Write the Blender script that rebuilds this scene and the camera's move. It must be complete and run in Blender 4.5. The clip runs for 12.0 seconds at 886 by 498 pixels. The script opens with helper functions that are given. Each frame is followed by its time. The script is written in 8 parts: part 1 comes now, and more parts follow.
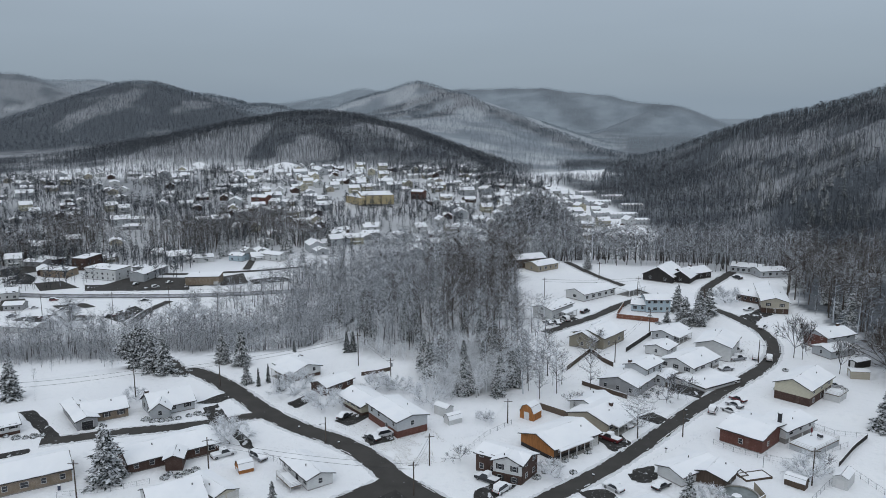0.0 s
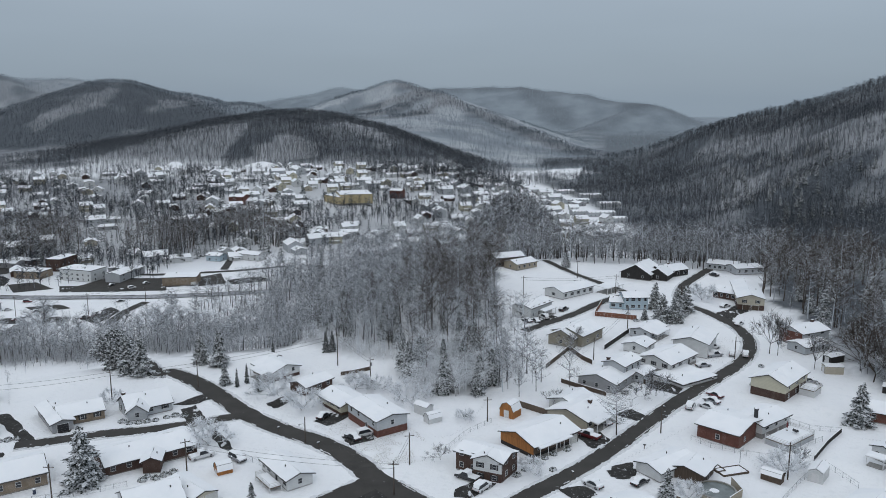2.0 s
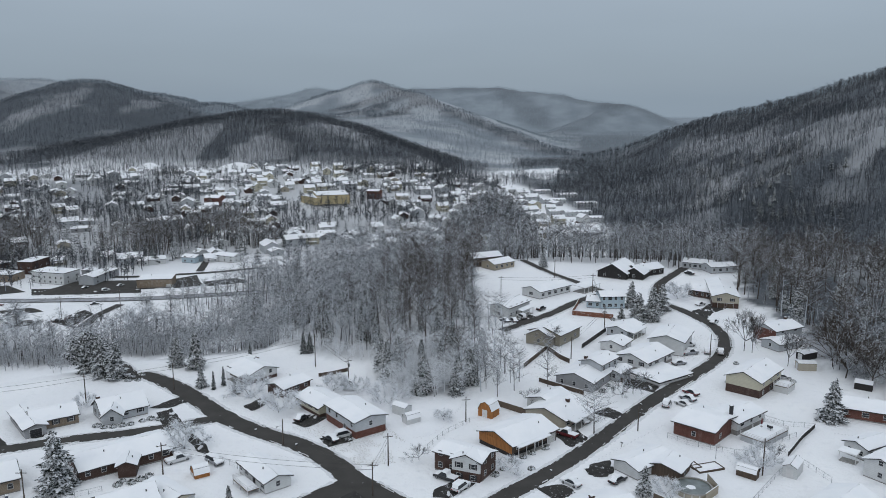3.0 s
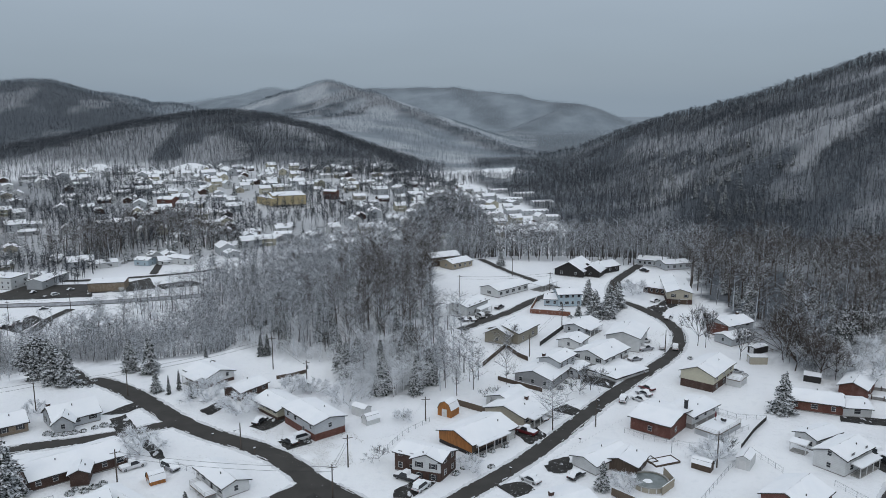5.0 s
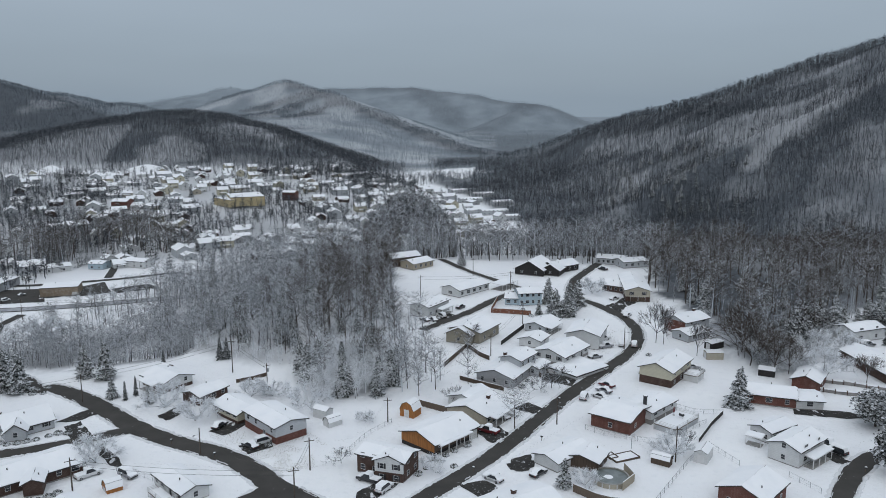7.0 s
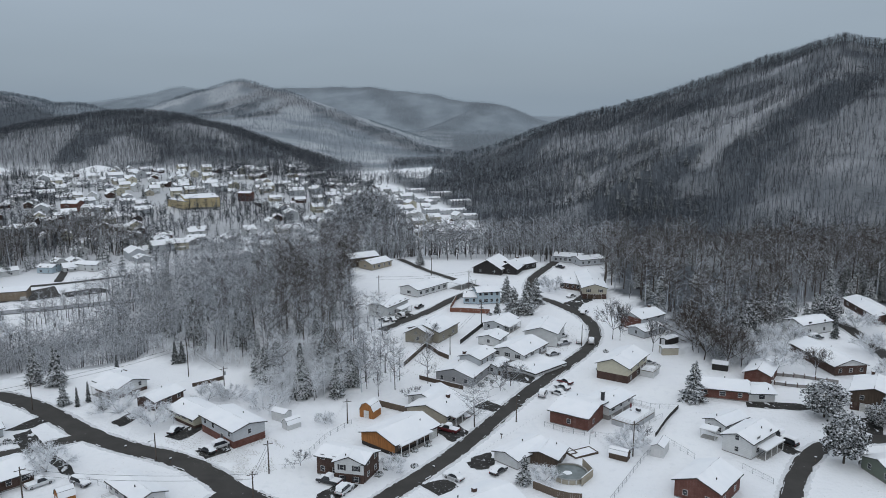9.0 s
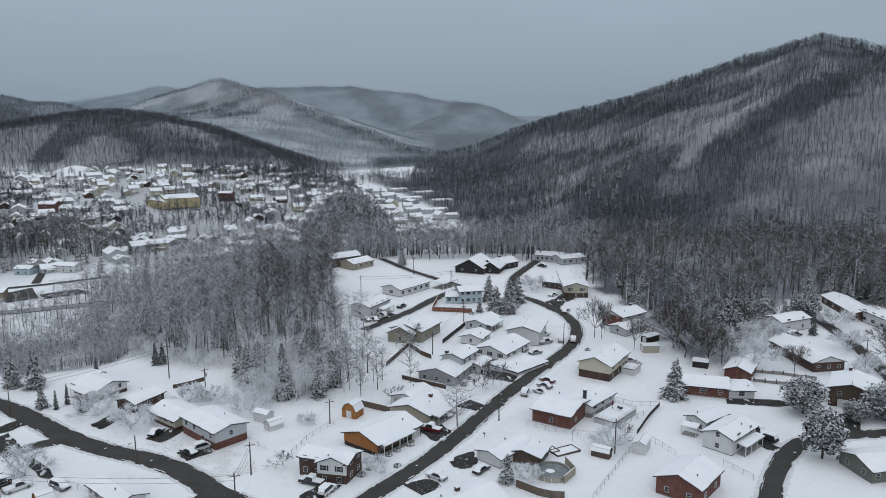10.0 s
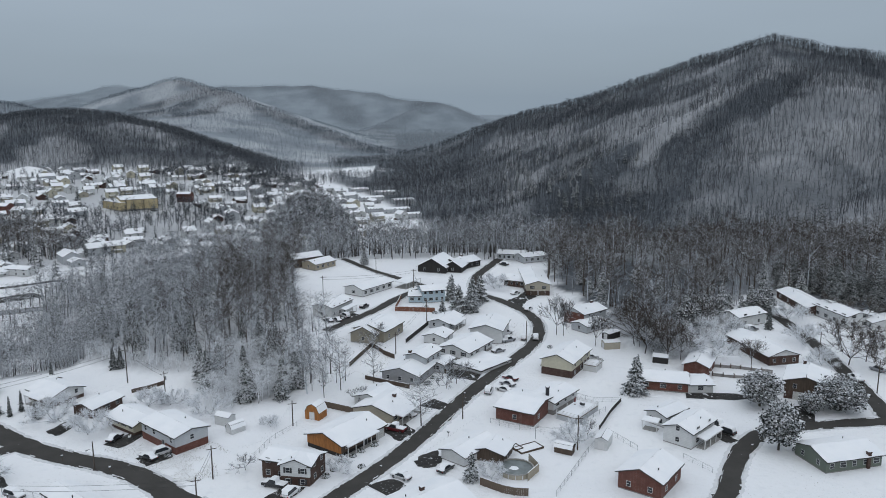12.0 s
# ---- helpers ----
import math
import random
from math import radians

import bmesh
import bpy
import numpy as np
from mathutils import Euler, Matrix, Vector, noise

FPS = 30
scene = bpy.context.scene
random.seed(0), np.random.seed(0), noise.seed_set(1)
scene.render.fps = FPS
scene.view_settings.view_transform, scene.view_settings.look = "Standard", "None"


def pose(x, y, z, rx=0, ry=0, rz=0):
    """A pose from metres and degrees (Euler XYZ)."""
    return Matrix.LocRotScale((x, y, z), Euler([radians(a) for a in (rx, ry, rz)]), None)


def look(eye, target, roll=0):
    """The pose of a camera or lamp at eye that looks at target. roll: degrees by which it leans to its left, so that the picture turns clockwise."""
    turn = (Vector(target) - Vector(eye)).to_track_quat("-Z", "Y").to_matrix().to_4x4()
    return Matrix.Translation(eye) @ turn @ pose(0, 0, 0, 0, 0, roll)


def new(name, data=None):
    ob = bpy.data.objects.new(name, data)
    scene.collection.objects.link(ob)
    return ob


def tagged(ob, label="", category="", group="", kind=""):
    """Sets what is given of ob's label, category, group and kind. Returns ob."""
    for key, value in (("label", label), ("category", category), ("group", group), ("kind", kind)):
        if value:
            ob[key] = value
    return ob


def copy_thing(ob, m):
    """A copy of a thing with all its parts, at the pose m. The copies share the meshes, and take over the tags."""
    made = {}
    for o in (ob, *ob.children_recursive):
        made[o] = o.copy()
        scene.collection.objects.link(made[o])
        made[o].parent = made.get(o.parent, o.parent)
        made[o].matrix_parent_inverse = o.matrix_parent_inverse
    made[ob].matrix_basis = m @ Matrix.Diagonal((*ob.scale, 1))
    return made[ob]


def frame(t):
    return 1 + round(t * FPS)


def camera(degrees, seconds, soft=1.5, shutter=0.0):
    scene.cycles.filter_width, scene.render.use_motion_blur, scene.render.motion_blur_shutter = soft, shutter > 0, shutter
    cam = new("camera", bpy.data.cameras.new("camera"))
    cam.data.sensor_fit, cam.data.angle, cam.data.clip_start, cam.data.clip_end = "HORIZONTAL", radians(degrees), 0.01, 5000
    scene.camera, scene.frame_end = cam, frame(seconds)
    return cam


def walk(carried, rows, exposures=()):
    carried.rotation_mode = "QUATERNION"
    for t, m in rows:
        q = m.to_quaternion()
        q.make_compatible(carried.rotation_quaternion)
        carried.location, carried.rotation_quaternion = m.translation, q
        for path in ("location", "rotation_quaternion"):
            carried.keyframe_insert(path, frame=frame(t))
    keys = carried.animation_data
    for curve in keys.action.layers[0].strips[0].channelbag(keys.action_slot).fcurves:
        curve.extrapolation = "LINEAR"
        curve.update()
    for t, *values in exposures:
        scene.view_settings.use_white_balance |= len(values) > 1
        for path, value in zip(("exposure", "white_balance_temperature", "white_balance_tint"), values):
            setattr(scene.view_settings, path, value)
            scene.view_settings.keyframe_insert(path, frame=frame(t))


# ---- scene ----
cam = camera(58.7, 12.0, soft=0.9)
EYE = (0.0, 0.0, 80.0)
# seconds, yaw and pitch: the camera hovers and turns to its right
TURNS = [
    (0, 0.00, -10.76), (0.5, -0.33, -10.80), (1, -0.70, -10.82), (1.5, -1.06, -10.83), (2, -1.55, -10.84),
    (2.5, -2.38, -10.83), (3, -3.21, -10.82), (5, -6.32, -10.84), (5.5, -7.02, -10.83), (6, -7.73, -10.83),
    (6.5, -8.46, -10.82), (7, -9.23, -10.82), (9, -12.32, -10.85), (9.5, -13.02, -10.86), (10, -13.65, -10.89),
    (10.5, -14.31, -10.90), (11, -15.00, -10.92), (11.5, -15.71, -10.93), (12, -16.44, -10.94),
]
walk(cam, [(t, pose(*EYE, 90 + pitch, 0, yaw)) for t, yaw, pitch in TURNS])

# ---- overcast daylight ----
SKY_LOW, SKY_HIGH, SUN = 0.342, 0.90, 0.39
world = bpy.data.worlds.new("overcast_sky")
scene.world = world
world.use_nodes = True
wn, wl = world.node_tree.nodes, world.node_tree.links
wn.clear()
w_out, w_bg = wn.new("ShaderNodeOutputWorld"), wn.new("ShaderNodeBackground")
w_sky = wn.new("ShaderNodeTexSky")
w_sky.sky_type, w_sky.sun_disc = "NISHITA", False
w_sky.sun_elevation, w_sky.sun_rotation = radians(38), radians(200)
w_dim = wn.new("ShaderNodeMix")
w_dim.data_type = "RGBA"
w_co, w_sep = wn.new("ShaderNodeTexCoord"), wn.new("ShaderNodeSeparateXYZ")
w_map, w_ramp = wn.new("ShaderNodeMapRange"), wn.new("ShaderNodeMix")
w_noise, w_nmap = wn.new("ShaderNodeTexNoise"), wn.new("ShaderNodeMapRange")
w_stretch = wn.new("ShaderNodeVectorMath")
w_stretch.operation = "MULTIPLY"
w_stretch.inputs[1].default_value = (1.6, 1.6, 7.0)
w_ramp.data_type = "RGBA"
w_mul = wn.new("ShaderNodeMix")
w_mul.data_type, w_mul.blend_type = "RGBA", "MULTIPLY"
w_mul.inputs[0].default_value = 1.0
wl.new(w_co.outputs["Generated"], w_sep.inputs[0])
wl.new(w_sep.outputs["Z"], w_map.inputs[0])
w_map.inputs[1].default_value, w_map.inputs[2].default_value = 0.0, 1.0
wl.new(w_map.outputs[0], w_ramp.inputs[0])
w_ramp.inputs[6].default_value = (SKY_LOW * 0.78, SKY_LOW * 0.98, SKY_LOW * 1.20, 1)
w_ramp.inputs[7].default_value = (SKY_HIGH * 0.92, SKY_HIGH * 1.0, SKY_HIGH * 1.10, 1)
wl.new(w_co.outputs["Generated"], w_stretch.inputs[0])
wl.new(w_stretch.outputs[0], w_noise.inputs["Vector"])
w_noise.inputs["Scale"].default_value, w_noise.inputs["Detail"].default_value = 1.1, 3.0
wl.new(w_noise.outputs[0], w_nmap.inputs[0])
w_nmap.inputs[1].default_value, w_nmap.inputs[2].default_value = 0.25, 0.75
w_nmap.inputs[3].default_value, w_nmap.inputs[4].default_value = 0.93, 1.07
wl.new(w_ramp.outputs[2], w_mul.inputs[6])
wl.new(w_nmap.outputs[0], w_mul.inputs[7])
w_scale = wn.new("ShaderNodeVectorMath")
w_scale.operation = "SCALE"
w_scale.inputs["Scale"].default_value = 0.07
wl.new(w_sky.outputs[0], w_scale.inputs[0])
w_dim.inputs[0].default_value = 0.94
wl.new(w_scale.outputs[0], w_dim.inputs[6])
wl.new(w_mul.outputs[2], w_dim.inputs[7])
wl.new(w_dim.outputs[2], w_bg.inputs[0])
wl.new(w_bg.outputs[0], w_out.inputs[0])
sun = new("sun", bpy.data.lights.new("sun", "SUN"))
sun.data.energy, sun.data.angle, sun.data.color = SUN, radians(40), (1.0, 0.97, 0.93)
sun.matrix_world = look((0, 0, 300), (0.34 * 300, 0.94 * 300, 300 - 300 * 0.9))

# ---- materials ----
def material(name, rough=0.7, metal=0.0):
    m = bpy.data.materials.new(name)
    m.use_nodes = True
    b = m.node_tree.nodes["Principled BSDF"]
    b.inputs["Roughness"].default_value, b.inputs["Metallic"].default_value = rough, metal
    return m, m.node_tree.nodes, m.node_tree.links, b


def rgb(c):
    return (c[0], c[1], c[2], 1.0)


def mix(nodes, links, fac, a, b, blend="MIX"):
    """A colour mix; fac, a and b are sockets or values."""
    n = nodes.new("ShaderNodeMix")
    n.data_type, n.blend_type = "RGBA", blend
    for slot, v in ((0, fac), (6, a), (7, b)):
        if isinstance(v, bpy.types.NodeSocket):
            links.new(v, n.inputs[slot])
        else:
            n.inputs[slot].default_value = v if slot == 0 else rgb(v)
    return n.outputs[2]


def noise_fac(nodes, links, scale, lo=0.35, hi=0.65, detail=4.0, coords="Object", stretch=None):
    tc, n, r = nodes.new("ShaderNodeTexCoord"), nodes.new("ShaderNodeTexNoise"), nodes.new("ShaderNodeMapRange")
    n.inputs["Scale"].default_value, n.inputs["Detail"].default_value = scale, detail
    source = tc.outputs[coords]
    if stretch:
        s = nodes.new("ShaderNodeVectorMath")
        s.operation = "MULTIPLY"
        s.inputs[1].default_value = stretch
        links.new(source, s.inputs[0])
        source = s.outputs[0]
    links.new(source, n.inputs["Vector"])
    links.new(n.outputs[0], r.inputs[0])
    r.inputs[1].default_value, r.inputs[2].default_value = lo, hi
    return r.outputs[0]


def bump(nodes, links, b, height, strength=0.4, distance=0.05):
    n = nodes.new("ShaderNodeBump")
    n.inputs["Strength"].default_value, n.inputs["Distance"].default_value = strength, distance
    links.new(height, n.inputs["Height"])
    links.new(n.outputs[0], b.inputs["Normal"])


def up_fac(nodes, links, lo, hi):
    """0 on walls, 1 on faces that look up."""
    g, s, r = nodes.new("ShaderNodeNewGeometry"), nodes.new("ShaderNodeSeparateXYZ"), nodes.new("ShaderNodeMapRange")
    links.new(g.outputs["Normal"], s.inputs[0])
    links.new(s.outputs["Z"], r.inputs[0])
    r.inputs[1].default_value, r.inputs[2].default_value = lo, hi
    return r.outputs[0]


def island_fac(nodes, links, lo, hi):
    g, r = nodes.new("ShaderNodeNewGeometry"), nodes.new("ShaderNodeMapRange")
    links.new(g.outputs["Random Per Island"], r.inputs[0])
    r.inputs[1].default_value, r.inputs[2].default_value = lo, hi
    return r.outputs[0]


def snow_material(name, tone=0.86, big=0.06, fine=1.2, depth=0.06):
    m, n, l, b = material(name, 0.75)
    c = mix(n, l, noise_fac(n, l, big, 0.3, 0.7), (tone, tone * 1.005, tone * 1.02), (tone * 0.91, tone * 0.93, tone * 0.96))
    c = mix(n, l, noise_fac(n, l, fine * 0.35, 0.52, 0.8), c, (tone * 0.9, tone * 0.92, tone * 0.95))
    l.new(c, b.inputs["Base Color"])
    b.inputs["Subsurface Weight"].default_value = 0.0
    bump(n, l, b, noise_fac(n, l, fine, 0.2, 0.8, 6.0), 0.55, depth)
    return m


def ground_material():
    """Snow that lies over grass and leaf litter; the litter shows where the woods attribute is high."""
    m, n, l, b = material("snowy_ground", 0.8)
    snow = mix(n, l, noise_fac(n, l, 0.035, 0.3, 0.7), (0.91, 0.915, 0.925), (0.84, 0.85, 0.875))
    snow = mix(n, l, noise_fac(n, l, 0.4, 0.55, 0.85), snow, (0.79, 0.805, 0.83))
    # tufts of grass that poke through
    tuft_small, tuft_big = noise_fac(n, l, 2.2, 0.64, 0.74, 6.0), noise_fac(n, l, 0.045, 0.52, 0.66)
    both = n.new("ShaderNodeMath")
    both.operation = "MULTIPLY"
    l.new(tuft_small, both.inputs[0])
    l.new(tuft_big, both.inputs[1])
    snow = mix(n, l, both.outputs[0], snow, (0.34, 0.33, 0.29))
    litter = mix(n, l, noise_fac(n, l, 0.35, 0.3, 0.7, 6.0), (0.094, 0.110, 0.130), (0.031, 0.037, 0.044))
    att = n.new("ShaderNodeAttribute")
    att.attribute_name = "woods"
    # far litter is mixed to pale blue-grey, distance haze put into the colour
    rime = n.new("ShaderNodeAttribute")
    rime.attribute_name = "frost_haze"
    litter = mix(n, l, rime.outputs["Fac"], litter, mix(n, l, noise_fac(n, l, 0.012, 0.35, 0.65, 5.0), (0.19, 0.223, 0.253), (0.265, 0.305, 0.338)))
    c = mix(n, l, att.outputs["Fac"], snow, litter)
    l.new(c, b.inputs["Base Color"])
    bump(n, l, b, noise_fac(n, l, 0.9, 0.2, 0.8, 7.0), 0.8, 0.25)
    return m


def asphalt_material():
    m, n, l, b = material("wet_asphalt", 0.85)
    c = mix(n, l, noise_fac(n, l, 0.25, 0.3, 0.7), (0.046, 0.043, 0.039), (0.074, 0.069, 0.063))
    c = mix(n, l, noise_fac(n, l, 6.0, 0.4, 0.7), c, (0.06, 0.058, 0.056))
    b.inputs["Specular IOR Level"].default_value = 0.2
    slush = noise_fac(n, l, 0.55, 0.70, 0.78, 7.0)
    c = mix(n, l, slush, c, (0.62, 0.63, 0.65))
    l.new(c, b.inputs["Base Color"])
    bump(n, l, b, noise_fac(n, l, 9.0, 0.2, 0.8), 0.3, 0.01)
    return m


def drive_material():
    """Driveway asphalt half covered by trodden snow."""
    m, n, l, b = material("slushy_driveway", 0.85)
    c = mix(n, l, noise_fac(n, l, 0.5, 0.3, 0.7), (0.028, 0.027, 0.026), (0.055, 0.053, 0.05))
    b.inputs["Specular IOR Level"].default_value = 0.2
    c = mix(n, l, noise_fac(n, l, 0.45, 0.615, 0.64, 6.0, stretch=(1.0, 0.4, 1.0)), c, (0.72, 0.73, 0.75))
    c = mix(n, l, noise_fac(n, l, 1.7, 0.62, 0.68, 6.0), c, (0.30, 0.30, 0.31))
    l.new(c, b.inputs["Base Color"])
    bump(n, l, b, noise_fac(n, l, 3.0, 0.2, 0.8), 0.4, 0.04)
    return m


def slush_material():
    m, n, l, b = material("slushy_road", 0.7)
    c = mix(n, l, noise_fac(n, l, 0.08, 0.3, 0.7, 6.0), (0.44, 0.45, 0.48), (0.22, 0.22, 0.23))
    l.new(mix(n, l, noise_fac(n, l, 0.6, 0.45, 0.75, 6.0), c, (0.13, 0.13, 0.13)), b.inputs["Base Color"])
    return m


def siding_material(name, c, step=0.2):
    m, n, l, b = material(name, 0.55)
    dirt = mix(n, l, noise_fac(n, l, 0.9, 0.35, 0.75, 5.0), c, tuple(v * 0.86 for v in c))
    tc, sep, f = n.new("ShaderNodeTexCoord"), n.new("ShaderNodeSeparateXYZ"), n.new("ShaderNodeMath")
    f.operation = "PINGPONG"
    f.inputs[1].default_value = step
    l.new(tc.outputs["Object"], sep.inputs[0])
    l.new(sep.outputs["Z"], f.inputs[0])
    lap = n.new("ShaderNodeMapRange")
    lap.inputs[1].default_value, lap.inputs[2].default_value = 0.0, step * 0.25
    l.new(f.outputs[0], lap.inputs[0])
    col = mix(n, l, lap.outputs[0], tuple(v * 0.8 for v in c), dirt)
    l.new(col, b.inputs["Base Color"])
    bump(n, l, b, f.outputs[0], 0.5, 0.03)
    return m


def brick_material(name, c, mortar=(0.34, 0.32, 0.30)):
    m, n, l, b = material(name, 0.85)
    tc, rot, br = n.new("ShaderNodeTexCoord"), n.new("ShaderNodeVectorMath"), n.new("ShaderNodeTexBrick")
    sep, comb, add = n.new("ShaderNodeSeparateXYZ"), n.new("ShaderNodeCombineXYZ"), n.new("ShaderNodeMath")
    l.new(tc.outputs["Object"], sep.inputs[0])
    l.new(sep.outputs["X"], add.inputs[0])
    l.new(sep.outputs["Y"], add.inputs[1])
    l.new(add.outputs[0], comb.inputs[0])
    l.new(sep.outputs["Z"], comb.inputs[1])
    l.new(comb.outputs[0], br.inputs["Vector"])
    br.inputs["Color1"].default_value = rgb(c)
    br.inputs["Color2"].default_value = rgb(tuple(v * 0.7 for v in c))
    br.inputs["Mortar"].default_value = rgb(mortar)
    br.inputs["Scale"].default_value = 1.0
    br.inputs["Brick Width"].default_value, br.inputs["Row Height"].default_value = 0.23, 0.077
    br.inputs["Mortar Size"].default_value = 0.008
    col = mix(n, l, noise_fac(n, l, 0.7, 0.3, 0.7), br.outputs["Color"], tuple(v * 0.62 for v in c))
    l.new(col, b.inputs["Base Color"])
    bump(n, l, b, br.outputs["Fac"], -0.3, 0.01)
    return m


def plain_material(name, c, rough=0.6, metal=0.0, vary=0.25, scale=1.5):
    m, n, l, b = material(name, rough, metal)
    l.new(mix(n, l, noise_fac(n, l, scale, 0.3, 0.7, 5.0), c, tuple(v * (1 - vary) for v in c)), b.inputs["Base Color"])
    bump(n, l, b, noise_fac(n, l, scale * 6, 0.3, 0.7), 0.15, 0.01)
    return m


def wood_material(name, c):
    m, n, l, b = material(name, 0.8)
    grain = noise_fac(n, l, 3.0, 0.3, 0.7, 6.0, stretch=(1, 1, 0.15))
    l.new(mix(n, l, grain, c, tuple(v * 0.55 for v in c)), b.inputs["Base Color"])
    bump(n, l, b, grain, 0.3, 0.02)
    return m


def bare_tree_material(name, bark, snow_share, frost_haze=(0.62, 0.65, 0.69), top=0.35, deep=0.62):
    """Bark, with snow on the upper sides of limbs and on a share of the twigs."""
    m, n, l, b = material(name, 0.9)
    c = mix(n, l, island_fac(n, l, 0.0, 1.0), bark, tuple(v * deep for v in bark))
    c = mix(n, l, island_fac(n, l, 1 - snow_share, 1.0 - snow_share * 0.55), c, frost_haze)
    c = mix(n, l, up_fac(n, l, top, top + 0.35), c, frost_haze)
    l.new(c, b.inputs["Base Color"])
    return m


def conifer_material(name, green, lo=0.35, hi=0.95):
    m, n, l, b = material(name, 0.85)
    c = mix(n, l, island_fac(n, l, 0.0, 1.0), green, tuple(v * 0.5 for v in green))
    f = n.new("ShaderNodeMath")
    f.operation = "MULTIPLY"
    l.new(up_fac(n, l, lo, hi), f.inputs[0])
    l.new(noise_fac(n, l, 1.9, 0.42, 0.56, 4.0), f.inputs[1])
    l.new(mix(n, l, f.outputs[0], c, (0.74, 0.76, 0.79)), b.inputs["Base Color"])
    return m


def glass_material(name):
    m, n, l, b = material(name, 0.08)
    l.new(mix(n, l, noise_fac(n, l, 0.6, 0.3, 0.7), (0.02, 0.023, 0.028), (0.05, 0.055, 0.062)), b.inputs["Base Color"])
    b.inputs["Specular IOR Level"].default_value = 0.6
    return m


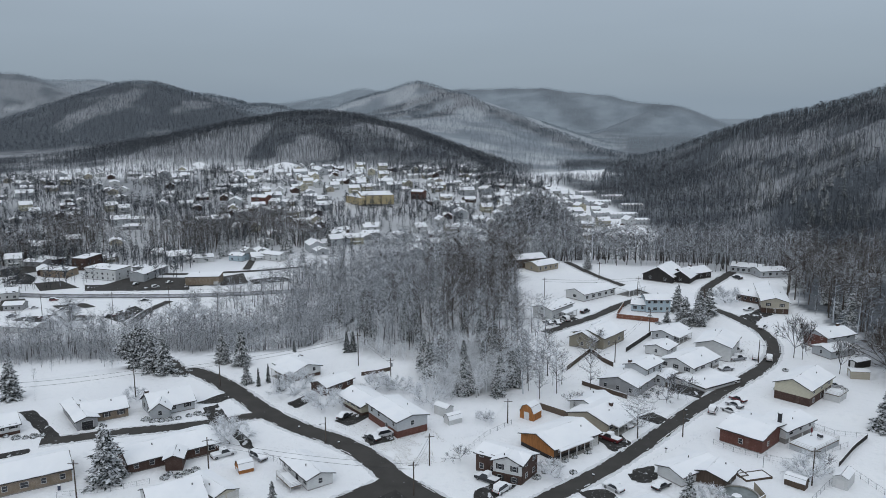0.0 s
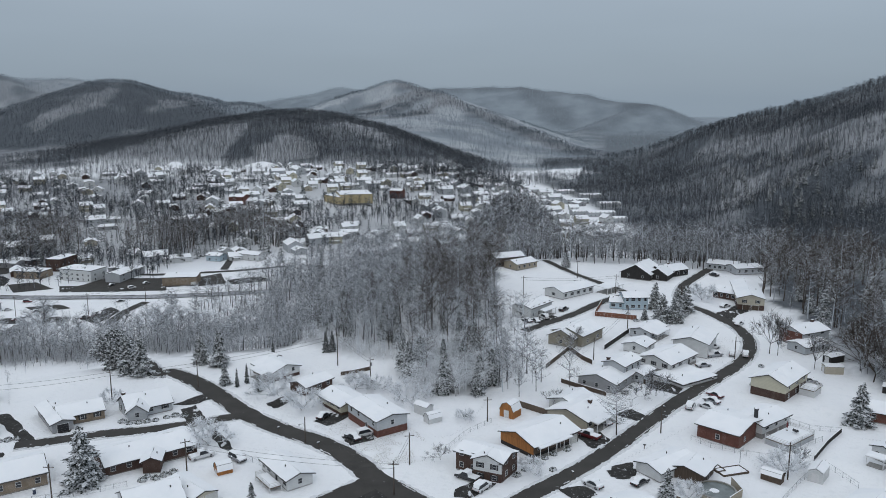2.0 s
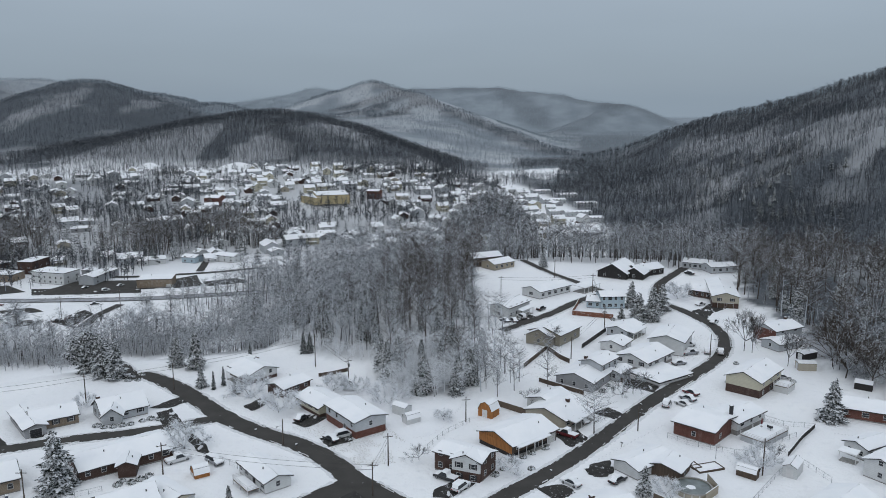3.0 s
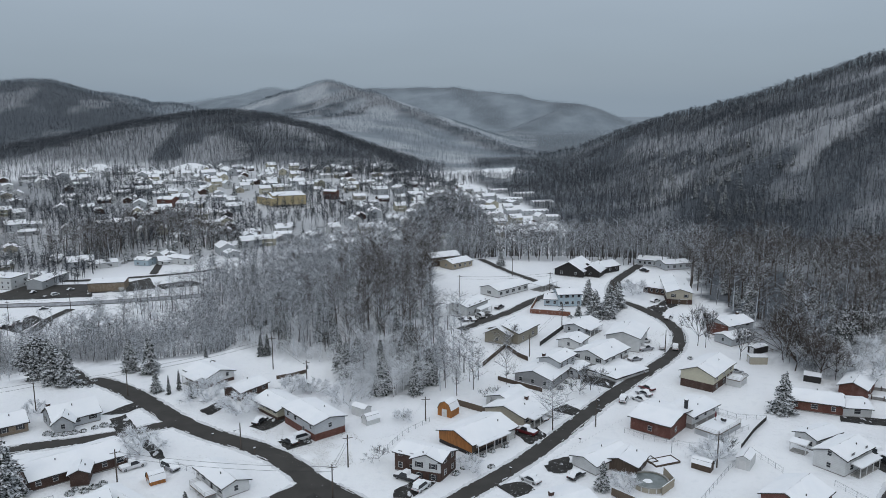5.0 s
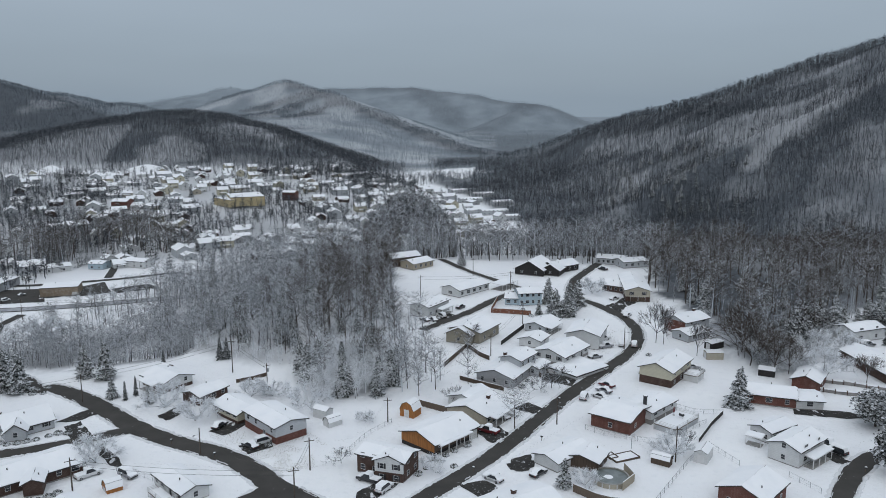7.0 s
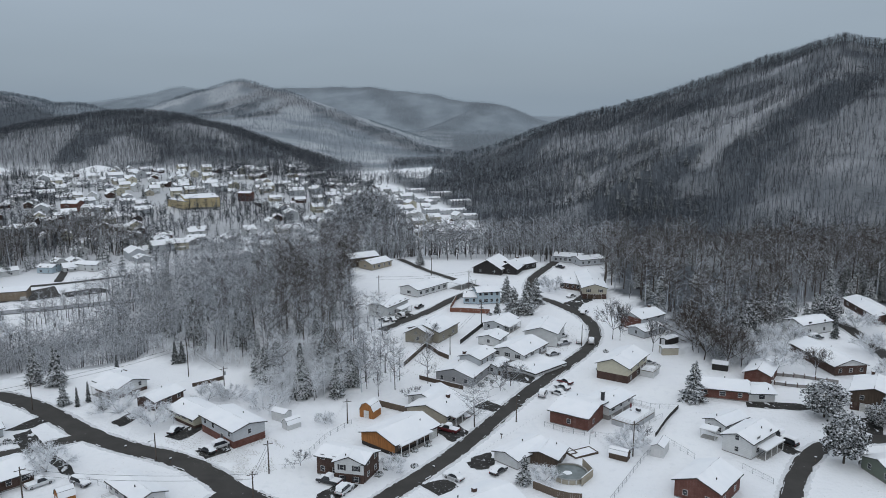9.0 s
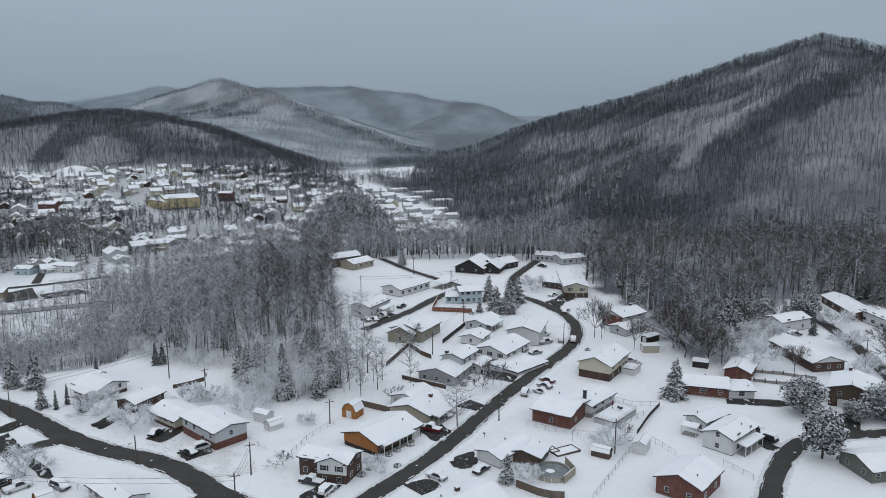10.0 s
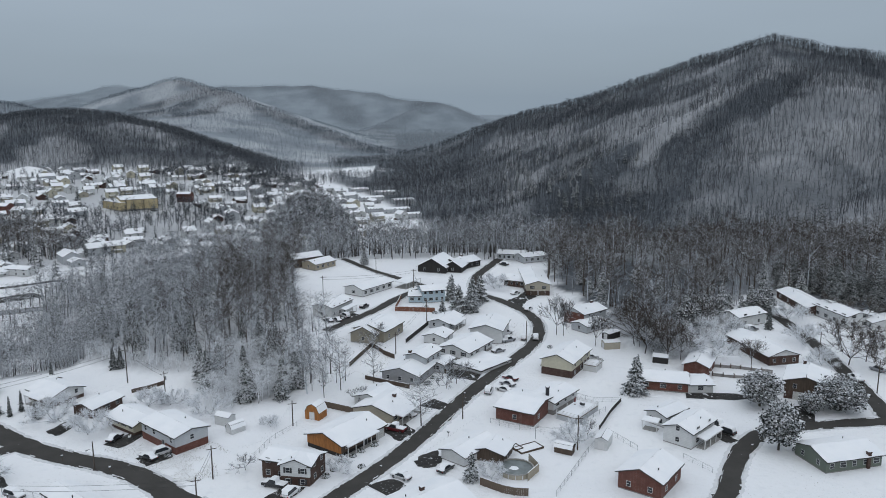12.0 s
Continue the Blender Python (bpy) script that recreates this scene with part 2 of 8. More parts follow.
MAT = {
    "ground": ground_material(),
    "roof_snow": snow_material("roof_snow", 0.93, 0.12, 0.9, 0.05),
    "bank": snow_material("ploughed_snow", 0.74, 0.5, 2.5, 0.12),
    "asphalt": asphalt_material(),
    "slush": slush_material(),
    "drive": drive_material(),
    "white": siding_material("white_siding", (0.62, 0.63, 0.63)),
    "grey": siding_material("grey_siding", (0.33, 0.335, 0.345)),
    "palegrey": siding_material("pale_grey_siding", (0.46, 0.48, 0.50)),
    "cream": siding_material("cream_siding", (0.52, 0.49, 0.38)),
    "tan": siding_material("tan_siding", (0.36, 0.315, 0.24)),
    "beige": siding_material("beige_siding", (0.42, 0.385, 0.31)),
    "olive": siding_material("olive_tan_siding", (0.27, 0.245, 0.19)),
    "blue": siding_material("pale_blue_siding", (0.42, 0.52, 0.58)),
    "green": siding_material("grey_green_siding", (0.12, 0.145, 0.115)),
    "yellow": plain_material("yellow_wall_panels", (0.56, 0.46, 0.27), 0.7, 0, 0.15, 0.2),
    "orange": wood_material("orange_stained_boards", (0.42, 0.17, 0.045)),
    "darkwood": wood_material("black_stained_boards", (0.028, 0.025, 0.024)),
    "brownwood": wood_material("brown_boards", (0.10, 0.07, 0.05)),
    "fence": wood_material("weathered_boards", (0.16, 0.12, 0.09)),
    "redfence": wood_material("red_brown_boards", (0.24, 0.10, 0.06)),
    "red": brick_material("red_brick", (0.165, 0.06, 0.043), (0.2, 0.13, 0.11)),
    "brown": brick_material("brown_brick", (0.085, 0.045, 0.034), (0.13, 0.10, 0.085)),
    "tanbrick": brick_material("tan_brick", (0.30, 0.23, 0.16)),
    "block": brick_material("grey_blocks", (0.32, 0.31, 0.30)),
    "shingle": plain_material("dark_shingles", (0.05, 0.048, 0.047), 0.9, 0, 0.3, 3.0),
    "trim": plain_material("white_trim", (0.66, 0.66, 0.66), 0.5, 0, 0.1),
    "shutter": plain_material("black_shutters", (0.03, 0.03, 0.034), 0.6),
    "garage": siding_material("white_garage_door", (0.55, 0.55, 0.53), 0.5),
    "concrete": plain_material("concrete", (0.36, 0.355, 0.34), 0.9, 0, 0.3),
    "metal": plain_material("galvanised_steel", (0.36, 0.37, 0.38), 0.45, 0.8, 0.2),
    "pole": wood_material("creosoted_pole", (0.10, 0.08, 0.065)),
    "cable": plain_material("black_cable", (0.03, 0.03, 0.03), 0.6),
    "glass": glass_material("dark_glass"),
    "tyre": plain_material("tyre_rubber", (0.02, 0.02, 0.02), 0.9),
    "rim": plain_material("grey_wheel", (0.30, 0.30, 0.31), 0.4, 0.7),
    "lamp_red": plain_material("red_tail_lens", (0.35, 0.02, 0.02), 0.3),
    "lamp_white": plain_material("clear_head_lens", (0.7, 0.7, 0.68), 0.2),
    "car_white": plain_material("white_car_paint", (0.66, 0.67, 0.68), 0.3, 0, 0.1),
    "car_red": plain_material("red_car_paint", (0.15, 0.02, 0.025), 0.3, 0, 0.2),
    "car_black": plain_material("black_car_paint", (0.025, 0.027, 0.03), 0.3, 0, 0.2),
    "car_silver": plain_material("silver_car_paint", (0.33, 0.34, 0.36), 0.35, 0.4, 0.1),
    "car_blue": plain_material("dark_blue_car_paint", (0.035, 0.05, 0.09), 0.3, 0, 0.2),
    "water": plain_material("icy_pool_cover", (0.22, 0.25, 0.25), 0.4, 0, 0.4, 0.8),
    "wood_frost": bare_tree_material("frosted_bark", (0.08, 0.075, 0.072), 0.42, (0.56, 0.59, 0.63), 0.45),
    "wood_white": bare_tree_material("heavily_frosted_bark", (0.13, 0.124, 0.12), 0.9, (0.84, 0.86, 0.89), 0.1),
    "wood_hill_frost": bare_tree_material("frosted_hillside_bark", (0.075, 0.08, 0.088), 0.25, (0.34, 0.37, 0.41), 0.8),
    "shrub": conifer_material("snow_capped_shrub", (0.05, 0.06, 0.05), -0.1, 0.5),
    "wood_bare": bare_tree_material("bare_bark", (0.07, 0.063, 0.058), 0.28, (0.55, 0.58, 0.62), 0.5),
    "wood_brown": bare_tree_material("brown_bark", (0.078, 0.062, 0.051), 0.12, (0.46, 0.49, 0.53), 0.72),
    "wood_hill": bare_tree_material("hillside_bark", (0.037, 0.044, 0.054), 0.05, (0.36, 0.39, 0.44), 0.85),
    # next five: far bark made paler and bluer, haze painted into the colour
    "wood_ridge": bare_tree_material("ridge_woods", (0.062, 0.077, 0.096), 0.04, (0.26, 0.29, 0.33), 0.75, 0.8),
    "wood_farthest": bare_tree_material("farthest_hazed_woods", (0.289, 0.336, 0.367), 0.15, (0.314, 0.358, 0.389), 0.8, 0.85),
    "wood_far": bare_tree_material("distant_hazed_woods", (0.196, 0.224, 0.251), 0.15, (0.318, 0.359, 0.392), 0.8, 0.8),
    "wood_haze": bare_tree_material("pale_hazed_woods", (0.285, 0.331, 0.368), 0.12, (0.313, 0.359, 0.396), 0.75, 0.85),
    "wood_slate": bare_tree_material("slate_hazed_woods", (0.162, 0.184, 0.209), 0.12, (0.238, 0.268, 0.297), 0.75, 0.82),
    "pine_needles": conifer_material("snow_laden_pine_needles", (0.024, 0.031, 0.026), 0.1, 0.5),
    "dry_grass": plain_material("dead_grass", (0.40, 0.38, 0.33), 0.9, 0, 0.5),
    "needles": conifer_material("snowy_needles", (0.026, 0.036, 0.03), 0.4, 1.0),
    "dark_needles": conifer_material("dark_needles", (0.026, 0.036, 0.031), 0.6, 1.3),
}

# ---- the lie of the land ----
def smooth(a, b, v):
    t = np.clip((v - a) / (b - a), 0, 1)
    return t * t * (3 - 2 * t)


def lattice(x, y, seed):
    """Value noise of -1 to 1, one cell a metre."""
    xi, yi = np.floor(x), np.floor(y)
    u, v = x - xi, y - yi
    u, v = u * u * (3 - 2 * u), v * v * (3 - 2 * v)

    def h(a, b):
        s = np.sin(a * 127.1 + b * 311.7 + seed * 74.7) * 43758.5453
        return (s - np.floor(s)) * 2 - 1

    return (h(xi, yi) * (1 - u) + h(xi + 1, yi) * u) * (1 - v) + (h(xi, yi + 1) * (1 - u) + h(xi + 1, yi + 1) * u) * v


def fractal(x, y, seed, octaves=4):
    return sum(lattice(x * 2**k, y * 2**k, seed + k) / 2**k for k in range(octaves))


def crest_line(x, y, line, slope, width):
    """The height of a ridge that falls off on both sides of its crest line."""
    best = np.full(np.shape(x), -500.0)
    for (ax, ay, az), (bx, by, bz) in zip(line, line[1:]):
        dx, dy = bx - ax, by - ay
        t = np.clip(((x - ax) * dx + (y - ay) * dy) / (dx * dx + dy * dy), 0, 1)
        far = np.hypot(x - ax - t * dx, y - ay - t * dy)
        best = np.maximum(best, az + t * (bz - az) - slope * (np.sqrt(far * far + width * width) - width))
    return best


LEFT_HILL = [(-625, 966, -13), (-597, 1153, -24), (-536, 1216, -18), (-487, 1258, -2), (-442, 1318, 14), (-377, 1384, 28), (-308, 1417, 39), (-226, 1432, 52), (-142, 1393, 47), (-42, 1349, 24), (33, 1300, -4), (103, 1246, -29)]
LEFT_BACK = [(-941, 1416, -3), (-845, 1646, 6), (-811, 1727, 45), (-784, 1785, 71), (-750, 1826, 100), (-712, 1869, 117), (-645, 1893, 92), (-584, 1912, 85), (-529, 1928, 70), (-484, 1940, 58), (-426, 1923, 61), (-354, 1898, 44), (-272, 1881, 15)]
FAR_LEFT = [(-1527, 2104, 107), (-1270, 2153, 155), (-1178, 2205, 146), (-1093, 2248, 128), (-1041, 2383, 141), (-869, 2556, 97)]
PEAK = [(-485, 2248, -23), (-253, 2185, 48), (-160, 2194, 96), (-76, 2199, 125), (24, 2100, 90), (118, 1946, 59), (223, 1786, 12), (325, 1567, -31)]
PEAK_SPUR = [(32, 2090, 90), (-54, 1959, 59), (-139, 1815, 27), (-208, 1687, 0)]
PEAK_SPUR_LOW = [(118, 1946, 59), (143, 1744, 10), (161, 1552, -26)]
PEAK_SPUR_LEFT = [(-160, 2194, 96), (-170, 1943, 30), (-166, 1742, -14)]
PEAK_SPUR_END = [(223, 1786, 12), (251, 1631, -20), (239, 1481, -38)]
BACK = [(-195, 3294, 47), (83, 3299, 122), (392, 3176, 125), (591, 3043, 91), (806, 2890, 60), (961, 2736, -8)]
BACK_SPUR = [(392, 3176, 125), (442, 2765, -7), (482, 2453, -58)]
BACK_SPUR_LOW = [(806, 2890, 60), (643, 2705, 12), (464, 2457, -37)]
BACK_LEFT = [(-1178, 4135, 41), (-786, 4228, 61), (-433, 4278, 128), (-73, 4299, 84)]
RIGHT = [(293, 1573, -69), (327, 1464, -46), (386, 1398, -17), (468, 1320, 25), (522, 1223, 53), (580, 1118, 77), (621, 1027, 103), (656, 944, 129), (686, 860, 150), (727, 799, 128), (744, 741, 109), (788, 616, 80), (878, 478, 59)]
RIGHT_SPUR = [(686, 860, 150), (591, 756, 102), (488, 756, 57), (399, 739, 20), (333, 706, -2), (253, 653, -25)]
RIGHT_SPUR_NEAR = [(727, 799, 128), (644, 712, 92), (522, 606, 33), (400, 512, -12)]
RIGHT_SPUR_END = [(788, 616, 80), (635, 519, 60), (476, 428, 12)]
RIDGES = [
    (LEFT_HILL, 0.19, 60),
    (LEFT_BACK, 0.3, 40),
    (FAR_LEFT, 0.35, 40),
    (PEAK, 0.34, 25),
    (PEAK_SPUR, 0.45, 8),
    (PEAK_SPUR_LOW, 0.5, 8),
    (PEAK_SPUR_LEFT, 0.5, 8),
    (PEAK_SPUR_END, 0.5, 8),
    (BACK, 0.35, 30),
    (BACK_SPUR, 0.4, 15),
    (BACK_SPUR_LOW, 0.4, 15),
    (BACK_LEFT, 0.3, 60),
    (RIGHT, 0.5, 12),
    (RIGHT_SPUR, 0.55, 8),
    (RIGHT_SPUR_NEAR, 0.42, 50),
    (RIGHT_SPUR_END, 0.5, 30),
]


# snowy knolls at the foot of the town hill: place, reach, height
KNOLLS = [(-320, 1034, 13, 9), (-262, 1016, 18, 4), (-204, 1022, 19, 9), (-222, 1006, 15, 4)]


def height(x, y):
    """The ground's height in metres at a place of the plan."""
    x, y = np.asarray(x, float), np.asarray(y, float)
    far, side = np.hypot(x, y), np.degrees(np.arctan2(x, y))
    edge = np.interp(side, [-180, -60, -30, -10, -5, 0, 6, 12, 25, 45, 60, 180], [500, 240, 238, 244, 285, 330, 380, 395, 400, 430, 500, 500])
    drop = np.interp(side, [-90, 0, 20, 40, 90], [32, 32, 30, 22, 18])
    z = -drop * smooth(edge, edge + 100, far)
    z = z + 22 * smooth(640, 1020, far) * smooth(7, 0, side) * smooth(-120, -60, side)
    z = z + 50 * smooth(1300, 1900, far) * smooth(11, 4, side) * smooth(-17, -5, side)
    z = z + smooth(90, 160, far) * 0.25 * fractal(x / 40, y / 40, 3, 2)
    rough = 3.5 * fractal(x / 150, y / 150, 11, 4) * smooth(600, 1300, far) * (1 + smooth(1500, 2200, far))
    for mx, my, reach, tall in KNOLLS:
        z = z + tall * np.exp(-((x - mx) ** 2 + (y - my) ** 2) / reach ** 2)
    hills = np.full(np.shape(x), -300.0)
    for line, slope, width in RIDGES:
        h = crest_line(x, y, line, slope, width)
        if line is LEFT_HILL:
            h = np.minimum(h, np.interp(side, [-180, -9, -5.8, -1.8, 1.45, 4.7, 8], [90, 54, 45, 23, -6, -33, -60]))
        hills = np.maximum(hills, h)
    hills = hills + rough * smooth(-30, 30, hills)
    k = 6.0
    top = np.maximum(z, hills)
    return top + k * np.log(np.exp((z - top) / k) + np.exp((hills - top) / k)) * smooth(480, 620, far)


def ground_at(x, y):
    return float(height(np.array([x]), np.array([y]))[0])

# ---- the woods' outlines on the plan ----
WOOD_LEFT = [(-206, 324), (-180, 331), (-144, 329), (-136, 331), (-124, 341), (-115, 337), (-90, 350), (-79, 372), (-76, 392), (-100, 384), (-130, 370), (-165, 360), (-200, 352), (-225, 346)]
WOOD_MID = [(-72, 352), (-60, 320), (-50, 285), (-37.6, 255.1), (-29.6, 250.9), (-21.4, 241.6), (-6.9, 237.2), (-5.4, 223.5), (-3.3, 208.5), (9.4, 206.7), (17.8, 208.1), (20.6, 220.2), (25.9, 243.3), (27.8, 276.7), (30.7, 319.1), (34.0, 365.2), (48.9, 384.4), (56.1, 426.3), (0.0, 430.0), (-40.0, 400.0), (-78.0, 385.0)]
WOOD_FRONT = [(-6.9, 238.2), (-4.2, 204.9), (4.7, 201.2), (18.6, 202.1), (23.3, 232.5), (13.3, 243.1), (-1.6, 247.6)]
WOOD_SPARSE = [(15.9, 208.8), (22.6, 204.4), (31.7, 208.5), (36.9, 227.4), (32.9, 250.0), (31.9, 284.7), (25.6, 284.7), (20.3, 243.9)]
WOOD_CORNER = [(222.0, 275.2), (232.0, 268.2), (234.8, 255.1), (234.2, 239.5), (235.9, 222.8), (236.4, 184.7), (299.4, 234.0), (227.8, 291.6)]
WOOD_EDGE = [(-72, 352), (-60, 318), (-39, 252), (-29, 247), (-20, 238), (-7.4, 233.5), (-7.2, 241.6), (-20, 248), (-32, 259), (-52, 300), (-66, 356)]
WOOD_SLOPE = [(-88.6, 379.5), (-79.5, 422.9), (-62.0, 457.3), (-37.8, 494.5), (-9.3, 529.5), (26.7, 552.5), (44.6, 524.5), (24.0, 340.1), (-29.6, 276.6), (-76.1, 365.9)]
BRUSH_EDGE = [(136.5, 265.9), (126.9, 230.0), (124.0, 203.1), (128.7, 204.5), (153.0, 215.0), (183.1, 242.9), (222.6, 267.1), (229.4, 277.3), (191.4, 257.8), (157.6, 226.6), (131.5, 212.5), (133.7, 234.6), (142.8, 271.2)]
WOOD_BROW = [(-70, 240), (-58, 247), (-45, 252), (-38, 256), (-44, 286), (-60, 280), (-76, 264), (-77, 250)]
WOOD_RISE = [(-101, 475), (-70, 520), (-40, 570), (-10, 610), (40, 620), (80, 600), (85, 500), (35, 440), (-20, 430), (-80, 425)]
WOOD_BEHIND = [(47.8, 389.1), (106.4, 371.0), (161.4, 346.2), (198.6, 426.0), (57.3, 466.5)]
WOOD_RIGHT = [(163.2, 364.1), (139.4, 301.0), (143.0, 267.6), (135.5, 236.0), (130.0, 206.0), (156.5, 221.7), (187.1, 251.9), (225.3, 272.2), (233.5, 253.6), (237.7, 224.6), (241.6, 169.2), (491.5, 344.1), (227.8, 511.6)]
WOOD_VALLEY = [(-352.7, 485.4), (-286.4, 538.6), (-200.1, 549.7), (-137.9, 553.1), (-91.5, 577.8), (-89.1, 633.8), (-166.5, 721.0), (-236.0, 648.4), (-315.6, 647.1), (-411.4, 566.3)]
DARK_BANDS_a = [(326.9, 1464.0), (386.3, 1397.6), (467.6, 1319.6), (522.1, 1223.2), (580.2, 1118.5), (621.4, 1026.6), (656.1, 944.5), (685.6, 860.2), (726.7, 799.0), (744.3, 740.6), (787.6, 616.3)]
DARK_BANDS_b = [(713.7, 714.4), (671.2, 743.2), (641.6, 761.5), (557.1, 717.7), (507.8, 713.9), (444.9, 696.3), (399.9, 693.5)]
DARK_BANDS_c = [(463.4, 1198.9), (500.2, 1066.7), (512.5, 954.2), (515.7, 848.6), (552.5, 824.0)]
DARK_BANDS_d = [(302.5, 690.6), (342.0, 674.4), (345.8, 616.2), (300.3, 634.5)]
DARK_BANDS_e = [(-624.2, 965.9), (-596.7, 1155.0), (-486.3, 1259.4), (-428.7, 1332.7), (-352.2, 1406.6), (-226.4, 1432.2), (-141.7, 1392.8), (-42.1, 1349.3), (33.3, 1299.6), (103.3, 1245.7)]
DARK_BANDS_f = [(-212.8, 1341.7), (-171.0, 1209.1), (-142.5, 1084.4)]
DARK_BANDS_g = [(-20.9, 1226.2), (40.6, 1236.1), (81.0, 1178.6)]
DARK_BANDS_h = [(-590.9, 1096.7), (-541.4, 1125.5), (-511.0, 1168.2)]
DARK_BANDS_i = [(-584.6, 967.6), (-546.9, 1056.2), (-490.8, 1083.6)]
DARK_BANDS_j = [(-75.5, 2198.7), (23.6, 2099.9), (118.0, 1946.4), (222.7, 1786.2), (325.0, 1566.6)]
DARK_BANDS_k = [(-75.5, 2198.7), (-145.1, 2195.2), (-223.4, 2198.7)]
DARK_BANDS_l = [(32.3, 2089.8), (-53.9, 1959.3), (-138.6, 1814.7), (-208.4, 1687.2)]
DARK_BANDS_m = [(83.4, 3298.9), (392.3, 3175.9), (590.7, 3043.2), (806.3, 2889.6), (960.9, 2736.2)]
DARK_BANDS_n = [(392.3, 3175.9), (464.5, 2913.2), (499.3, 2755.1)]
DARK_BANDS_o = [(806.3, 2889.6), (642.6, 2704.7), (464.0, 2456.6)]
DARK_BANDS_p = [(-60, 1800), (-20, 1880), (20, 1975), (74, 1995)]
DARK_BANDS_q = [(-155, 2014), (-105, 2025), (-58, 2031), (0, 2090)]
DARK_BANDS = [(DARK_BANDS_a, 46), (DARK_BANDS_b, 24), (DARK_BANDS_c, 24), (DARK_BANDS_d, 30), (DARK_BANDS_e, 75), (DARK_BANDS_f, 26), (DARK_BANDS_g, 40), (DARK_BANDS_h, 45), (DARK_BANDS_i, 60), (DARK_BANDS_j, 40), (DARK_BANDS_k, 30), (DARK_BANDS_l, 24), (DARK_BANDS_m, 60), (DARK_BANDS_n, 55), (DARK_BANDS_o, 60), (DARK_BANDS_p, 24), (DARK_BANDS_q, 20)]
LIGHT_BANDS_a = [(645.2, 790.8), (577.4, 774.9), (503.2, 748.0), (455.4, 724.2), (410.7, 701.8), (385.7, 678.8)]
LIGHT_BANDS_b = [(620.9, 989.1), (591.3, 1052.3), (566.2, 1118.4)]
LIGHT_BANDS_c = [(437.3, 1179.8), (463.3, 1127.0), (486.8, 1037.6), (493.0, 980.2)]
LIGHT_BANDS_d = [(366.6, 946.2), (325.1, 875.3), (273.2, 786.3)]
LIGHT_BANDS_e = [(-151.5, 1303.4), (-91.1, 1233.0), (-52.7, 1156.3)]
LIGHT_BANDS_f = [(170.9, 1186.6), (236.7, 1196.9)]
LIGHT_BANDS_g = [(-336.0, 1034.3), (-330.2, 1064.0)]
LIGHT_BANDS_h = [(-224.7, 1033.1), (-197.8, 1047.8)]
LIGHT_BANDS_k = [(-1047.9, 1944.0), (-1023.7, 2035.3)]
LIGHT_BANDS = [(LIGHT_BANDS_a, 16), (LIGHT_BANDS_b, 8), (LIGHT_BANDS_c, 9), (LIGHT_BANDS_d, 16), (LIGHT_BANDS_e, 14), (LIGHT_BANDS_f, 30), (LIGHT_BANDS_g, 10), (LIGHT_BANDS_h, 12), (LIGHT_BANDS_k, 26)]
# slopes where the wood stands thin over snow, and open fields at the foot of the hills
OPEN_a = [(417, 1188), (451, 1160), (474, 1039), (457, 910), (500, 913), (507, 860), (534, 813), (565, 808), (576, 755), (621, 783), (646, 780), (581, 742), (551, 740), (517, 737), (478, 725), (431, 705), (406, 698), (405, 719), (432, 736), (452, 841), (440, 896), (413, 893), (410, 1010), (416, 1167)]
OPEN_b = [(596, 700), (668, 750), (692, 731), (713, 707), (516, 502), (521, 563), (494, 603), (473, 629), (464, 657), (503, 672), (559, 688)]
OPEN_c = [(278, 766), (352, 867), (373, 852), (348, 814), (293, 749)]
OPEN_d = [(578, 935), (620, 913), (638, 861), (633, 840), (592, 856), (568, 910)]
OPEN_e = [(679, 851), (714, 799), (683, 814), (669, 838)]
OPEN_f = [(356, 554), (462, 660), (516, 502), (407, 390), (385, 463), (335, 500)]
OPEN_g = [(-464, 1022), (-472, 1130), (-446, 1294), (-372, 1364), (-301, 1352), (-274, 1279), (-282, 1167), (-270, 1067), (-358, 1034), (-423, 1011)]
OPEN_h = [(-235, 1162), (-210, 1238), (-145, 1167), (-146, 1108), (-188, 1075), (-246, 1062)]
OPEN_i = [(-120, 1402), (-103, 1402), (-37, 1170), (-92, 1241), (-153, 1316)]
OPEN_j = [(-754, 1545), (-732, 1635), (-712, 1731), (-667, 1817), (-658, 1723), (-693, 1596), (-723, 1511)]
OPEN_k = [(-605, 1691), (-566, 1721), (-563, 1798), (-526, 1846), (-520, 1761), (-578, 1687)]
OPEN_SLOPES = [(OPEN_a, 0.62), (OPEN_b, 0.5), (OPEN_c, 0.9), (OPEN_d, 0.6), (OPEN_e, 0.5), (OPEN_f, 0.25), (OPEN_g, 0.8), (OPEN_h, 0.9), (OPEN_i, 0.7), (OPEN_j, 0.5), (OPEN_k, 0.6)]
FIELDS = [[(-334, 1008), (-336, 1036), (-320, 1052), (-304, 1036), (-306, 1008)], [(-280, 996), (-282, 1020), (-262, 1036), (-246, 1020), (-250, 980), (-270, 980)], [(-232, 990), (-226, 1024), (-204, 1046), (-184, 1026), (-188, 985), (-211, 975)],
          [(164, 1194), (212, 1251), (264, 1269), (228, 1131), (202, 1077), (179, 1156)]]
WOODS = [WOOD_LEFT, WOOD_MID, WOOD_FRONT, WOOD_CORNER, WOOD_EDGE, WOOD_SLOPE, WOOD_BROW, WOOD_RISE, WOOD_BEHIND, WOOD_RIGHT, WOOD_VALLEY]

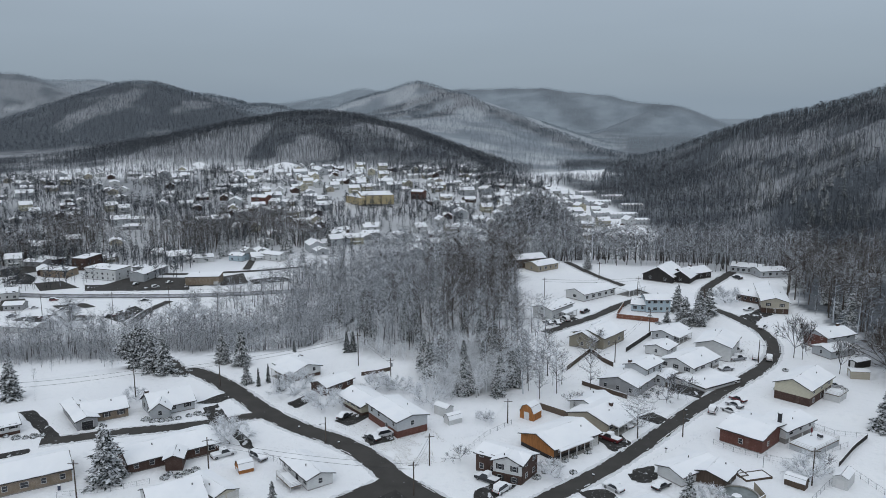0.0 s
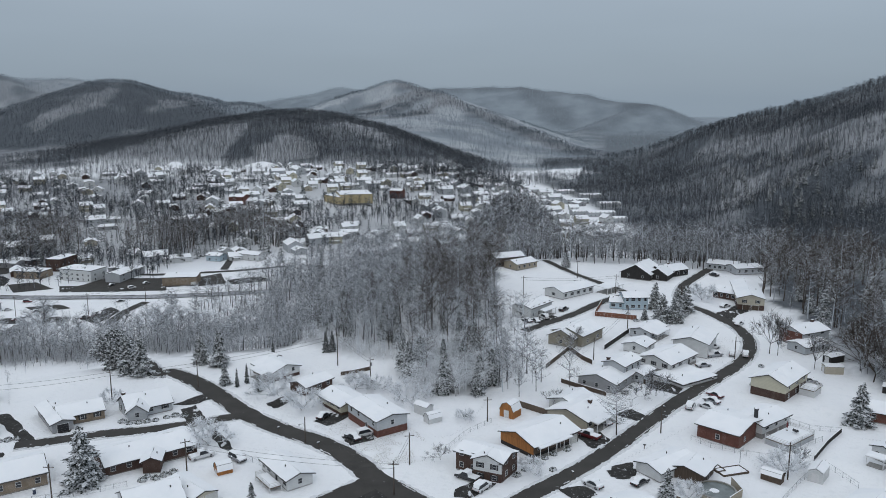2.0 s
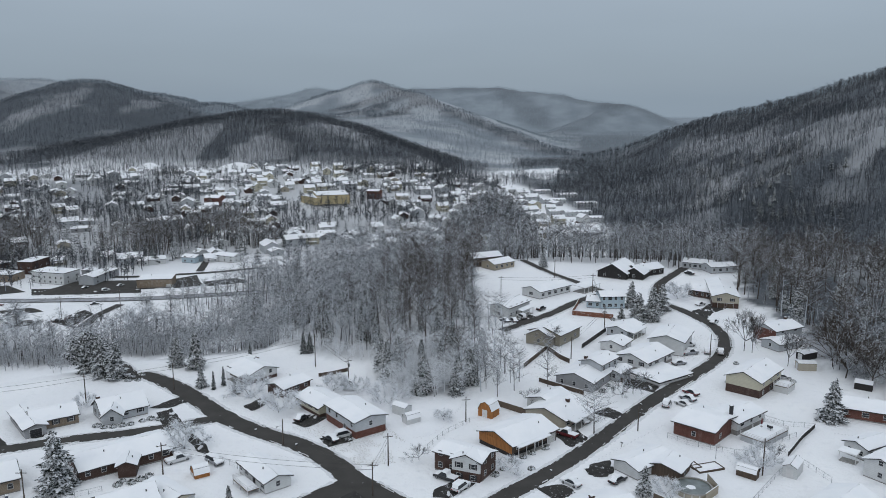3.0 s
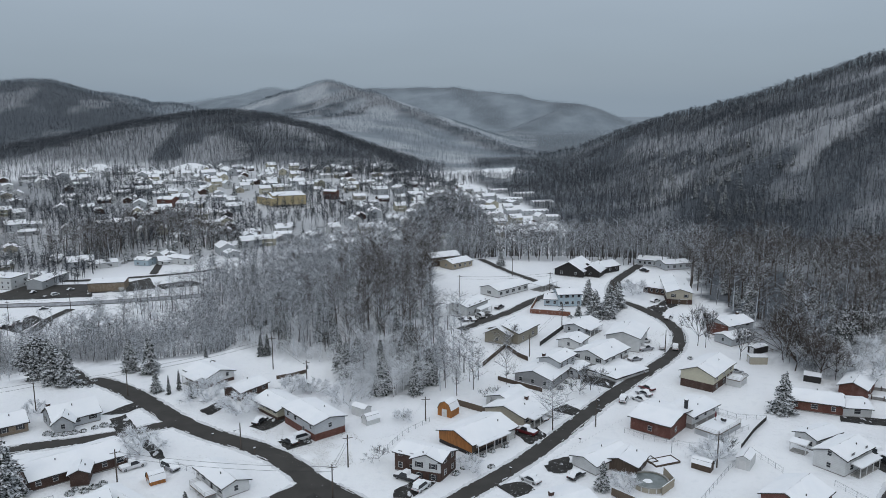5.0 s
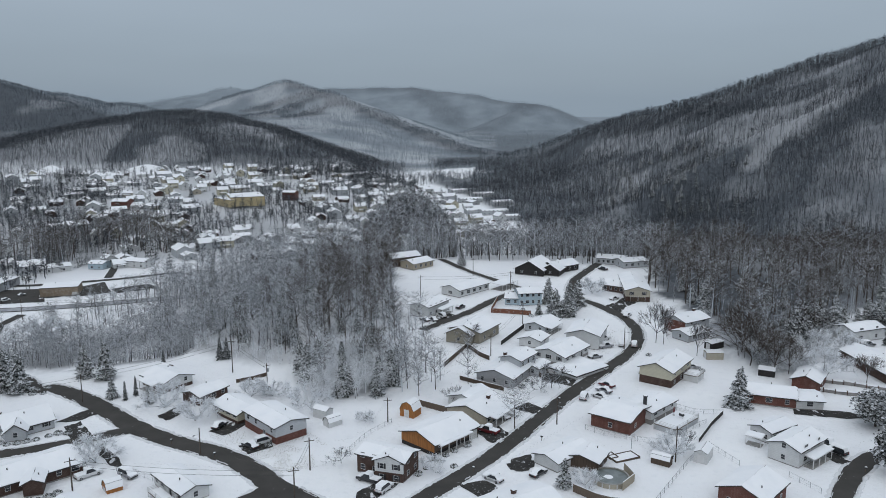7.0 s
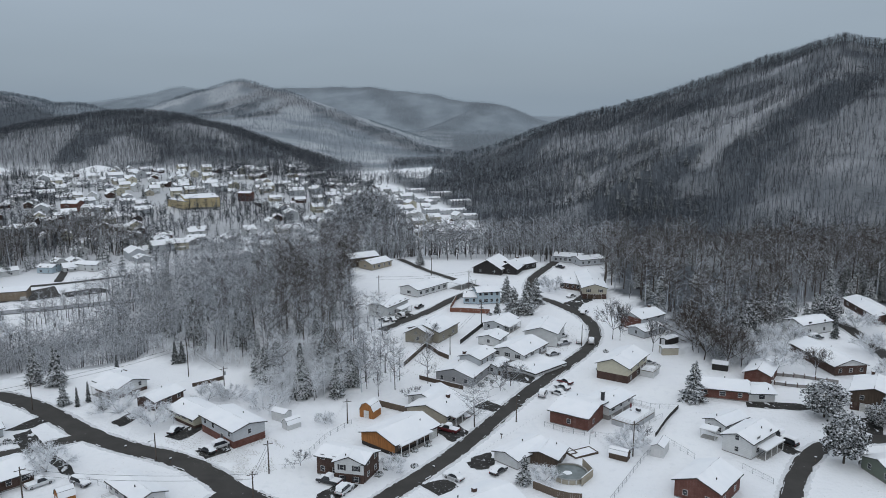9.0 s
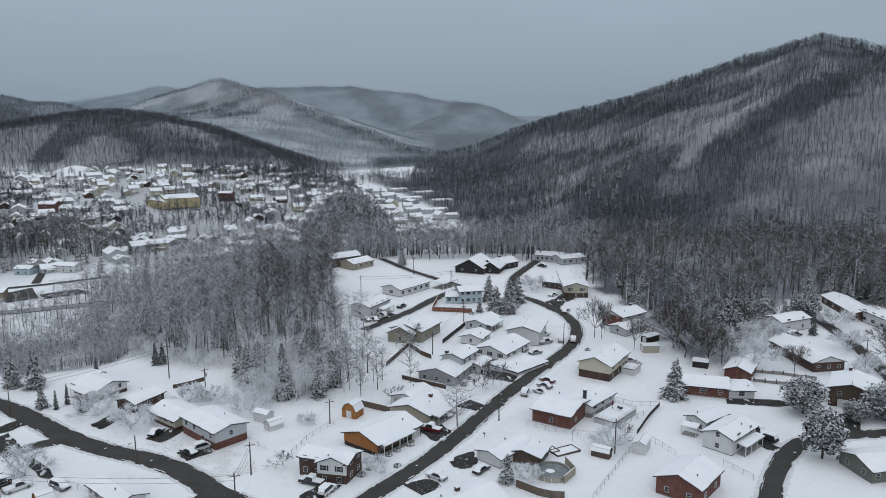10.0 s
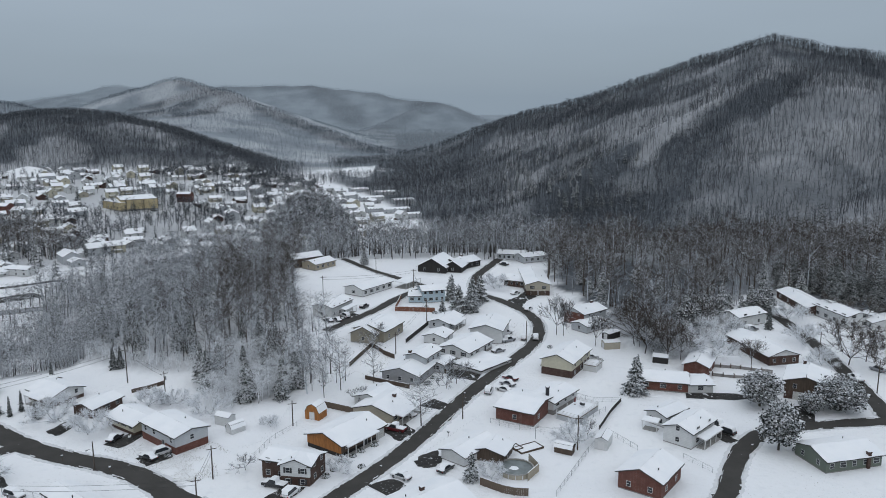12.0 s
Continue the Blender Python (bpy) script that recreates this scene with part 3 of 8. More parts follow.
# ---- building kit ----
class Shape:
    """Gathers the corners and faces of one mesh."""

    def __init__(self):
        self.v, self.f = [], []

    def add(self, verts, faces):
        k = len(self.v)
        self.v += [tuple(p) for p in verts]
        self.f += [tuple(i + k for i in f) for f in faces]
        return self

    def box(self, x0, y0, z0, x1, y1, z1, m=None):
        p = [(x, y, z) for z in (z0, z1) for x, y in ((x0, y0), (x1, y0), (x1, y1), (x0, y1))]
        if m is not None:
            p = [m @ Vector(q) for q in p]
        return self.add(p, [(3, 2, 1, 0), (4, 5, 6, 7), (0, 1, 5, 4), (1, 2, 6, 5), (2, 3, 7, 6), (3, 0, 4, 7)])

    def prism(self, profile, y0, y1, m=None):
        """A profile of (x, z) drawn out along y."""
        k = len(profile)
        p = [(x, y, z) for y in (y0, y1) for x, z in profile]
        if m is not None:
            p = [m @ Vector(q) for q in p]
        sides = [(i, (i + 1) % k, k + (i + 1) % k, k + i) for i in range(k)]
        return self.add(p, [tuple(reversed(range(k, 2 * k))), tuple(range(k))] + [tuple(reversed(s)) for s in sides])

    def tube(self, a, b, ra, rb, sides=6):
        a, b = Vector(a), Vector(b)
        turn = (b - a).to_track_quat("Z", "Y").to_matrix()
        ring = [Vector((math.cos(2 * math.pi * i / sides), math.sin(2 * math.pi * i / sides), 0)) for i in range(sides)]
        p = [a + turn @ (q * ra) for q in ring] + [b + turn @ (q * rb) for q in ring]
        f = [(i, (i + 1) % sides, sides + (i + 1) % sides, sides + i) for i in range(sides)]
        return self.add(p, f + [tuple(reversed(range(sides))), tuple(range(sides, 2 * sides))])

    def mesh(self, name, mat):
        me = bpy.data.meshes.new(name)
        me.from_pydata(self.v, [], self.f)
        me.materials.append(MAT[mat])
        return me


def part(name, shape, mat, parent, label="", at=None):
    ob = new(name, shape.mesh(name, mat))
    ob.parent = parent
    if at is not None:
        ob.matrix_local = at
    return tagged(ob, label)


def empty(name, x, y, z, label, category, group="", turn=0.0, kind=""):
    ob = new(name)
    ob.empty_display_size = 0.3
    ob.matrix_world = pose(x, y, z, 0, 0, turn)
    return tagged(ob, label, category, group, kind)


def merged(name, verts, tris, mat):
    """One mesh object from arrays of corners and triangles."""
    me = bpy.data.meshes.new(name)
    me.vertices.add(len(verts))
    me.vertices.foreach_set("co", np.ascontiguousarray(verts, np.float32).ravel())
    me.loops.add(3 * len(tris))
    me.loops.foreach_set("vertex_index", np.ascontiguousarray(tris, np.int32).ravel())
    me.polygons.add(len(tris))
    me.polygons.foreach_set("loop_start", np.arange(0, 3 * len(tris), 3, dtype=np.int32))
    me.polygons.foreach_set("loop_total", np.full(len(tris), 3, np.int32))
    me.update(calc_edges=True)
    me.materials.append(MAT[mat])
    return new(name, me)


# ---- trees ----
def spike(v, f, a, b, w, rng, sides=3):
    """A tapered limb from a to b, w wide at its foot."""
    a, b = np.array(a, float), np.array(b, float)
    d = b - a
    d = d / (np.linalg.norm(d) + 1e-9)
    u = np.cross(d, rng.normal(size=3))
    u /= np.linalg.norm(u) + 1e-9
    s, k = np.cross(d, u), len(v)
    if sides == 1:
        v += [a - u * w, a + u * w, b]
        f.append((k, k + 1, k + 2))
        return
    for i in range(sides):
        t = 2 * math.pi * i / sides
        v.append(a + w * (math.cos(t) * u + math.sin(t) * s))
    v.append(b)
    for i in range(sides):
        f.append((k + i, k + (i + 1) % sides, k + sides))


def bare_tree(seed, limbs, twigs, spread, clear, thick, fine=1.0):
    """A leafless tree one metre high: trunk, limbs that rise, twigs. Returns corners, triangles and the trunk's triangles."""
    rng = np.random.default_rng(seed)
    v, f = [], []
    lean = rng.normal(0, 0.03, 2)
    spike(v, f, (0, 0, -0.03), (lean[0], lean[1], 1.0), 0.013 * thick, rng, 4 if limbs > 12 else 3)
    trunk = len(f)
    for i in range(limbs):
        h = clear + (0.96 - clear) * ((i + rng.random()) / limbs) ** 0.9
        a = np.array([lean[0] * h, lean[1] * h, h])
        t = rng.random() * 2 * math.pi
        reach = spread * (0.22 + 0.6 * math.sin(math.pi * (0.12 + 0.82 * (h - clear) / (1 - clear)))) * (0.55 + 0.7 * rng.random())
        b = a + np.array([math.cos(t) * reach, math.sin(t) * reach, reach * (0.35 + 0.8 * rng.random())])
        b[2] = min(b[2], 1.02)
        spike(v, f, a, b, (0.0045 + 0.003 * rng.random()) * thick * fine, rng, 3 if twigs else 1)
        for _ in range(twigs):
            q = a + (b - a) * (0.25 + 0.7 * rng.random())
            o = rng.normal(0, 1, 3)
            o[2] = abs(o[2]) * 0.8
            e = q + o / np.linalg.norm(o) * spread * (0.22 + 0.3 * rng.random())
            spike(v, f, q, e, 0.0032 * thick * fine, rng, 1)
    return np.array(v), np.array(f), trunk


def yard_tree(seed, stems, clear, rise, thick, twigs):
    """A leafless tree one metre high that forks again and again into fine twigs. Returns corners, triangles and the trunk's triangles."""
    rng = np.random.default_rng(seed)
    v, f = [], []

    def limb(a, d, long, w0, w1):
        b = a + d * long
        u = np.cross(d, rng.normal(size=3))
        u /= np.linalg.norm(u) + 1e-9
        q, k = np.cross(d, u), len(v)
        for p, w in ((a, w0), (b, w1)):
            for i in range(3):
                t = 2 * math.pi * i / 3
                v.append(p + w * (math.cos(t) * u + math.sin(t) * q))
        for i in range(3):
            j = (i + 1) % 3
            f.extend([(k + i, k + j, k + 3 + j), (k + i, k + 3 + j, k + 3 + i)])
        return b

    def swerve(d, much, lift):
        n = d + rng.normal(0, much, 3)
        n[2] += lift
        return n / np.linalg.norm(n)

    foot, up = np.array([0, 0, -0.03]), swerve(np.array([0, 0, 1.0]), 0.05, 0)
    crotch = limb(foot, up, clear + 0.03, 0.014 * thick, 0.011 * thick)
    trunk = len(f)
    for i in range(stems):
        t = 2 * math.pi * (i + 0.7 * rng.random()) / stems
        d = np.array([math.cos(t), math.sin(t), rise * (0.15 + 2.2 * rng.random())])
        d /= np.linalg.norm(d)
        a = limb(crotch, d, (0.3 - 0.12 * clear) * (0.8 + 0.5 * rng.random()), 0.009 * thick, 0.006 * thick)
        for _ in range(3):
            e = swerve(d, 0.38, 0.35)
            b = limb(a, e, 0.2 * (0.7 + 0.6 * rng.random()), 0.0055 * thick, 0.0038 * thick)
            for _ in range(3):
                g = swerve(e, 0.45, 0.25)
                c = limb(b, g, 0.13 * (0.7 + 0.7 * rng.random()), 0.0036 * thick, 0.0022 * thick)
                for _ in range(twigs):
                    h, near = swerve(g, 0.8, 0.0), rng.random()
                    q = b + (c - b) * rng.random() if near < 0.7 else a + (b - a) * rng.random()
                    spike(v, f, q, q + h * 0.15 * (0.5 + 0.8 * rng.random()), 0.0042 * thick, rng, 1)
    v = np.array(v)
    v[:, 2] /= v[:, 2].max()
    return v, np.array(f), trunk


def conifer_tree(seed, whorls=13, boughs=9, spread=0.23, bare=0.06):
    """A snowy evergreen one metre high: whorls of drooping, forked boughs."""
    rng = np.random.default_rng(seed)
    v, f = [], []
    spike(v, f, (0, 0, -0.02), (0, 0, 1.0), 0.018, rng, 5)
    trunk = len(f)
    for i in range(whorls):
        h = bare + (0.97 - bare) * i / whorls
        for j in range(boughs):
            t = 2 * math.pi * (j + rng.random() * 0.8) / boughs + i
            r = spread * (1 - h) ** 0.85 * (0.72 + 0.5 * rng.random()) + 0.018
            c, s = math.cos(t), math.sin(t)
            a = np.array([0.01 * c, 0.01 * s, h + 0.05 * rng.random()])
            e = np.array([r * c, r * s, h - r * (0.18 + 0.3 * rng.random())])
            m, side = a * 0.45 + e * 0.55 + (0, 0, 0.03), np.array([-s, c, 0]) * r * (0.24 + 0.16 * rng.random())
            low = np.array([0, 0, -0.025])
            k = len(v)
            v += [a, m + side + low, e, m - side + low, m]
            f += [(k, k + 4, k + 1), (k + 1, k + 4, k + 2), (k + 2, k + 4, k + 3), (k + 3, k + 4, k)]
            f[-4:] = [tuple(reversed(q)) for q in f[-4:]]
    return np.array(v), np.array(f), trunk


def layered_spruce(seed, whorls=22, boughs=9, spread=0.25):
    """A near evergreen one metre high: uneven whorls of drooping boughs, each with side sprays, and gaps between them."""
    rng = np.random.default_rng(seed)
    v, f = [], []
    spike(v, f, (0, 0, -0.02), (0, 0, 1.0), 0.016, rng, 5)
    trunk = len(f)
    for i in range(whorls):
        h0 = 0.05 + 0.92 * i / whorls
        swell = 0.82 + 0.36 * rng.random()
        for j in range(boughs if h0 < 0.8 else boughs - 3):
            if rng.random() < 0.12:
                continue
            t, h = 2 * math.pi * (j + rng.random()) / boughs + 2.4 * i, h0 + 0.03 * rng.normal()
            r = spread * max(0.0, 1 - h) ** 0.8 * swell * (0.6 + 0.6 * rng.random()) + 0.02
            droop = 0.15 + 0.35 * rng.random()
            for side, share in ((0, 1.0), (0.5, 0.72), (-0.5, 0.72)):
                a0 = np.array([0.4 * r * math.cos(t), 0.4 * r * math.sin(t), h - 0.3 * droop * r]) if side else np.array([0, 0, h + 0.02])
                c, s = math.cos(t + side), math.sin(t + side)
                long = r * share * (0.62 if side else 1.0)
                e = a0 + np.array([c, s, -droop]) * long
                m = a0 * 0.5 + e * 0.5 + np.array([0, 0, 0.018])
                wide = np.array([-s, c, 0]) * long * (0.16 + 0.1 * rng.random())
                low, k = np.array([0, 0, -0.02 - 0.02 * rng.random()]), len(v)
                v += [a0, m + wide + low, e, m - wide + low, m]
                f += [(k + 1, k + 4, k), (k + 2, k + 4, k + 1), (k + 3, k + 4, k + 2), (k, k + 4, k + 3)]
    return np.array(v), np.array(f), trunk


def round_pine(seed, clumps=1000):
    """A broad evergreen one metre high: a short trunk and a domed crown of needle clumps with gaps."""
    rng = np.random.default_rng(seed)
    v, f = [], []
    spike(v, f, (0, 0, -0.02), (0.01, 0, 0.8), 0.024, rng, 5)
    for _ in range(9):
        t, h = rng.random() * 2 * math.pi, 0.25 + 0.4 * rng.random()
        spike(v, f, (0, 0, h), (0.3 * math.cos(t), 0.3 * math.sin(t), h + 0.15), 0.012, rng, 3)
    trunk = len(f)
    for _ in range(clumps):
        d = rng.normal(size=3)
        d /= np.linalg.norm(d)
        c = np.array([0, 0, 0.54]) + d * np.array([0.36, 0.36, 0.45]) * (0.55 + 0.5 * rng.random())
        c[2] += 0.05 * math.sin(5 * c[0] + seed) + 0.05 * math.cos(7 * c[1])
        for _ in range(3):
            q, n = c + rng.normal(0, 0.025, 3), rng.normal(size=3)
            n[2] = abs(n[2]) + 0.4
            n /= np.linalg.norm(n)
            u = np.cross(n, rng.normal(size=3))
            u /= np.linalg.norm(u)
            w, k = 0.017 + 0.02 * rng.random(), len(v)
            p = np.cross(n, u)
            v += [q + u * w, q + p * w * 0.7, q - u * w, q - p * w * 0.7]
            f += [(k, k + 1, k + 2), (k, k + 2, k + 3)]
    return np.array(v), np.array(f), trunk


def planted(name, kinds, x, y, tall, wide, mat, label, category, seed, sink=0.1):
    """A wood of many trees in one object."""
    rng = np.random.default_rng(seed)
    x, y, tall = np.asarray(x), np.asarray(y), np.asarray(tall)
    z, spin = height(x, y) - sink, rng.random(len(x)) * 2 * math.pi
    pick, verts, tris, base = rng.integers(0, len(kinds), len(x)), [], [], 0
    for k, (v, f, _) in enumerate(kinds):
        i = np.nonzero(pick == k)[0]
        if not len(i):
            continue
        c, s, w = np.cos(spin[i])[:, None], np.sin(spin[i])[:, None], (tall[i] * wide)[:, None]
        px = (v[:, 0] * c - v[:, 1] * s) * w + x[i][:, None]
        py = (v[:, 0] * s + v[:, 1] * c) * w + y[i][:, None]
        pz = v[:, 2] * tall[i][:, None] + z[i][:, None]
        verts.append(np.stack([px, py, pz], -1).reshape(-1, 3))
        tris.append((f[None] + (base + np.arange(len(i)) * len(v))[:, None, None]).reshape(-1, 3))
        base += len(i) * len(v)
    ob = merged(name, np.concatenate(verts), np.concatenate(tris), mat)
    return tagged(ob, label, category, kind="stuff")


def single_tree(kinds, pick, x, y, tall, wide, crown_mat, trunk_mat, label, category, name, group=""):
    """One tree as a thing: trunk and crown."""
    v, f, trunk = kinds[pick % len(kinds)]
    ob = empty(name, x, y, ground_at(x, y) - 0.05, label, category, group, (pick * 77) % 360)
    size = np.array([tall * wide, tall * wide, tall])
    for some, mat, title in ((f[:trunk], trunk_mat, "trunk"), (f[trunk:], crown_mat, "crown")):
        used, back = np.unique(some, return_inverse=True)
        p = merged(title, v[used] * size, back.reshape(-1, 3), mat)
        p.parent = ob
    return ob


def line_gap(x, y, line):
    """The distance to a line of plan points."""
    best = np.full(np.shape(x), 1e9)
    for (ax, ay), (bx, by) in zip(line, line[1:]):
        dx, dy = bx - ax, by - ay
        t = np.clip(((x - ax) * dx + (y - ay) * dy) / (dx * dx + dy * dy), 0, 1)
        best = np.minimum(best, np.hypot(x - ax - t * dx, y - ay - t * dy))
    return best


def inside(x, y, ring):
    """Which points lie within the closed ring of plan corners."""
    hit = np.zeros(np.shape(x), bool)
    for (ax, ay), (bx, by) in zip(ring, ring[1:] + ring[:1]):
        cross = (ay > y) != (by > y)
        hit ^= cross & (x < (bx - ax) * (y - ay) / ((by - ay) or 1e-9) + ax)
    return hit


def openness(x, y):
    """0 in closed woods, up to 1 on slopes where snow shows between the trunks."""
    far = np.hypot(x, y)
    wave = np.where(far > 800, 9.0, 6.0) * fractal(x / 30, y / 30, 44, 3)
    o = np.zeros(np.shape(x))
    for ring, much in OPEN_SLOPES:
        for k in (0.0, 4.0, -4.0):
            o = np.maximum(o, inside(x + wave + k, y - wave, ring) * (much if k == 0 else 0.5 * much))
    return o


def in_field(x, y):
    hit = np.zeros(np.shape(x), bool)
    for ring in FIELDS:
        hit |= inside(x, y, ring)
    return hit


def strewn(ring, step, seed, jitter=0.48):
    """Jittered places a step apart within a ring."""
    rng = np.random.default_rng(seed)
    xs, ys = [p[0] for p in ring], [p[1] for p in ring]
    gx, gy = np.meshgrid(np.arange(min(xs), max(xs), step), np.arange(min(ys), max(ys), step))
    x, y = gx.ravel() + rng.uniform(-jitter, jitter, gx.size) * step, gy.ravel() + rng.uniform(-jitter, jitter, gx.size) * step
    wave = 5 * fractal(x / 14, y / 14, 71, 2)
    keep = inside(x + wave, y - 0.7 * wave, ring)
    return x[keep], y[keep]


# ---- houses ----
def window(parent, m, w, h, shutters=False):
    """A framed window at m, which looks along its -y; m's origin is the middle of the opening."""
    s, d = Shape(), 0.055
    for x0, z0, x1, z1 in ((-w / 2 - d, -h / 2 - d, -w / 2, h / 2 + d), (w / 2, -h / 2 - d, w / 2 + d, h / 2 + d), (-w / 2, h / 2, w / 2, h / 2 + d),
                           (-w / 2, -h / 2 - d, w / 2, -h / 2), (-w / 2, -0.02, w / 2, 0.02)):
        s.box(x0, -0.06, z0, x1, 0.0, z1, m)
    ob = part("window", s, "trim", parent)
    part("pane", Shape().box(-w / 2, -0.025, -h / 2, w / 2, -0.004, h / 2, m), "glass", ob)
    if shutters:
        for k in (-1, 1):
            x = k * (w / 2 + d + 0.2)
            part("shutter", Shape().box(x - 0.19, -0.07, -h / 2 - d, x + 0.19, 0.0, h / 2 + d, m), "shutter", ob)
    return ob


def opening_door(parent, m, w, h, mat, name="door"):
    s = Shape()
    s.box(-w / 2 - 0.09, -0.05, 0, -w / 2, 0, h + 0.09, m)
    s.box(w / 2, -0.05, 0, w / 2 + 0.09, 0, h + 0.09, m)
    s.box(-w / 2, -0.05, h, w / 2, 0, h + 0.09, m)
    ob = part(name, s, "trim", parent)
    leaf = Shape()
    rows = 4 if w > 2 else 2
    for i in range(rows):
        leaf.box(-w / 2, -0.03, h * i / rows + 0.015, w / 2, -0.004, h * (i + 1) / rows - 0.015, m)
    part("panel", leaf, mat, ob)
    return ob


def snow_sheet(parent, m, x0, x1, y0, y1, thick, seed, name="roof_snow", step=1.3):
    """A soft, uneven blanket of snow over a slope."""
    nx, ny = max(2, int((x1 - x0) / step)), max(2, int((y1 - y0) / step))
    gx, gy = np.meshgrid(np.linspace(x0, x1, nx + 1), np.linspace(y0, y1, ny + 1))
    rng = np.random.default_rng(seed)
    edge = (gx == x0) | (gx == x1) | (gy == y0) | (gy == y1)
    top = thick * (1 + 0.22 * rng.normal(size=gx.shape)).clip(0.5, 1.6) * np.where(edge, 0.75, 1.0)
    px = gx + np.where((gx == x0) | (gx == x1), rng.uniform(-0.1, 0.06, gx.shape), 0) * np.sign(gx - (x0 + x1) / 2)
    py = gy + np.where((gy == y0) | (gy == y1), rng.uniform(-0.1, 0.06, gx.shape), 0) * np.sign(gy - (y0 + y1) / 2)
    s, k = Shape(), nx + 1
    v = [m @ Vector((px.flat[i], py.flat[i], top.flat[i])) for i in range(px.size)]
    v += [m @ Vector((px.flat[i], py.flat[i], 0.004)) for i in range(px.size)]
    n = px.size
    f = [(j * k + i, j * k + i + 1, (j + 1) * k + i + 1, (j + 1) * k + i) for j in range(ny) for i in range(nx)]
    rim = [i for i in range(k)] + [j * k + nx for j in range(1, ny + 1)] + [ny * k + i for i in range(nx - 1, -1, -1)] + [j * k for j in range(ny - 1, 0, -1)]
    f += [(a, n + a, n + b, b) for a, b in zip(rim, rim[1:] + rim[:1])]
    return part(name, s.add(v, f), "roof_snow", parent)


def house(name, x, y, label, category="house", group=""):
    return empty(name, x, y, ground_at(x, y), label, category, group)


SEEDS = iter(range(1000, 99999))


def block(home, x, y, turn, long, wide, eave=2.5, pitch=0.3, wall="white", low=None, low_h=0.0, end=-1, front=3, side=2, door=None, garage=0, garage_side=0,
          garage_mat="garage", shutters=False, chimney=None, over=0.6, snow=0.17, ridge="gable", roof="shingle", lift=0.0, gable=None, end_wall=""):
    """One roofed part of a house. Its long walls run along its own x; the front looks along -y; end tells which short wall counts as the side."""
    o = home.matrix_world.translation
    m = pose(x - o[0], y - o[1], ground_at(x, y) - o[2] + lift, 0, 0, turn)
    a, b, rise = long / 2, wide / 2, wide / 2 * pitch
    if ridge == "flat":
        rise = 0.0
    if low_h:
        part("lower_wall", Shape().box(-a + 0.03, -b + 0.03, -0.6, a - 0.03, b - 0.03, low_h, m), low, home)
    else:
        part("foundation", Shape().box(-a + 0.04, -b + 0.04, -0.8, a - 0.04, b - 0.04, 0.25, m), "block", home)
    z0 = low_h or 0.25
    flip = m @ pose(0, 0, 0, 0, 0, 90)
    body = Shape()
    if ridge in ("flat", "hip"):
        body.box(-a, -b, z0, a, b, eave, m)
    elif gable:
        body.box(-a, -b, z0, a, b, eave, m)
        part("gable_wall", Shape().prism([(-b, eave), (b, eave), (0, eave + rise)], -a + 0.01, a - 0.01, flip), gable, home)
    else:
        body.prism([(-b, z0), (b, z0), (b, eave), (0, eave + rise), (-b, eave)], -a, a, flip)
    part("wall", body, wall, home)
    if end_wall:
        x0, x1 = sorted((end * (a + 0.005), end * (a + 0.05)))
        part("end_siding", Shape().box(x0, -b, z0, x1, b, eave - 0.01, m), end_wall, home)
    # roof and the snow on it
    seed, t = next(SEEDS), 0.16
    if ridge == "flat":
        cover = part("roof", Shape().box(-a - 0.2, -b - 0.2, eave + 0.003, a + 0.2, b + 0.2, eave + 0.3, m), roof, home)
        snow_sheet(cover, m @ pose(0, 0, eave + 0.304), -a - 0.12, a + 0.12, -b - 0.12, b + 0.12, snow, seed)
    elif ridge == "hip":
        q, c = min(a, b), over
        v = [(-a - c, -b - c, eave), (a + c, -b - c, eave), (a + c, b + c, eave), (-a - c, b + c, eave), (-a + q * 0.8, 0, eave + rise), (a - q * 0.8, 0, eave + rise)]
        f = [(0, 1, 5, 4), (1, 2, 5), (2, 3, 4, 5), (3, 0, 4)]
        cover = part("roof", Shape().add([m @ Vector(p) for p in v] + [m @ Vector((p[0], p[1], eave - 0.12)) for p in v[:4]], f + [(9, 8, 7, 6), (0, 6, 7, 1), (1, 7, 8, 2), (2, 8, 9, 3), (3, 9, 6, 0)]), roof, home)
        up = [m @ Vector((p[0] * 0.992, p[1] * 0.985, p[2] + snow)) for p in v] + [m @ Vector((p[0] * 0.992, p[1] * 0.985, p[2] + 0.005)) for p in v[:4]]
        part("roof_snow", Shape().add(up, f + [(0, 6, 7, 1), (1, 7, 8, 2), (2, 8, 9, 3), (3, 9, 6, 0)]), "roof_snow", cover)
    else:
        tilt, c = math.atan2(rise, b), over
        run = (b + c) / math.cos(tilt)
        slopes = Shape()
        for k in (-1, 1):
            prof = [(0, eave + rise + 0.004), (k * (b + c), eave - c * pitch + 0.004), (k * (b + c), eave - c * pitch + t), (0, eave + rise + t + 0.004)]
            slopes.prism(prof if k > 0 else prof[::-1], -a - c * 0.7, a + c * 0.7, flip)
        cover = part("roof", slopes, roof, home)
        for k in (-1, 1):
            mm = m @ pose(0, 0, eave + rise + t + 0.006) @ pose(0, 0, 0, -k * math.degrees(tilt), 0, 0)
            lo, hi = (0.0, run - 0.05) if k > 0 else (-run + 0.05, 0.0)
            snow_sheet(cover, mm, -a - c * 0.7 + 0.06, a + c * 0.7 - 0.06, lo, hi, snow, seed + k)
    storeys = [z0 + 1.35] if eave - z0 < 3.6 else [z0 + 1.3, z0 + 4.0]
    if low_h > 1.8:
        storeys = [low_h - 1.1] + storeys
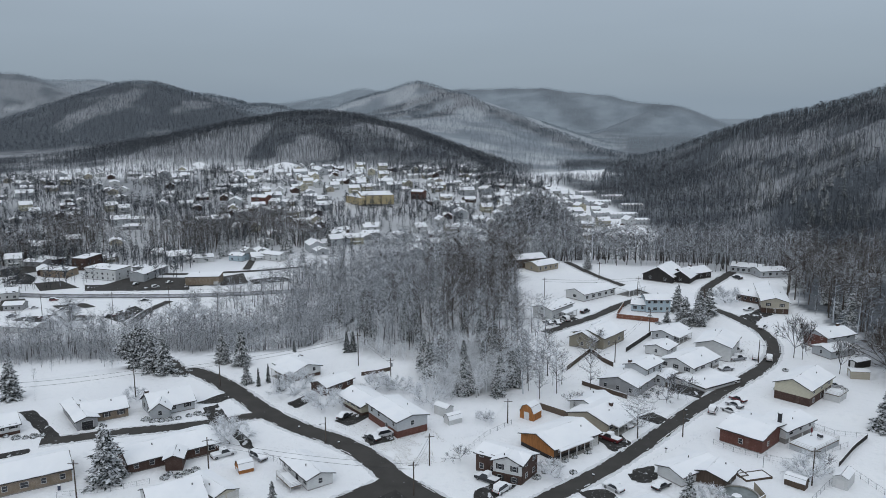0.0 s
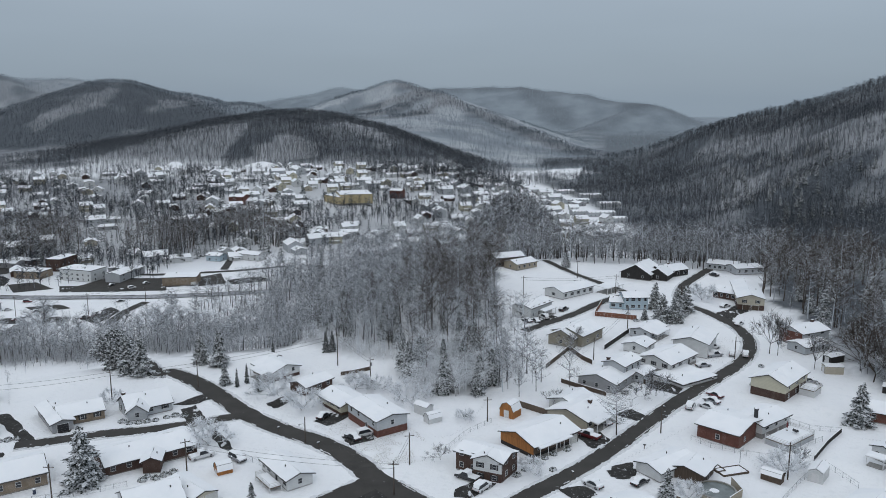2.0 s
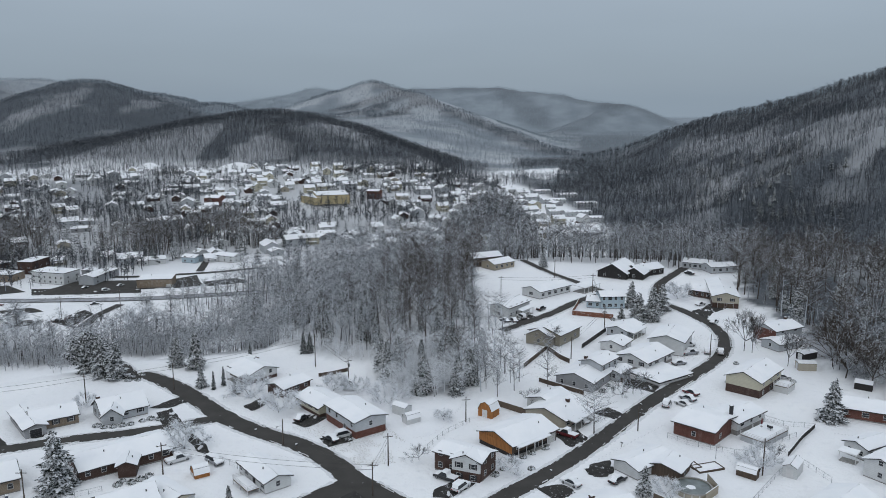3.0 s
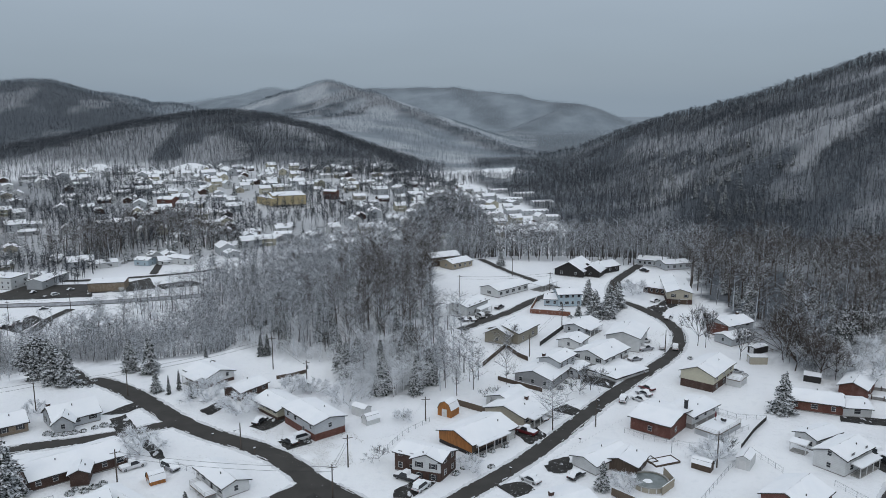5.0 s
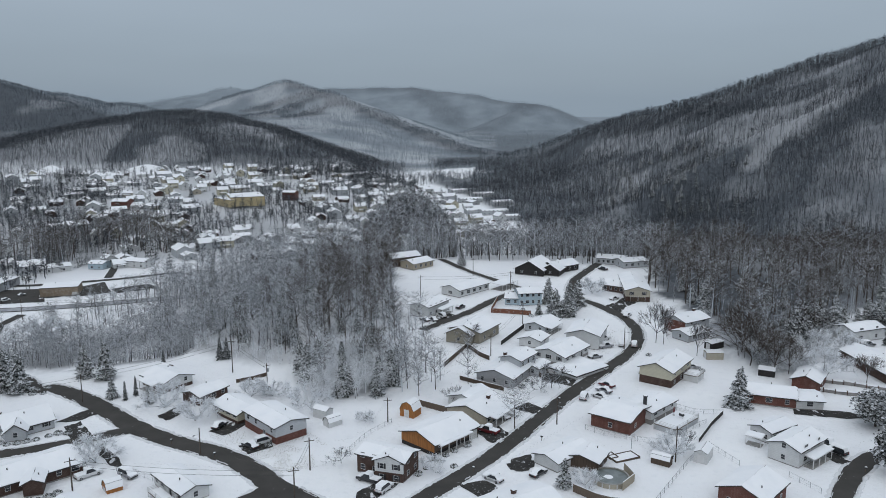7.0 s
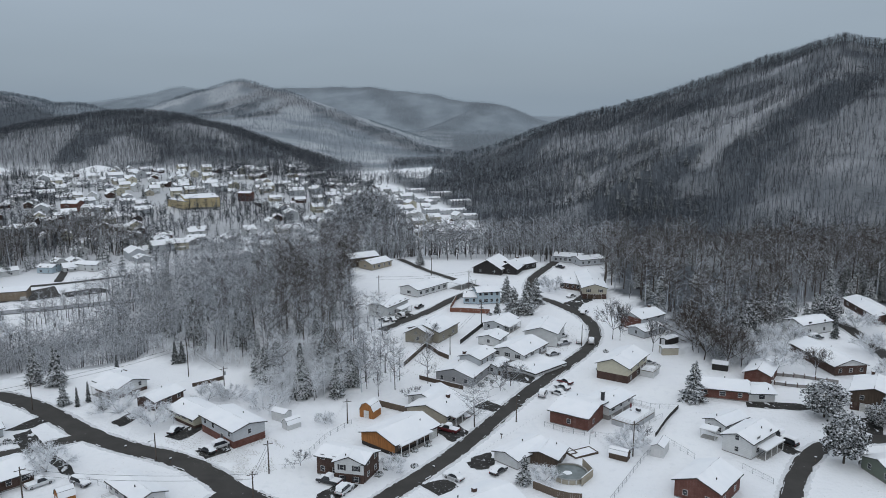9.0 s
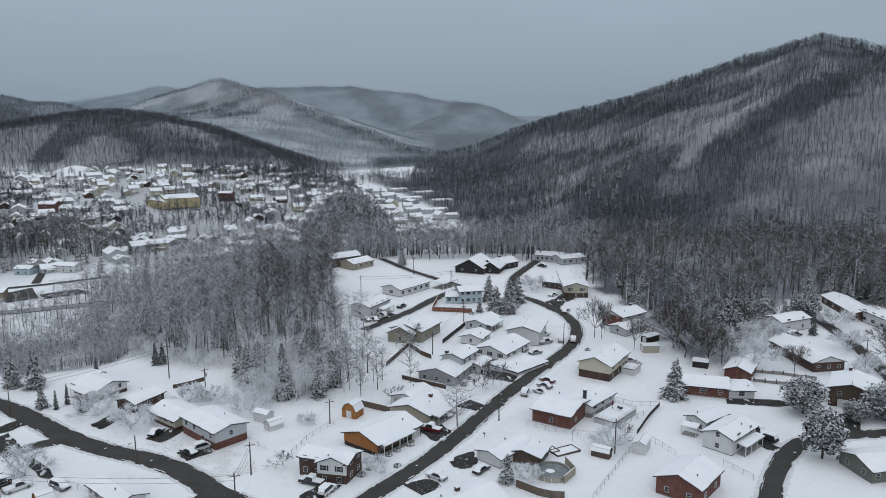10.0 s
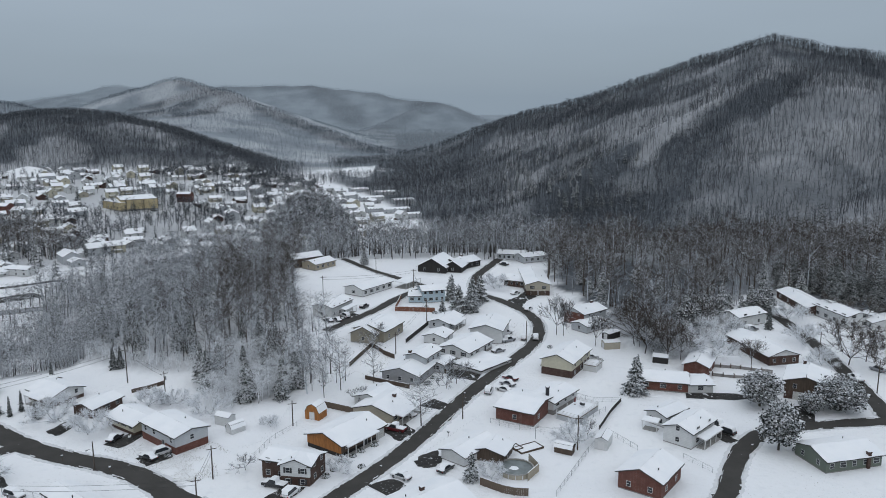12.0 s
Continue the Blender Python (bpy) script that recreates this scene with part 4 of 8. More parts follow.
    # openings of the front, then of the short walls
    for back in (0,):
        turned = m @ pose(0, 0, 0, 0, 0, 180 * back)
        used = []
        if not back and garage:
            for g in range(garage):
                gx = -end * (a - 1.9 - 3.0 * g) * -1
                opening_door(home, turned @ pose(gx, -b - 0.035, 0.02), 2.6, 2.1, garage_mat, "garage_door")
                used.append((gx, 1.6))
        if door is not None and not back:
            dz = low_h if low_h > 1.8 else 0.25
            opening_door(home, turned @ pose(door * a, -b - 0.035, dz if not garage else 0.05), 0.95, 2.05, "shutter")
            used.append((door * a, 1.1))
        for z in storeys:
            for i in range(front):
                wx = -a + long * (i + 0.5) / front
                if (z == storeys[0] and any(abs(wx - u) < r + 0.5 for u, r in used)):
                    continue
                wide_one = (i + seed) % 3 == 0
                window(home, turned @ pose(wx, -b - 0.004, z), 1.5 if wide_one else 0.95, 1.15, shutters and not wide_one)
    for k in (-1, 1):
        turned = m @ pose(0, 0, 0, 0, 0, 90 * k)
        if k == end and garage_side:
            for g in range(garage_side):
                gx = (g - (garage_side - 1) / 2) * 3.1
                opening_door(home, turned @ pose(gx, -a - 0.035, 0.02), 2.6, 2.1, garage_mat, "garage_door")
        for z in storeys:
            if k == end and garage_side and z < 2.2:
                continue
            for i in range(side):
                window(home, turned @ pose(-b + wide * (i + 0.5) / side, -a - 0.004, z), 0.9, 1.1, shutters)
    vx, vy = a * (0.7 * ((seed * 37) % 100) / 50 - 0.7), b * (0.25 + 0.4 * ((seed * 53) % 100) / 100) * (1 if seed % 2 else -1)
    vz = eave + (rise * (1 - abs(vy) / b) if ridge != "flat" else 0.3)
    part("flue", Shape().tube((m @ Vector((vx, vy, vz - 0.1)))[:], (m @ Vector((vx, vy, vz + 0.75)))[:], 0.12, 0.12, 7), "shingle", home)
    if chimney is not None:
        cx, cy = chimney[0] * a, chimney[1] * b
        top = eave + rise * (1 - abs(chimney[1])) + 1.1
        c = Shape().box(cx - 0.4, cy - 0.4, 0 if abs(chimney[0]) > 0.98 or abs(chimney[1]) > 0.98 else eave, cx + 0.4, cy + 0.4, top, m)
        c.box(cx - 0.48, cy - 0.48, top - 0.2, cx + 0.48, cy + 0.48, top - 0.06, m)
        c = part("chimney", c, "brown", home)
        part("chimney_snow", Shape().box(cx - 0.36, cy - 0.36, top + 0.003, cx + 0.36, cy + 0.36, top + 0.13, m), "roof_snow", c)
    return m


def deck(home, x, y, turn, long, wide, tall, mat="trim", floor_mat="roof_snow", skirt=""):
    """A raised deck with posts and railings, its floor under snow."""
    o = home.matrix_world.translation
    m = pose(x - o[0], y - o[1], ground_at(x, y) - o[2], 0, 0, turn)
    a, b = long / 2, wide / 2
    ob = part("deck", Shape().box(-a, -b, tall - 0.2, a, b, tall, m), "fence", home)
    part("deck_snow", Shape().box(-a + 0.05, -b + 0.05, tall + 0.003, a - 0.05, b - 0.05, tall + 0.15, m), floor_mat, ob)
    if skirt:
        part("skirt", Shape().box(-a + 0.08, -b + 0.08, -0.4, a - 0.08, b - 0.08, tall - 0.203, m), skirt, ob)
    for px, py in ((-a, -b), (a, -b), (a, b), (-a, b), (0, -b), (0, b)):
        part("post", Shape().box(px - 0.07, py - 0.07, -0.3, px + 0.07, py + 0.07, tall + 1.0, m), mat, ob)
    for ax, ay, bx, by in ((-a, -b, a, -b), (a, -b, a, b), (-a, -b, -a, b)):
        for z in (0.3, 0.6, 0.95):
            part("rail", Shape().box(min(ax, bx) - 0.03, min(ay, by) - 0.03, tall + z, max(ax, bx) + 0.03, max(ay, by) + 0.03, tall + z + 0.07, m), mat, ob)


def porch(home, x, y, turn, long, wide, tall=2.5):
    """A low porch or carport roof on posts before a wall; it opens along its own -y."""
    o = home.matrix_world.translation
    m = pose(x - o[0], y - o[1], ground_at(x, y) - o[2], 0, 0, turn)
    a, b = long / 2, wide / 2
    part("porch_floor", Shape().box(-a + 0.1, -b + 0.1, -0.3, a - 0.1, b - 0.06, 0.2, m), "concrete", home)
    cover = part("porch_roof", Shape().prism([(-b - 0.25, tall), (b - 0.06, tall + 0.35), (b - 0.06, tall + 0.5), (-b - 0.25, tall + 0.14)], -a - 0.15, a + 0.15, m @ pose(0, 0, 0, 0, 0, 90)), "trim", home)
    tilt = math.degrees(math.atan2(0.36, 2 * b + 0.19))
    snow_sheet(cover, m @ pose(0, -b - 0.25, tall + 0.147) @ pose(0, 0, 0, tilt, 0, 0), -a - 0.1, a + 0.1, 0.03, 2 * b + 0.15, 0.17, next(SEEDS))
    n = max(2, int(round(long / 3.0)) + 1)
    for i in range(n):
        px = -a + 0.12 + (long - 0.24) * i / (n - 1)
        part("porch_post", Shape().box(px - 0.07, -b + 0.02, -0.3, px + 0.07, -b + 0.16, tall + 0.03, m), "trim", home)


def shed(x, y, turn, long, wide, eave, wall, label, pitch=0.5, name="garden_shed", gambrel=False, category="shed", roof="shingle"):
    home = house(name, x, y, label, category)
    m, a, b = pose(0, 0, 0, 0, 0, turn), long / 2, wide / 2
    flip = m @ pose(0, 0, 0, 0, 0, 90)
    if gambrel:
        prof = [(-b, eave), (-b * 0.62, eave + b * 0.75), (0, eave + b * 1.05), (b * 0.62, eave + b * 0.75), (b, eave)]
    else:
        prof = [(-b, eave), (0, eave + b * pitch), (b, eave)]
    part("wall", Shape().prism([(b, -0.2)] + prof[::-1] + [(-b, -0.2)], -a, a, flip), wall, home)
    lid, cap = Shape(), Shape()
    for (x0, z0), (x1, z1) in zip(prof, prof[1:]):
        n = Vector((-(z1 - z0), x1 - x0)).normalized()
        for s, lo, hi, c in ((lid, 0.004, 0.08, 0.15), (cap, 0.084, 0.23, 0.12)):
            s.prism([(x0 + n[0] * hi, z0 + n[1] * hi), (x1 + n[0] * hi, z1 + n[1] * hi), (x1 + n[0] * lo, z1 + n[1] * lo), (x0 + n[0] * lo, z0 + n[1] * lo)], -a - c, a + c, flip)
    lid = part("roof", lid, roof, home)
    part("roof_snow", cap, "roof_snow", lid)
    opening_door(home, m @ pose(0, 0, 0, 0, 0, -90) @ pose(0, -a - 0.03, 0.02), min(1.3, wide * 0.6), min(1.9, eave), "trim")
    return home


# ---- cars ----
def car_model(kind, paint, label):
    """A parked car under snow that looks along +x. kind: saloon, suv or pickup."""
    long, wide, tall = {"saloon": (4.6, 1.8, 1.45), "suv": (4.7, 1.9, 1.75), "pickup": (5.5, 2.0, 1.8)}[kind]
    a, w = long / 2, wide / 2
    ob = empty("parked_" + {"saloon": "car", "suv": "suv", "pickup": "pickup_truck"}[kind], 0, 0, -200, label, "car" if kind != "pickup" else "pickup truck", "cars and trucks of the neighbourhood")
    waist = tall * 0.56
    prof = [(-a, 0.32), (-a, waist * 0.88), (-a + 0.15, waist), (a - 1.2, waist), (a - 0.15, waist * 0.86), (a, waist * 0.7), (a, 0.3)]
    body = part("body", Shape().prism(prof, -w, w), paint, ob)
    if kind == "saloon":
        cab = [(-a + 0.75, waist), (-a + 1.35, tall), (a - 2.1, tall), (a - 1.25, waist)]
    elif kind == "suv":
        cab = [(-a + 0.12, waist), (-a + 0.4, tall), (a - 1.9, tall), (a - 1.15, waist)]
    else:
        cab = [(-a + 2.1, waist), (-a + 2.2, tall), (a - 2.0, tall), (a - 1.35, waist)]
    low, high = w - 0.06, w - 0.26
    glazed = [(x, k * (low if z == waist else high), z if z == waist else z - 0.06) for x, z in cab for k in (-1, 1)]
    part("cabin_glass", Shape().add(glazed, [(0, 1, 3, 2), (2, 3, 5, 4), (4, 5, 7, 6), (0, 2, 4, 6), (7, 5, 3, 1)]), "glass", body)
    part("cabin_roof", Shape().box(cab[1][0] - 0.03, -high - 0.02, tall - 0.057, cab[2][0] + 0.05, high + 0.02, tall, None), paint, body)
    for x0, x1 in ((-a - 0.07, -a - 0.003), (a + 0.003, a + 0.07)):
        part("bumper", Shape().box(x0, -w + 0.06, 0.34, x1, w - 0.06, 0.56), "tyre", body)
    snow = Shape()
    snow.prism([(cab[1][0] - 0.08, tall + 0.004), (cab[1][0] + 0.05, tall + 0.2), (cab[2][0] - 0.1, tall + 0.19), (cab[2][0] + 0.12, tall + 0.004)], -w + 0.12, w - 0.12)
    snow.prism([(a - 1.3, waist + 0.004), (a - 1.1, waist + 0.18), (a - 0.25, waist * 0.9 + 0.16), (a - 0.06, waist * 0.8)], -w + 0.03, w - 0.03)
    # snow that slid onto the windscreen and the rear window
    snow.prism([(cab[2][0] - 0.02, tall - 0.1), (cab[2][0] + 0.1, tall + 0.08), (cab[3][0] + 0.1, waist + 0.14), (cab[3][0] + 0.02, waist + 0.02)], -w + 0.24, w - 0.24)
    snow.prism([(cab[1][0] + 0.02, tall - 0.1), (cab[0][0] + 0.02, waist + 0.05), (cab[0][0] - 0.08, waist + 0.12), (cab[1][0] - 0.1, tall + 0.06)], -w + 0.24, w - 0.24)
    if kind == "saloon":
        snow.prism([(-a + 0.06, waist * 0.95), (-a + 0.15, waist + 0.17), (-a + 0.7, waist + 0.18), (-a + 0.8, waist + 0.004)], -w + 0.05, w - 0.05)
    if kind == "pickup":
        snow.prism([(-a + 0.06, waist + 0.004), (-a + 0.1, waist + 0.14), (-a + 2.0, waist + 0.14), (-a + 2.06, waist + 0.004)], -w + 0.05, w - 0.05)
    part("snow_cover", snow, "roof_snow", body)
    for x in (-a + 0.85, a - 0.9):
        for k in (-1, 1):
            t = part("wheel", Shape().tube((x, k * (w - 0.2), 0.33), (x, k * (w + 0.01), 0.33), 0.33, 0.33, 12), "tyre", ob)
            part("rim", Shape().tube((x, k * (w + 0.012), 0.33), (x, k * (w + 0.025), 0.33), 0.2, 0.18, 10), "rim", t)
    for k in (-1, 1):
        part("headlight", Shape().box(a - 0.02, k * (w - 0.3) - 0.16, waist * 0.6, a + 0.02, k * (w - 0.3) + 0.16, waist * 0.74), "lamp_white", body)
        part("tail_light", Shape().box(-a - 0.02, k * (w - 0.2) - 0.11, waist * 0.62, -a + 0.02, k * (w - 0.2) + 0.11, waist * 0.85), "lamp_red", body)
    return ob


# ---- poles, wires, fences ----
def utility_pole(x, y, tall=10.5, turn=0.0, arm=True, can=False, lamp=False):
    ob = empty("utility_pole", x, y, ground_at(x, y), "weathered wooden utility pole standing in snow beside the street", "utility pole", "utility poles", turn)
    part("shaft", Shape().tube((0, 0, -0.5), (0, 0, tall), 0.17, 0.11, 8), "pole", ob)
    if arm:
        part("crossarm", Shape().box(-1.1, -0.2, tall - 0.75, 1.1, -0.11, tall - 0.62), "pole", ob)
        for k in (-0.95, 0.35, 0.95):
            part("insulator", Shape().tube((k, -0.15, tall - 0.62), (k, -0.15, tall - 0.4), 0.06, 0.04, 6), "trim", ob)
    if can:
        part("transformer", Shape().tube((0.34, 0, tall - 2.6), (0.34, 0, tall - 1.6), 0.24, 0.24, 10), "metal", ob)
    if lamp:
        part("lamp_arm", Shape().tube((0, 0, tall - 1.6), (0, -1.8, tall - 1.1), 0.04, 0.035, 6), "metal", ob)
        part("lamp_head", Shape().box(-0.16, -2.3, tall - 1.2, 0.16, -1.75, tall - 1.06), "metal", ob)
    return ob


def wire(a, b, sag, label="black overhead cable strung between poles", radius=0.03):
    """One sagging cable, swept as a single tube."""
    a, b, s = Vector(a), Vector(b), Shape()
    side = Vector((-(b - a)[1], (b - a)[0], 0)).normalized() * radius
    v = []
    for i in range(13):
        t = i / 12
        p = a.lerp(b, t) - Vector((0, 0, sag * 4 * t * (1 - t)))
        v += [p + side, p + Vector((0, 0, radius)), p - side, p - Vector((0, 0, radius))]
    f = [(4 * i + j, 4 * i + (j + 1) % 4, 4 * i + 4 + (j + 1) % 4, 4 * i + 4 + j) for i in range(12) for j in range(4)]
    return tagged(new("overhead_cable", s.add(v, f).mesh("overhead_cable", "cable")), label, "cable", "overhead cables")


def resample(line, step):
    p = np.array(line, float)
    far = np.r_[0, np.cumsum(np.hypot(*np.diff(p[:, :2], axis=0).T))]
    s = np.linspace(0, far[-1], max(2, int(round(far[-1] / step)) + 1))
    return np.stack([np.interp(s, far, p[:, k]) for k in range(p.shape[1])], 1)


def curved(line, step=2.5):
    """A smooth line through plan points (Catmull-Rom)."""
    p = [Vector(q) for q in line]
    p = [p[0] * 2 - p[1]] + p + [p[-1] * 2 - p[-2]]
    out = []
    for a, b, c, d in zip(p, p[1:], p[2:], p[3:]):
        for i in range(12):
            t = i / 12
            out.append(0.5 * ((2 * b) + (c - a) * t + (2 * a - 5 * b + 4 * c - d) * t * t + (3 * b - a - 3 * c + d) * t**3))
    out.append(p[-2])
    return resample([(q[0], q[1]) for q in out], step)


def fence(line, tall, label, kind="chain", mat="metal"):
    """A fence along plan points: posts with rails and wires, or boards."""
    pts = resample(line, 2.6)
    ob = empty("fence", pts[0][0], pts[0][1], ground_at(*pts[0]), label, "fence")
    o = ob.matrix_world.translation
    for x, y in pts:
        z = ground_at(x, y) - o[2]
        part("post", Shape().tube((x - o[0], y - o[1], z - 0.3), (x - o[0], y - o[1], z + tall + 0.05), 0.05, 0.05, 6), mat, ob)
    for (ax, ay), (bx, by) in zip(pts, pts[1:]):
        za, zb = ground_at(ax, ay) - o[2], ground_at(bx, by) - o[2]
        if kind == "chain":
            s = Shape()
            for h in (0.15, 0.5, 0.85, 1.0):
                s.tube((ax - o[0], ay - o[1], za + tall * h), (bx - o[0], by - o[1], zb + tall * h), 0.03 if h == 1.0 else 0.012, 0.03 if h == 1.0 else 0.012, 4)
            part("wire_panel", s, mat, ob)
        else:
            d = math.degrees(math.atan2(by - ay, bx - ax))
            n = math.hypot(bx - ax, by - ay)
            mm = pose(ax - o[0], ay - o[1], za, 0, 0, d)
            k = max(3, int(n / 0.42))
            board = Shape().box(0.01, -0.02, 0.06, n / k - 0.01, 0.02, tall).mesh("board", mat)
            for i in range(k):
                slat = new("board", board)
                slat.parent, slat.matrix_local = ob, mm @ pose(n * i / k, 0, -0.03 * ((i * 7) % 3))
            for h in (0.3, 0.8):
                part("rail", Shape().box(0, 0.022, tall * h, n, 0.07, tall * h + 0.09, mm), mat, ob)
            part("snow_cap", Shape().box(0, -0.07, tall * 1.0 + 0.004, n, 0.07, tall * 1.0 + 0.09, mm), "roof_snow", ob)
    return ob

# ---- ground, one sheet to the horizon ----
def strip_edges(far):
    """The bearings between which the built-up strip of the side valley lies at a distance."""
    return np.interp(far, [560, 690, 770, 890, 1000, 1040], [11.0, 10.0, 8.9, 7.3, 7.4, 9.0]), np.interp(far, [500, 560, 690, 775, 900, 1000, 1040], [17.0, 16.4, 15.3, 13.3, 11.2, 9.4, 8.6])


def woods_share(x, y):
    """How much litter and brush shows through the snow: high in woods, none on lawns."""
    far, side = np.hypot(x, y), np.degrees(np.arctan2(x, y))
    z = height(x, y)
    s = smooth(-16, 6, z) * smooth(930, 1050, far) * 0.9
    lo, hi = strip_edges(far)
    s = np.maximum(s, smooth(-0.6, 0.6, side - hi) * smooth(520, 600, far) * 0.8)
    s = np.maximum(s, np.where(side > -14, 0.42, 0.6) * smooth(520, 620, far) * smooth(1050, 950, far) * smooth(9, 6, side) * smooth(-60, -40, side))
    ragged = 4 * fractal(x / 11, y / 11, 63, 3)
    for ring in WOODS:
        edge = sum(inside(x + 3.5 * dx + ragged, y + 3.5 * dy - ragged, ring) for dx, dy in ((0, 0), (1, 0), (-1, 0), (0, 1), (0, -1))) / 5
        s = np.maximum(s, edge * (0.85 if ring is WOOD_RIGHT or ring is WOOD_CORNER else 0.6 if ring is WOOD_LEFT else 0.45))
    s = np.maximum(s, smooth(1180, 1300, far) * np.where((side > -9) & (side < 11) & (far > 1350) & (far < 2400), 0.9, 0.97))
    # far slopes facing left get paler ground, a lit side painted in
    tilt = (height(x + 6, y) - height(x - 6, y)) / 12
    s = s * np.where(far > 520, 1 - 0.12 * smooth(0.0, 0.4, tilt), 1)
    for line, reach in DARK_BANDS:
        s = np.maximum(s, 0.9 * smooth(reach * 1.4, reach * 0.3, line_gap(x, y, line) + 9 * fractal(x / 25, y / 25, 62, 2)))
    for line, reach in LIGHT_BANDS:
        s = s * (1 - np.where(far > 1500, 0.2, 0.24) * smooth(reach, reach * 0.2, line_gap(x, y, line) + 7 * fractal(x / 18, y / 18, 61, 2)))
    s = s * np.clip(0.95 + 0.3 * fractal(x / 60, y / 60, 31, 3), np.where(far > 1500, 0.88, 0.3), 1.4)
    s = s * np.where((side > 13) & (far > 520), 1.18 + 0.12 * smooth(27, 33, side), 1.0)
    closed = np.maximum(smooth(-0.6, 0.6, side - hi) * smooth(560, 620, far), smooth(-14, 0, z) * smooth(1000, 1060, far)) * smooth(0, 1, np.where(side < -8, (2080 - far) / 60, (1640 - far) / 80))
    s = np.maximum(np.clip(s, 0, 1), closed * np.clip(0.9 + 0.12 * fractal(x / 40, y / 40, 32, 3) + 0.1 * smooth(-8, -10, side), 0.72, 1.0)) * (1 - 0.30 * openness(x, y))
    s = s * np.where(in_field(x, y), 0.05, 1.0)
    # the farthest ground shows only litter, in its haze-tinted colour
    s = np.maximum(s, smooth(2400, 2600, far))
    s = s * (1 - smooth(44, 26, line_gap(x, y, LIGHT_BANDS_f)))
    return np.clip(s, 0, 1)


def haze_share(x, y):
    """How much painted haze pales the ground of the far woods."""
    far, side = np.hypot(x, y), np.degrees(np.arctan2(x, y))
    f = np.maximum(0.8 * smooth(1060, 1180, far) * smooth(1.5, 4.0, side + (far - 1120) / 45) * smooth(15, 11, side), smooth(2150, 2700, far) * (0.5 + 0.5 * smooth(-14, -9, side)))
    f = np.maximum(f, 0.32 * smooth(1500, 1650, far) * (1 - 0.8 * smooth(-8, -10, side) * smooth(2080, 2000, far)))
    # darker bands along the crests paint the shading of the far folds
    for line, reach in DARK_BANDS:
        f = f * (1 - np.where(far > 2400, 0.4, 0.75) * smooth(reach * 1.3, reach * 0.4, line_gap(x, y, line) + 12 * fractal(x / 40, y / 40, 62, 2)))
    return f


radii = np.concatenate([[0.001, 40, 80, 110], np.arange(125, 450, 3.0), 450 * 1.0125 ** np.arange(0, 193)])
bearings = np.radians(np.concatenate([np.arange(-44, 50, 0.28), np.arange(50, 316, 2.66)]))
rr, bb = np.meshgrid(radii, bearings, indexing="ij")
gx, gy = rr * np.sin(bb) + 1.7, rr * np.cos(bb) - 2.3
gz = height(gx.ravel(), gy.ravel())
n_r, n_b = rr.shape
i0, j0 = np.meshgrid(np.arange(n_r - 1), np.arange(n_b), indexing="ij")
j1 = (j0 + 1) % n_b
qa, qb, qc, qd = i0 * n_b + j0, i0 * n_b + j1, (i0 + 1) * n_b + j1, (i0 + 1) * n_b + j0
tris = np.concatenate([np.stack([qa, qd, qc], -1).reshape(-1, 3), np.stack([qa, qc, qb], -1).reshape(-1, 3)])
ground = merged("ground", np.stack([gx.ravel(), gy.ravel(), gz], -1), tris, "ground")
ground.data.polygons.foreach_set("use_smooth", np.ones(len(tris), bool))
share = ground.data.attributes.new("woods", "FLOAT", "POINT")
far_off = ground.data.attributes.new("frost_haze", "FLOAT", "POINT")
far_off.data.foreach_set("value", haze_share(gx.ravel(), gy.ravel()).astype(np.float32))
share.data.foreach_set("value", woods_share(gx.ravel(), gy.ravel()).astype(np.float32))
tagged(ground, "snow-covered ground of valley, lawns and wooded hills", "ground", kind="structure")


STREETS = []


def street(name, line, wide, label, banks=True, raised=0.09):
    """A strip of asphalt over the ground."""
    pts = curved(line)
    d = np.gradient(pts, axis=0)
    d /= np.hypot(*d.T)[:, None]
    nrm = np.stack([-d[:, 1], d[:, 0]], 1)
    raised += 0.012 * len(STREETS)
    STREETS.append((pts, nrm, wide, banks))
    rng = np.random.default_rng(len(pts))
    offs = np.linspace(-0.5, 0.5, 5)
    p = pts[:, None] + nrm[:, None] * (offs * wide)[None, :, None]
    p[:, 0] += nrm * rng.uniform(-0.3, 0.3, (len(pts), 1))
    p[:, -1] += nrm * rng.uniform(-0.3, 0.3, (len(pts), 1))
    z = height(p[..., 0].ravel(), p[..., 1].ravel()).reshape(p.shape[:2])
    z = np.maximum(z, z[:, 2:3] - 0.15) + raised
    v = np.concatenate([p, z[..., None]], -1)
    k = 5
    f = [(i * k + j, (i + 1) * k + j, (i + 1) * k + j + 1, i * k + j + 1) for i in range(len(pts) - 1) for j in range(k - 1)]
    ob = new(name, Shape().add([tuple(q) for q in v.reshape(-1, 3)], [tuple(reversed(q)) for q in f]).mesh(name, "slush" if name == "highway" else "asphalt"))
    return tagged(ob, label, name, kind="structure")


APRONS = []


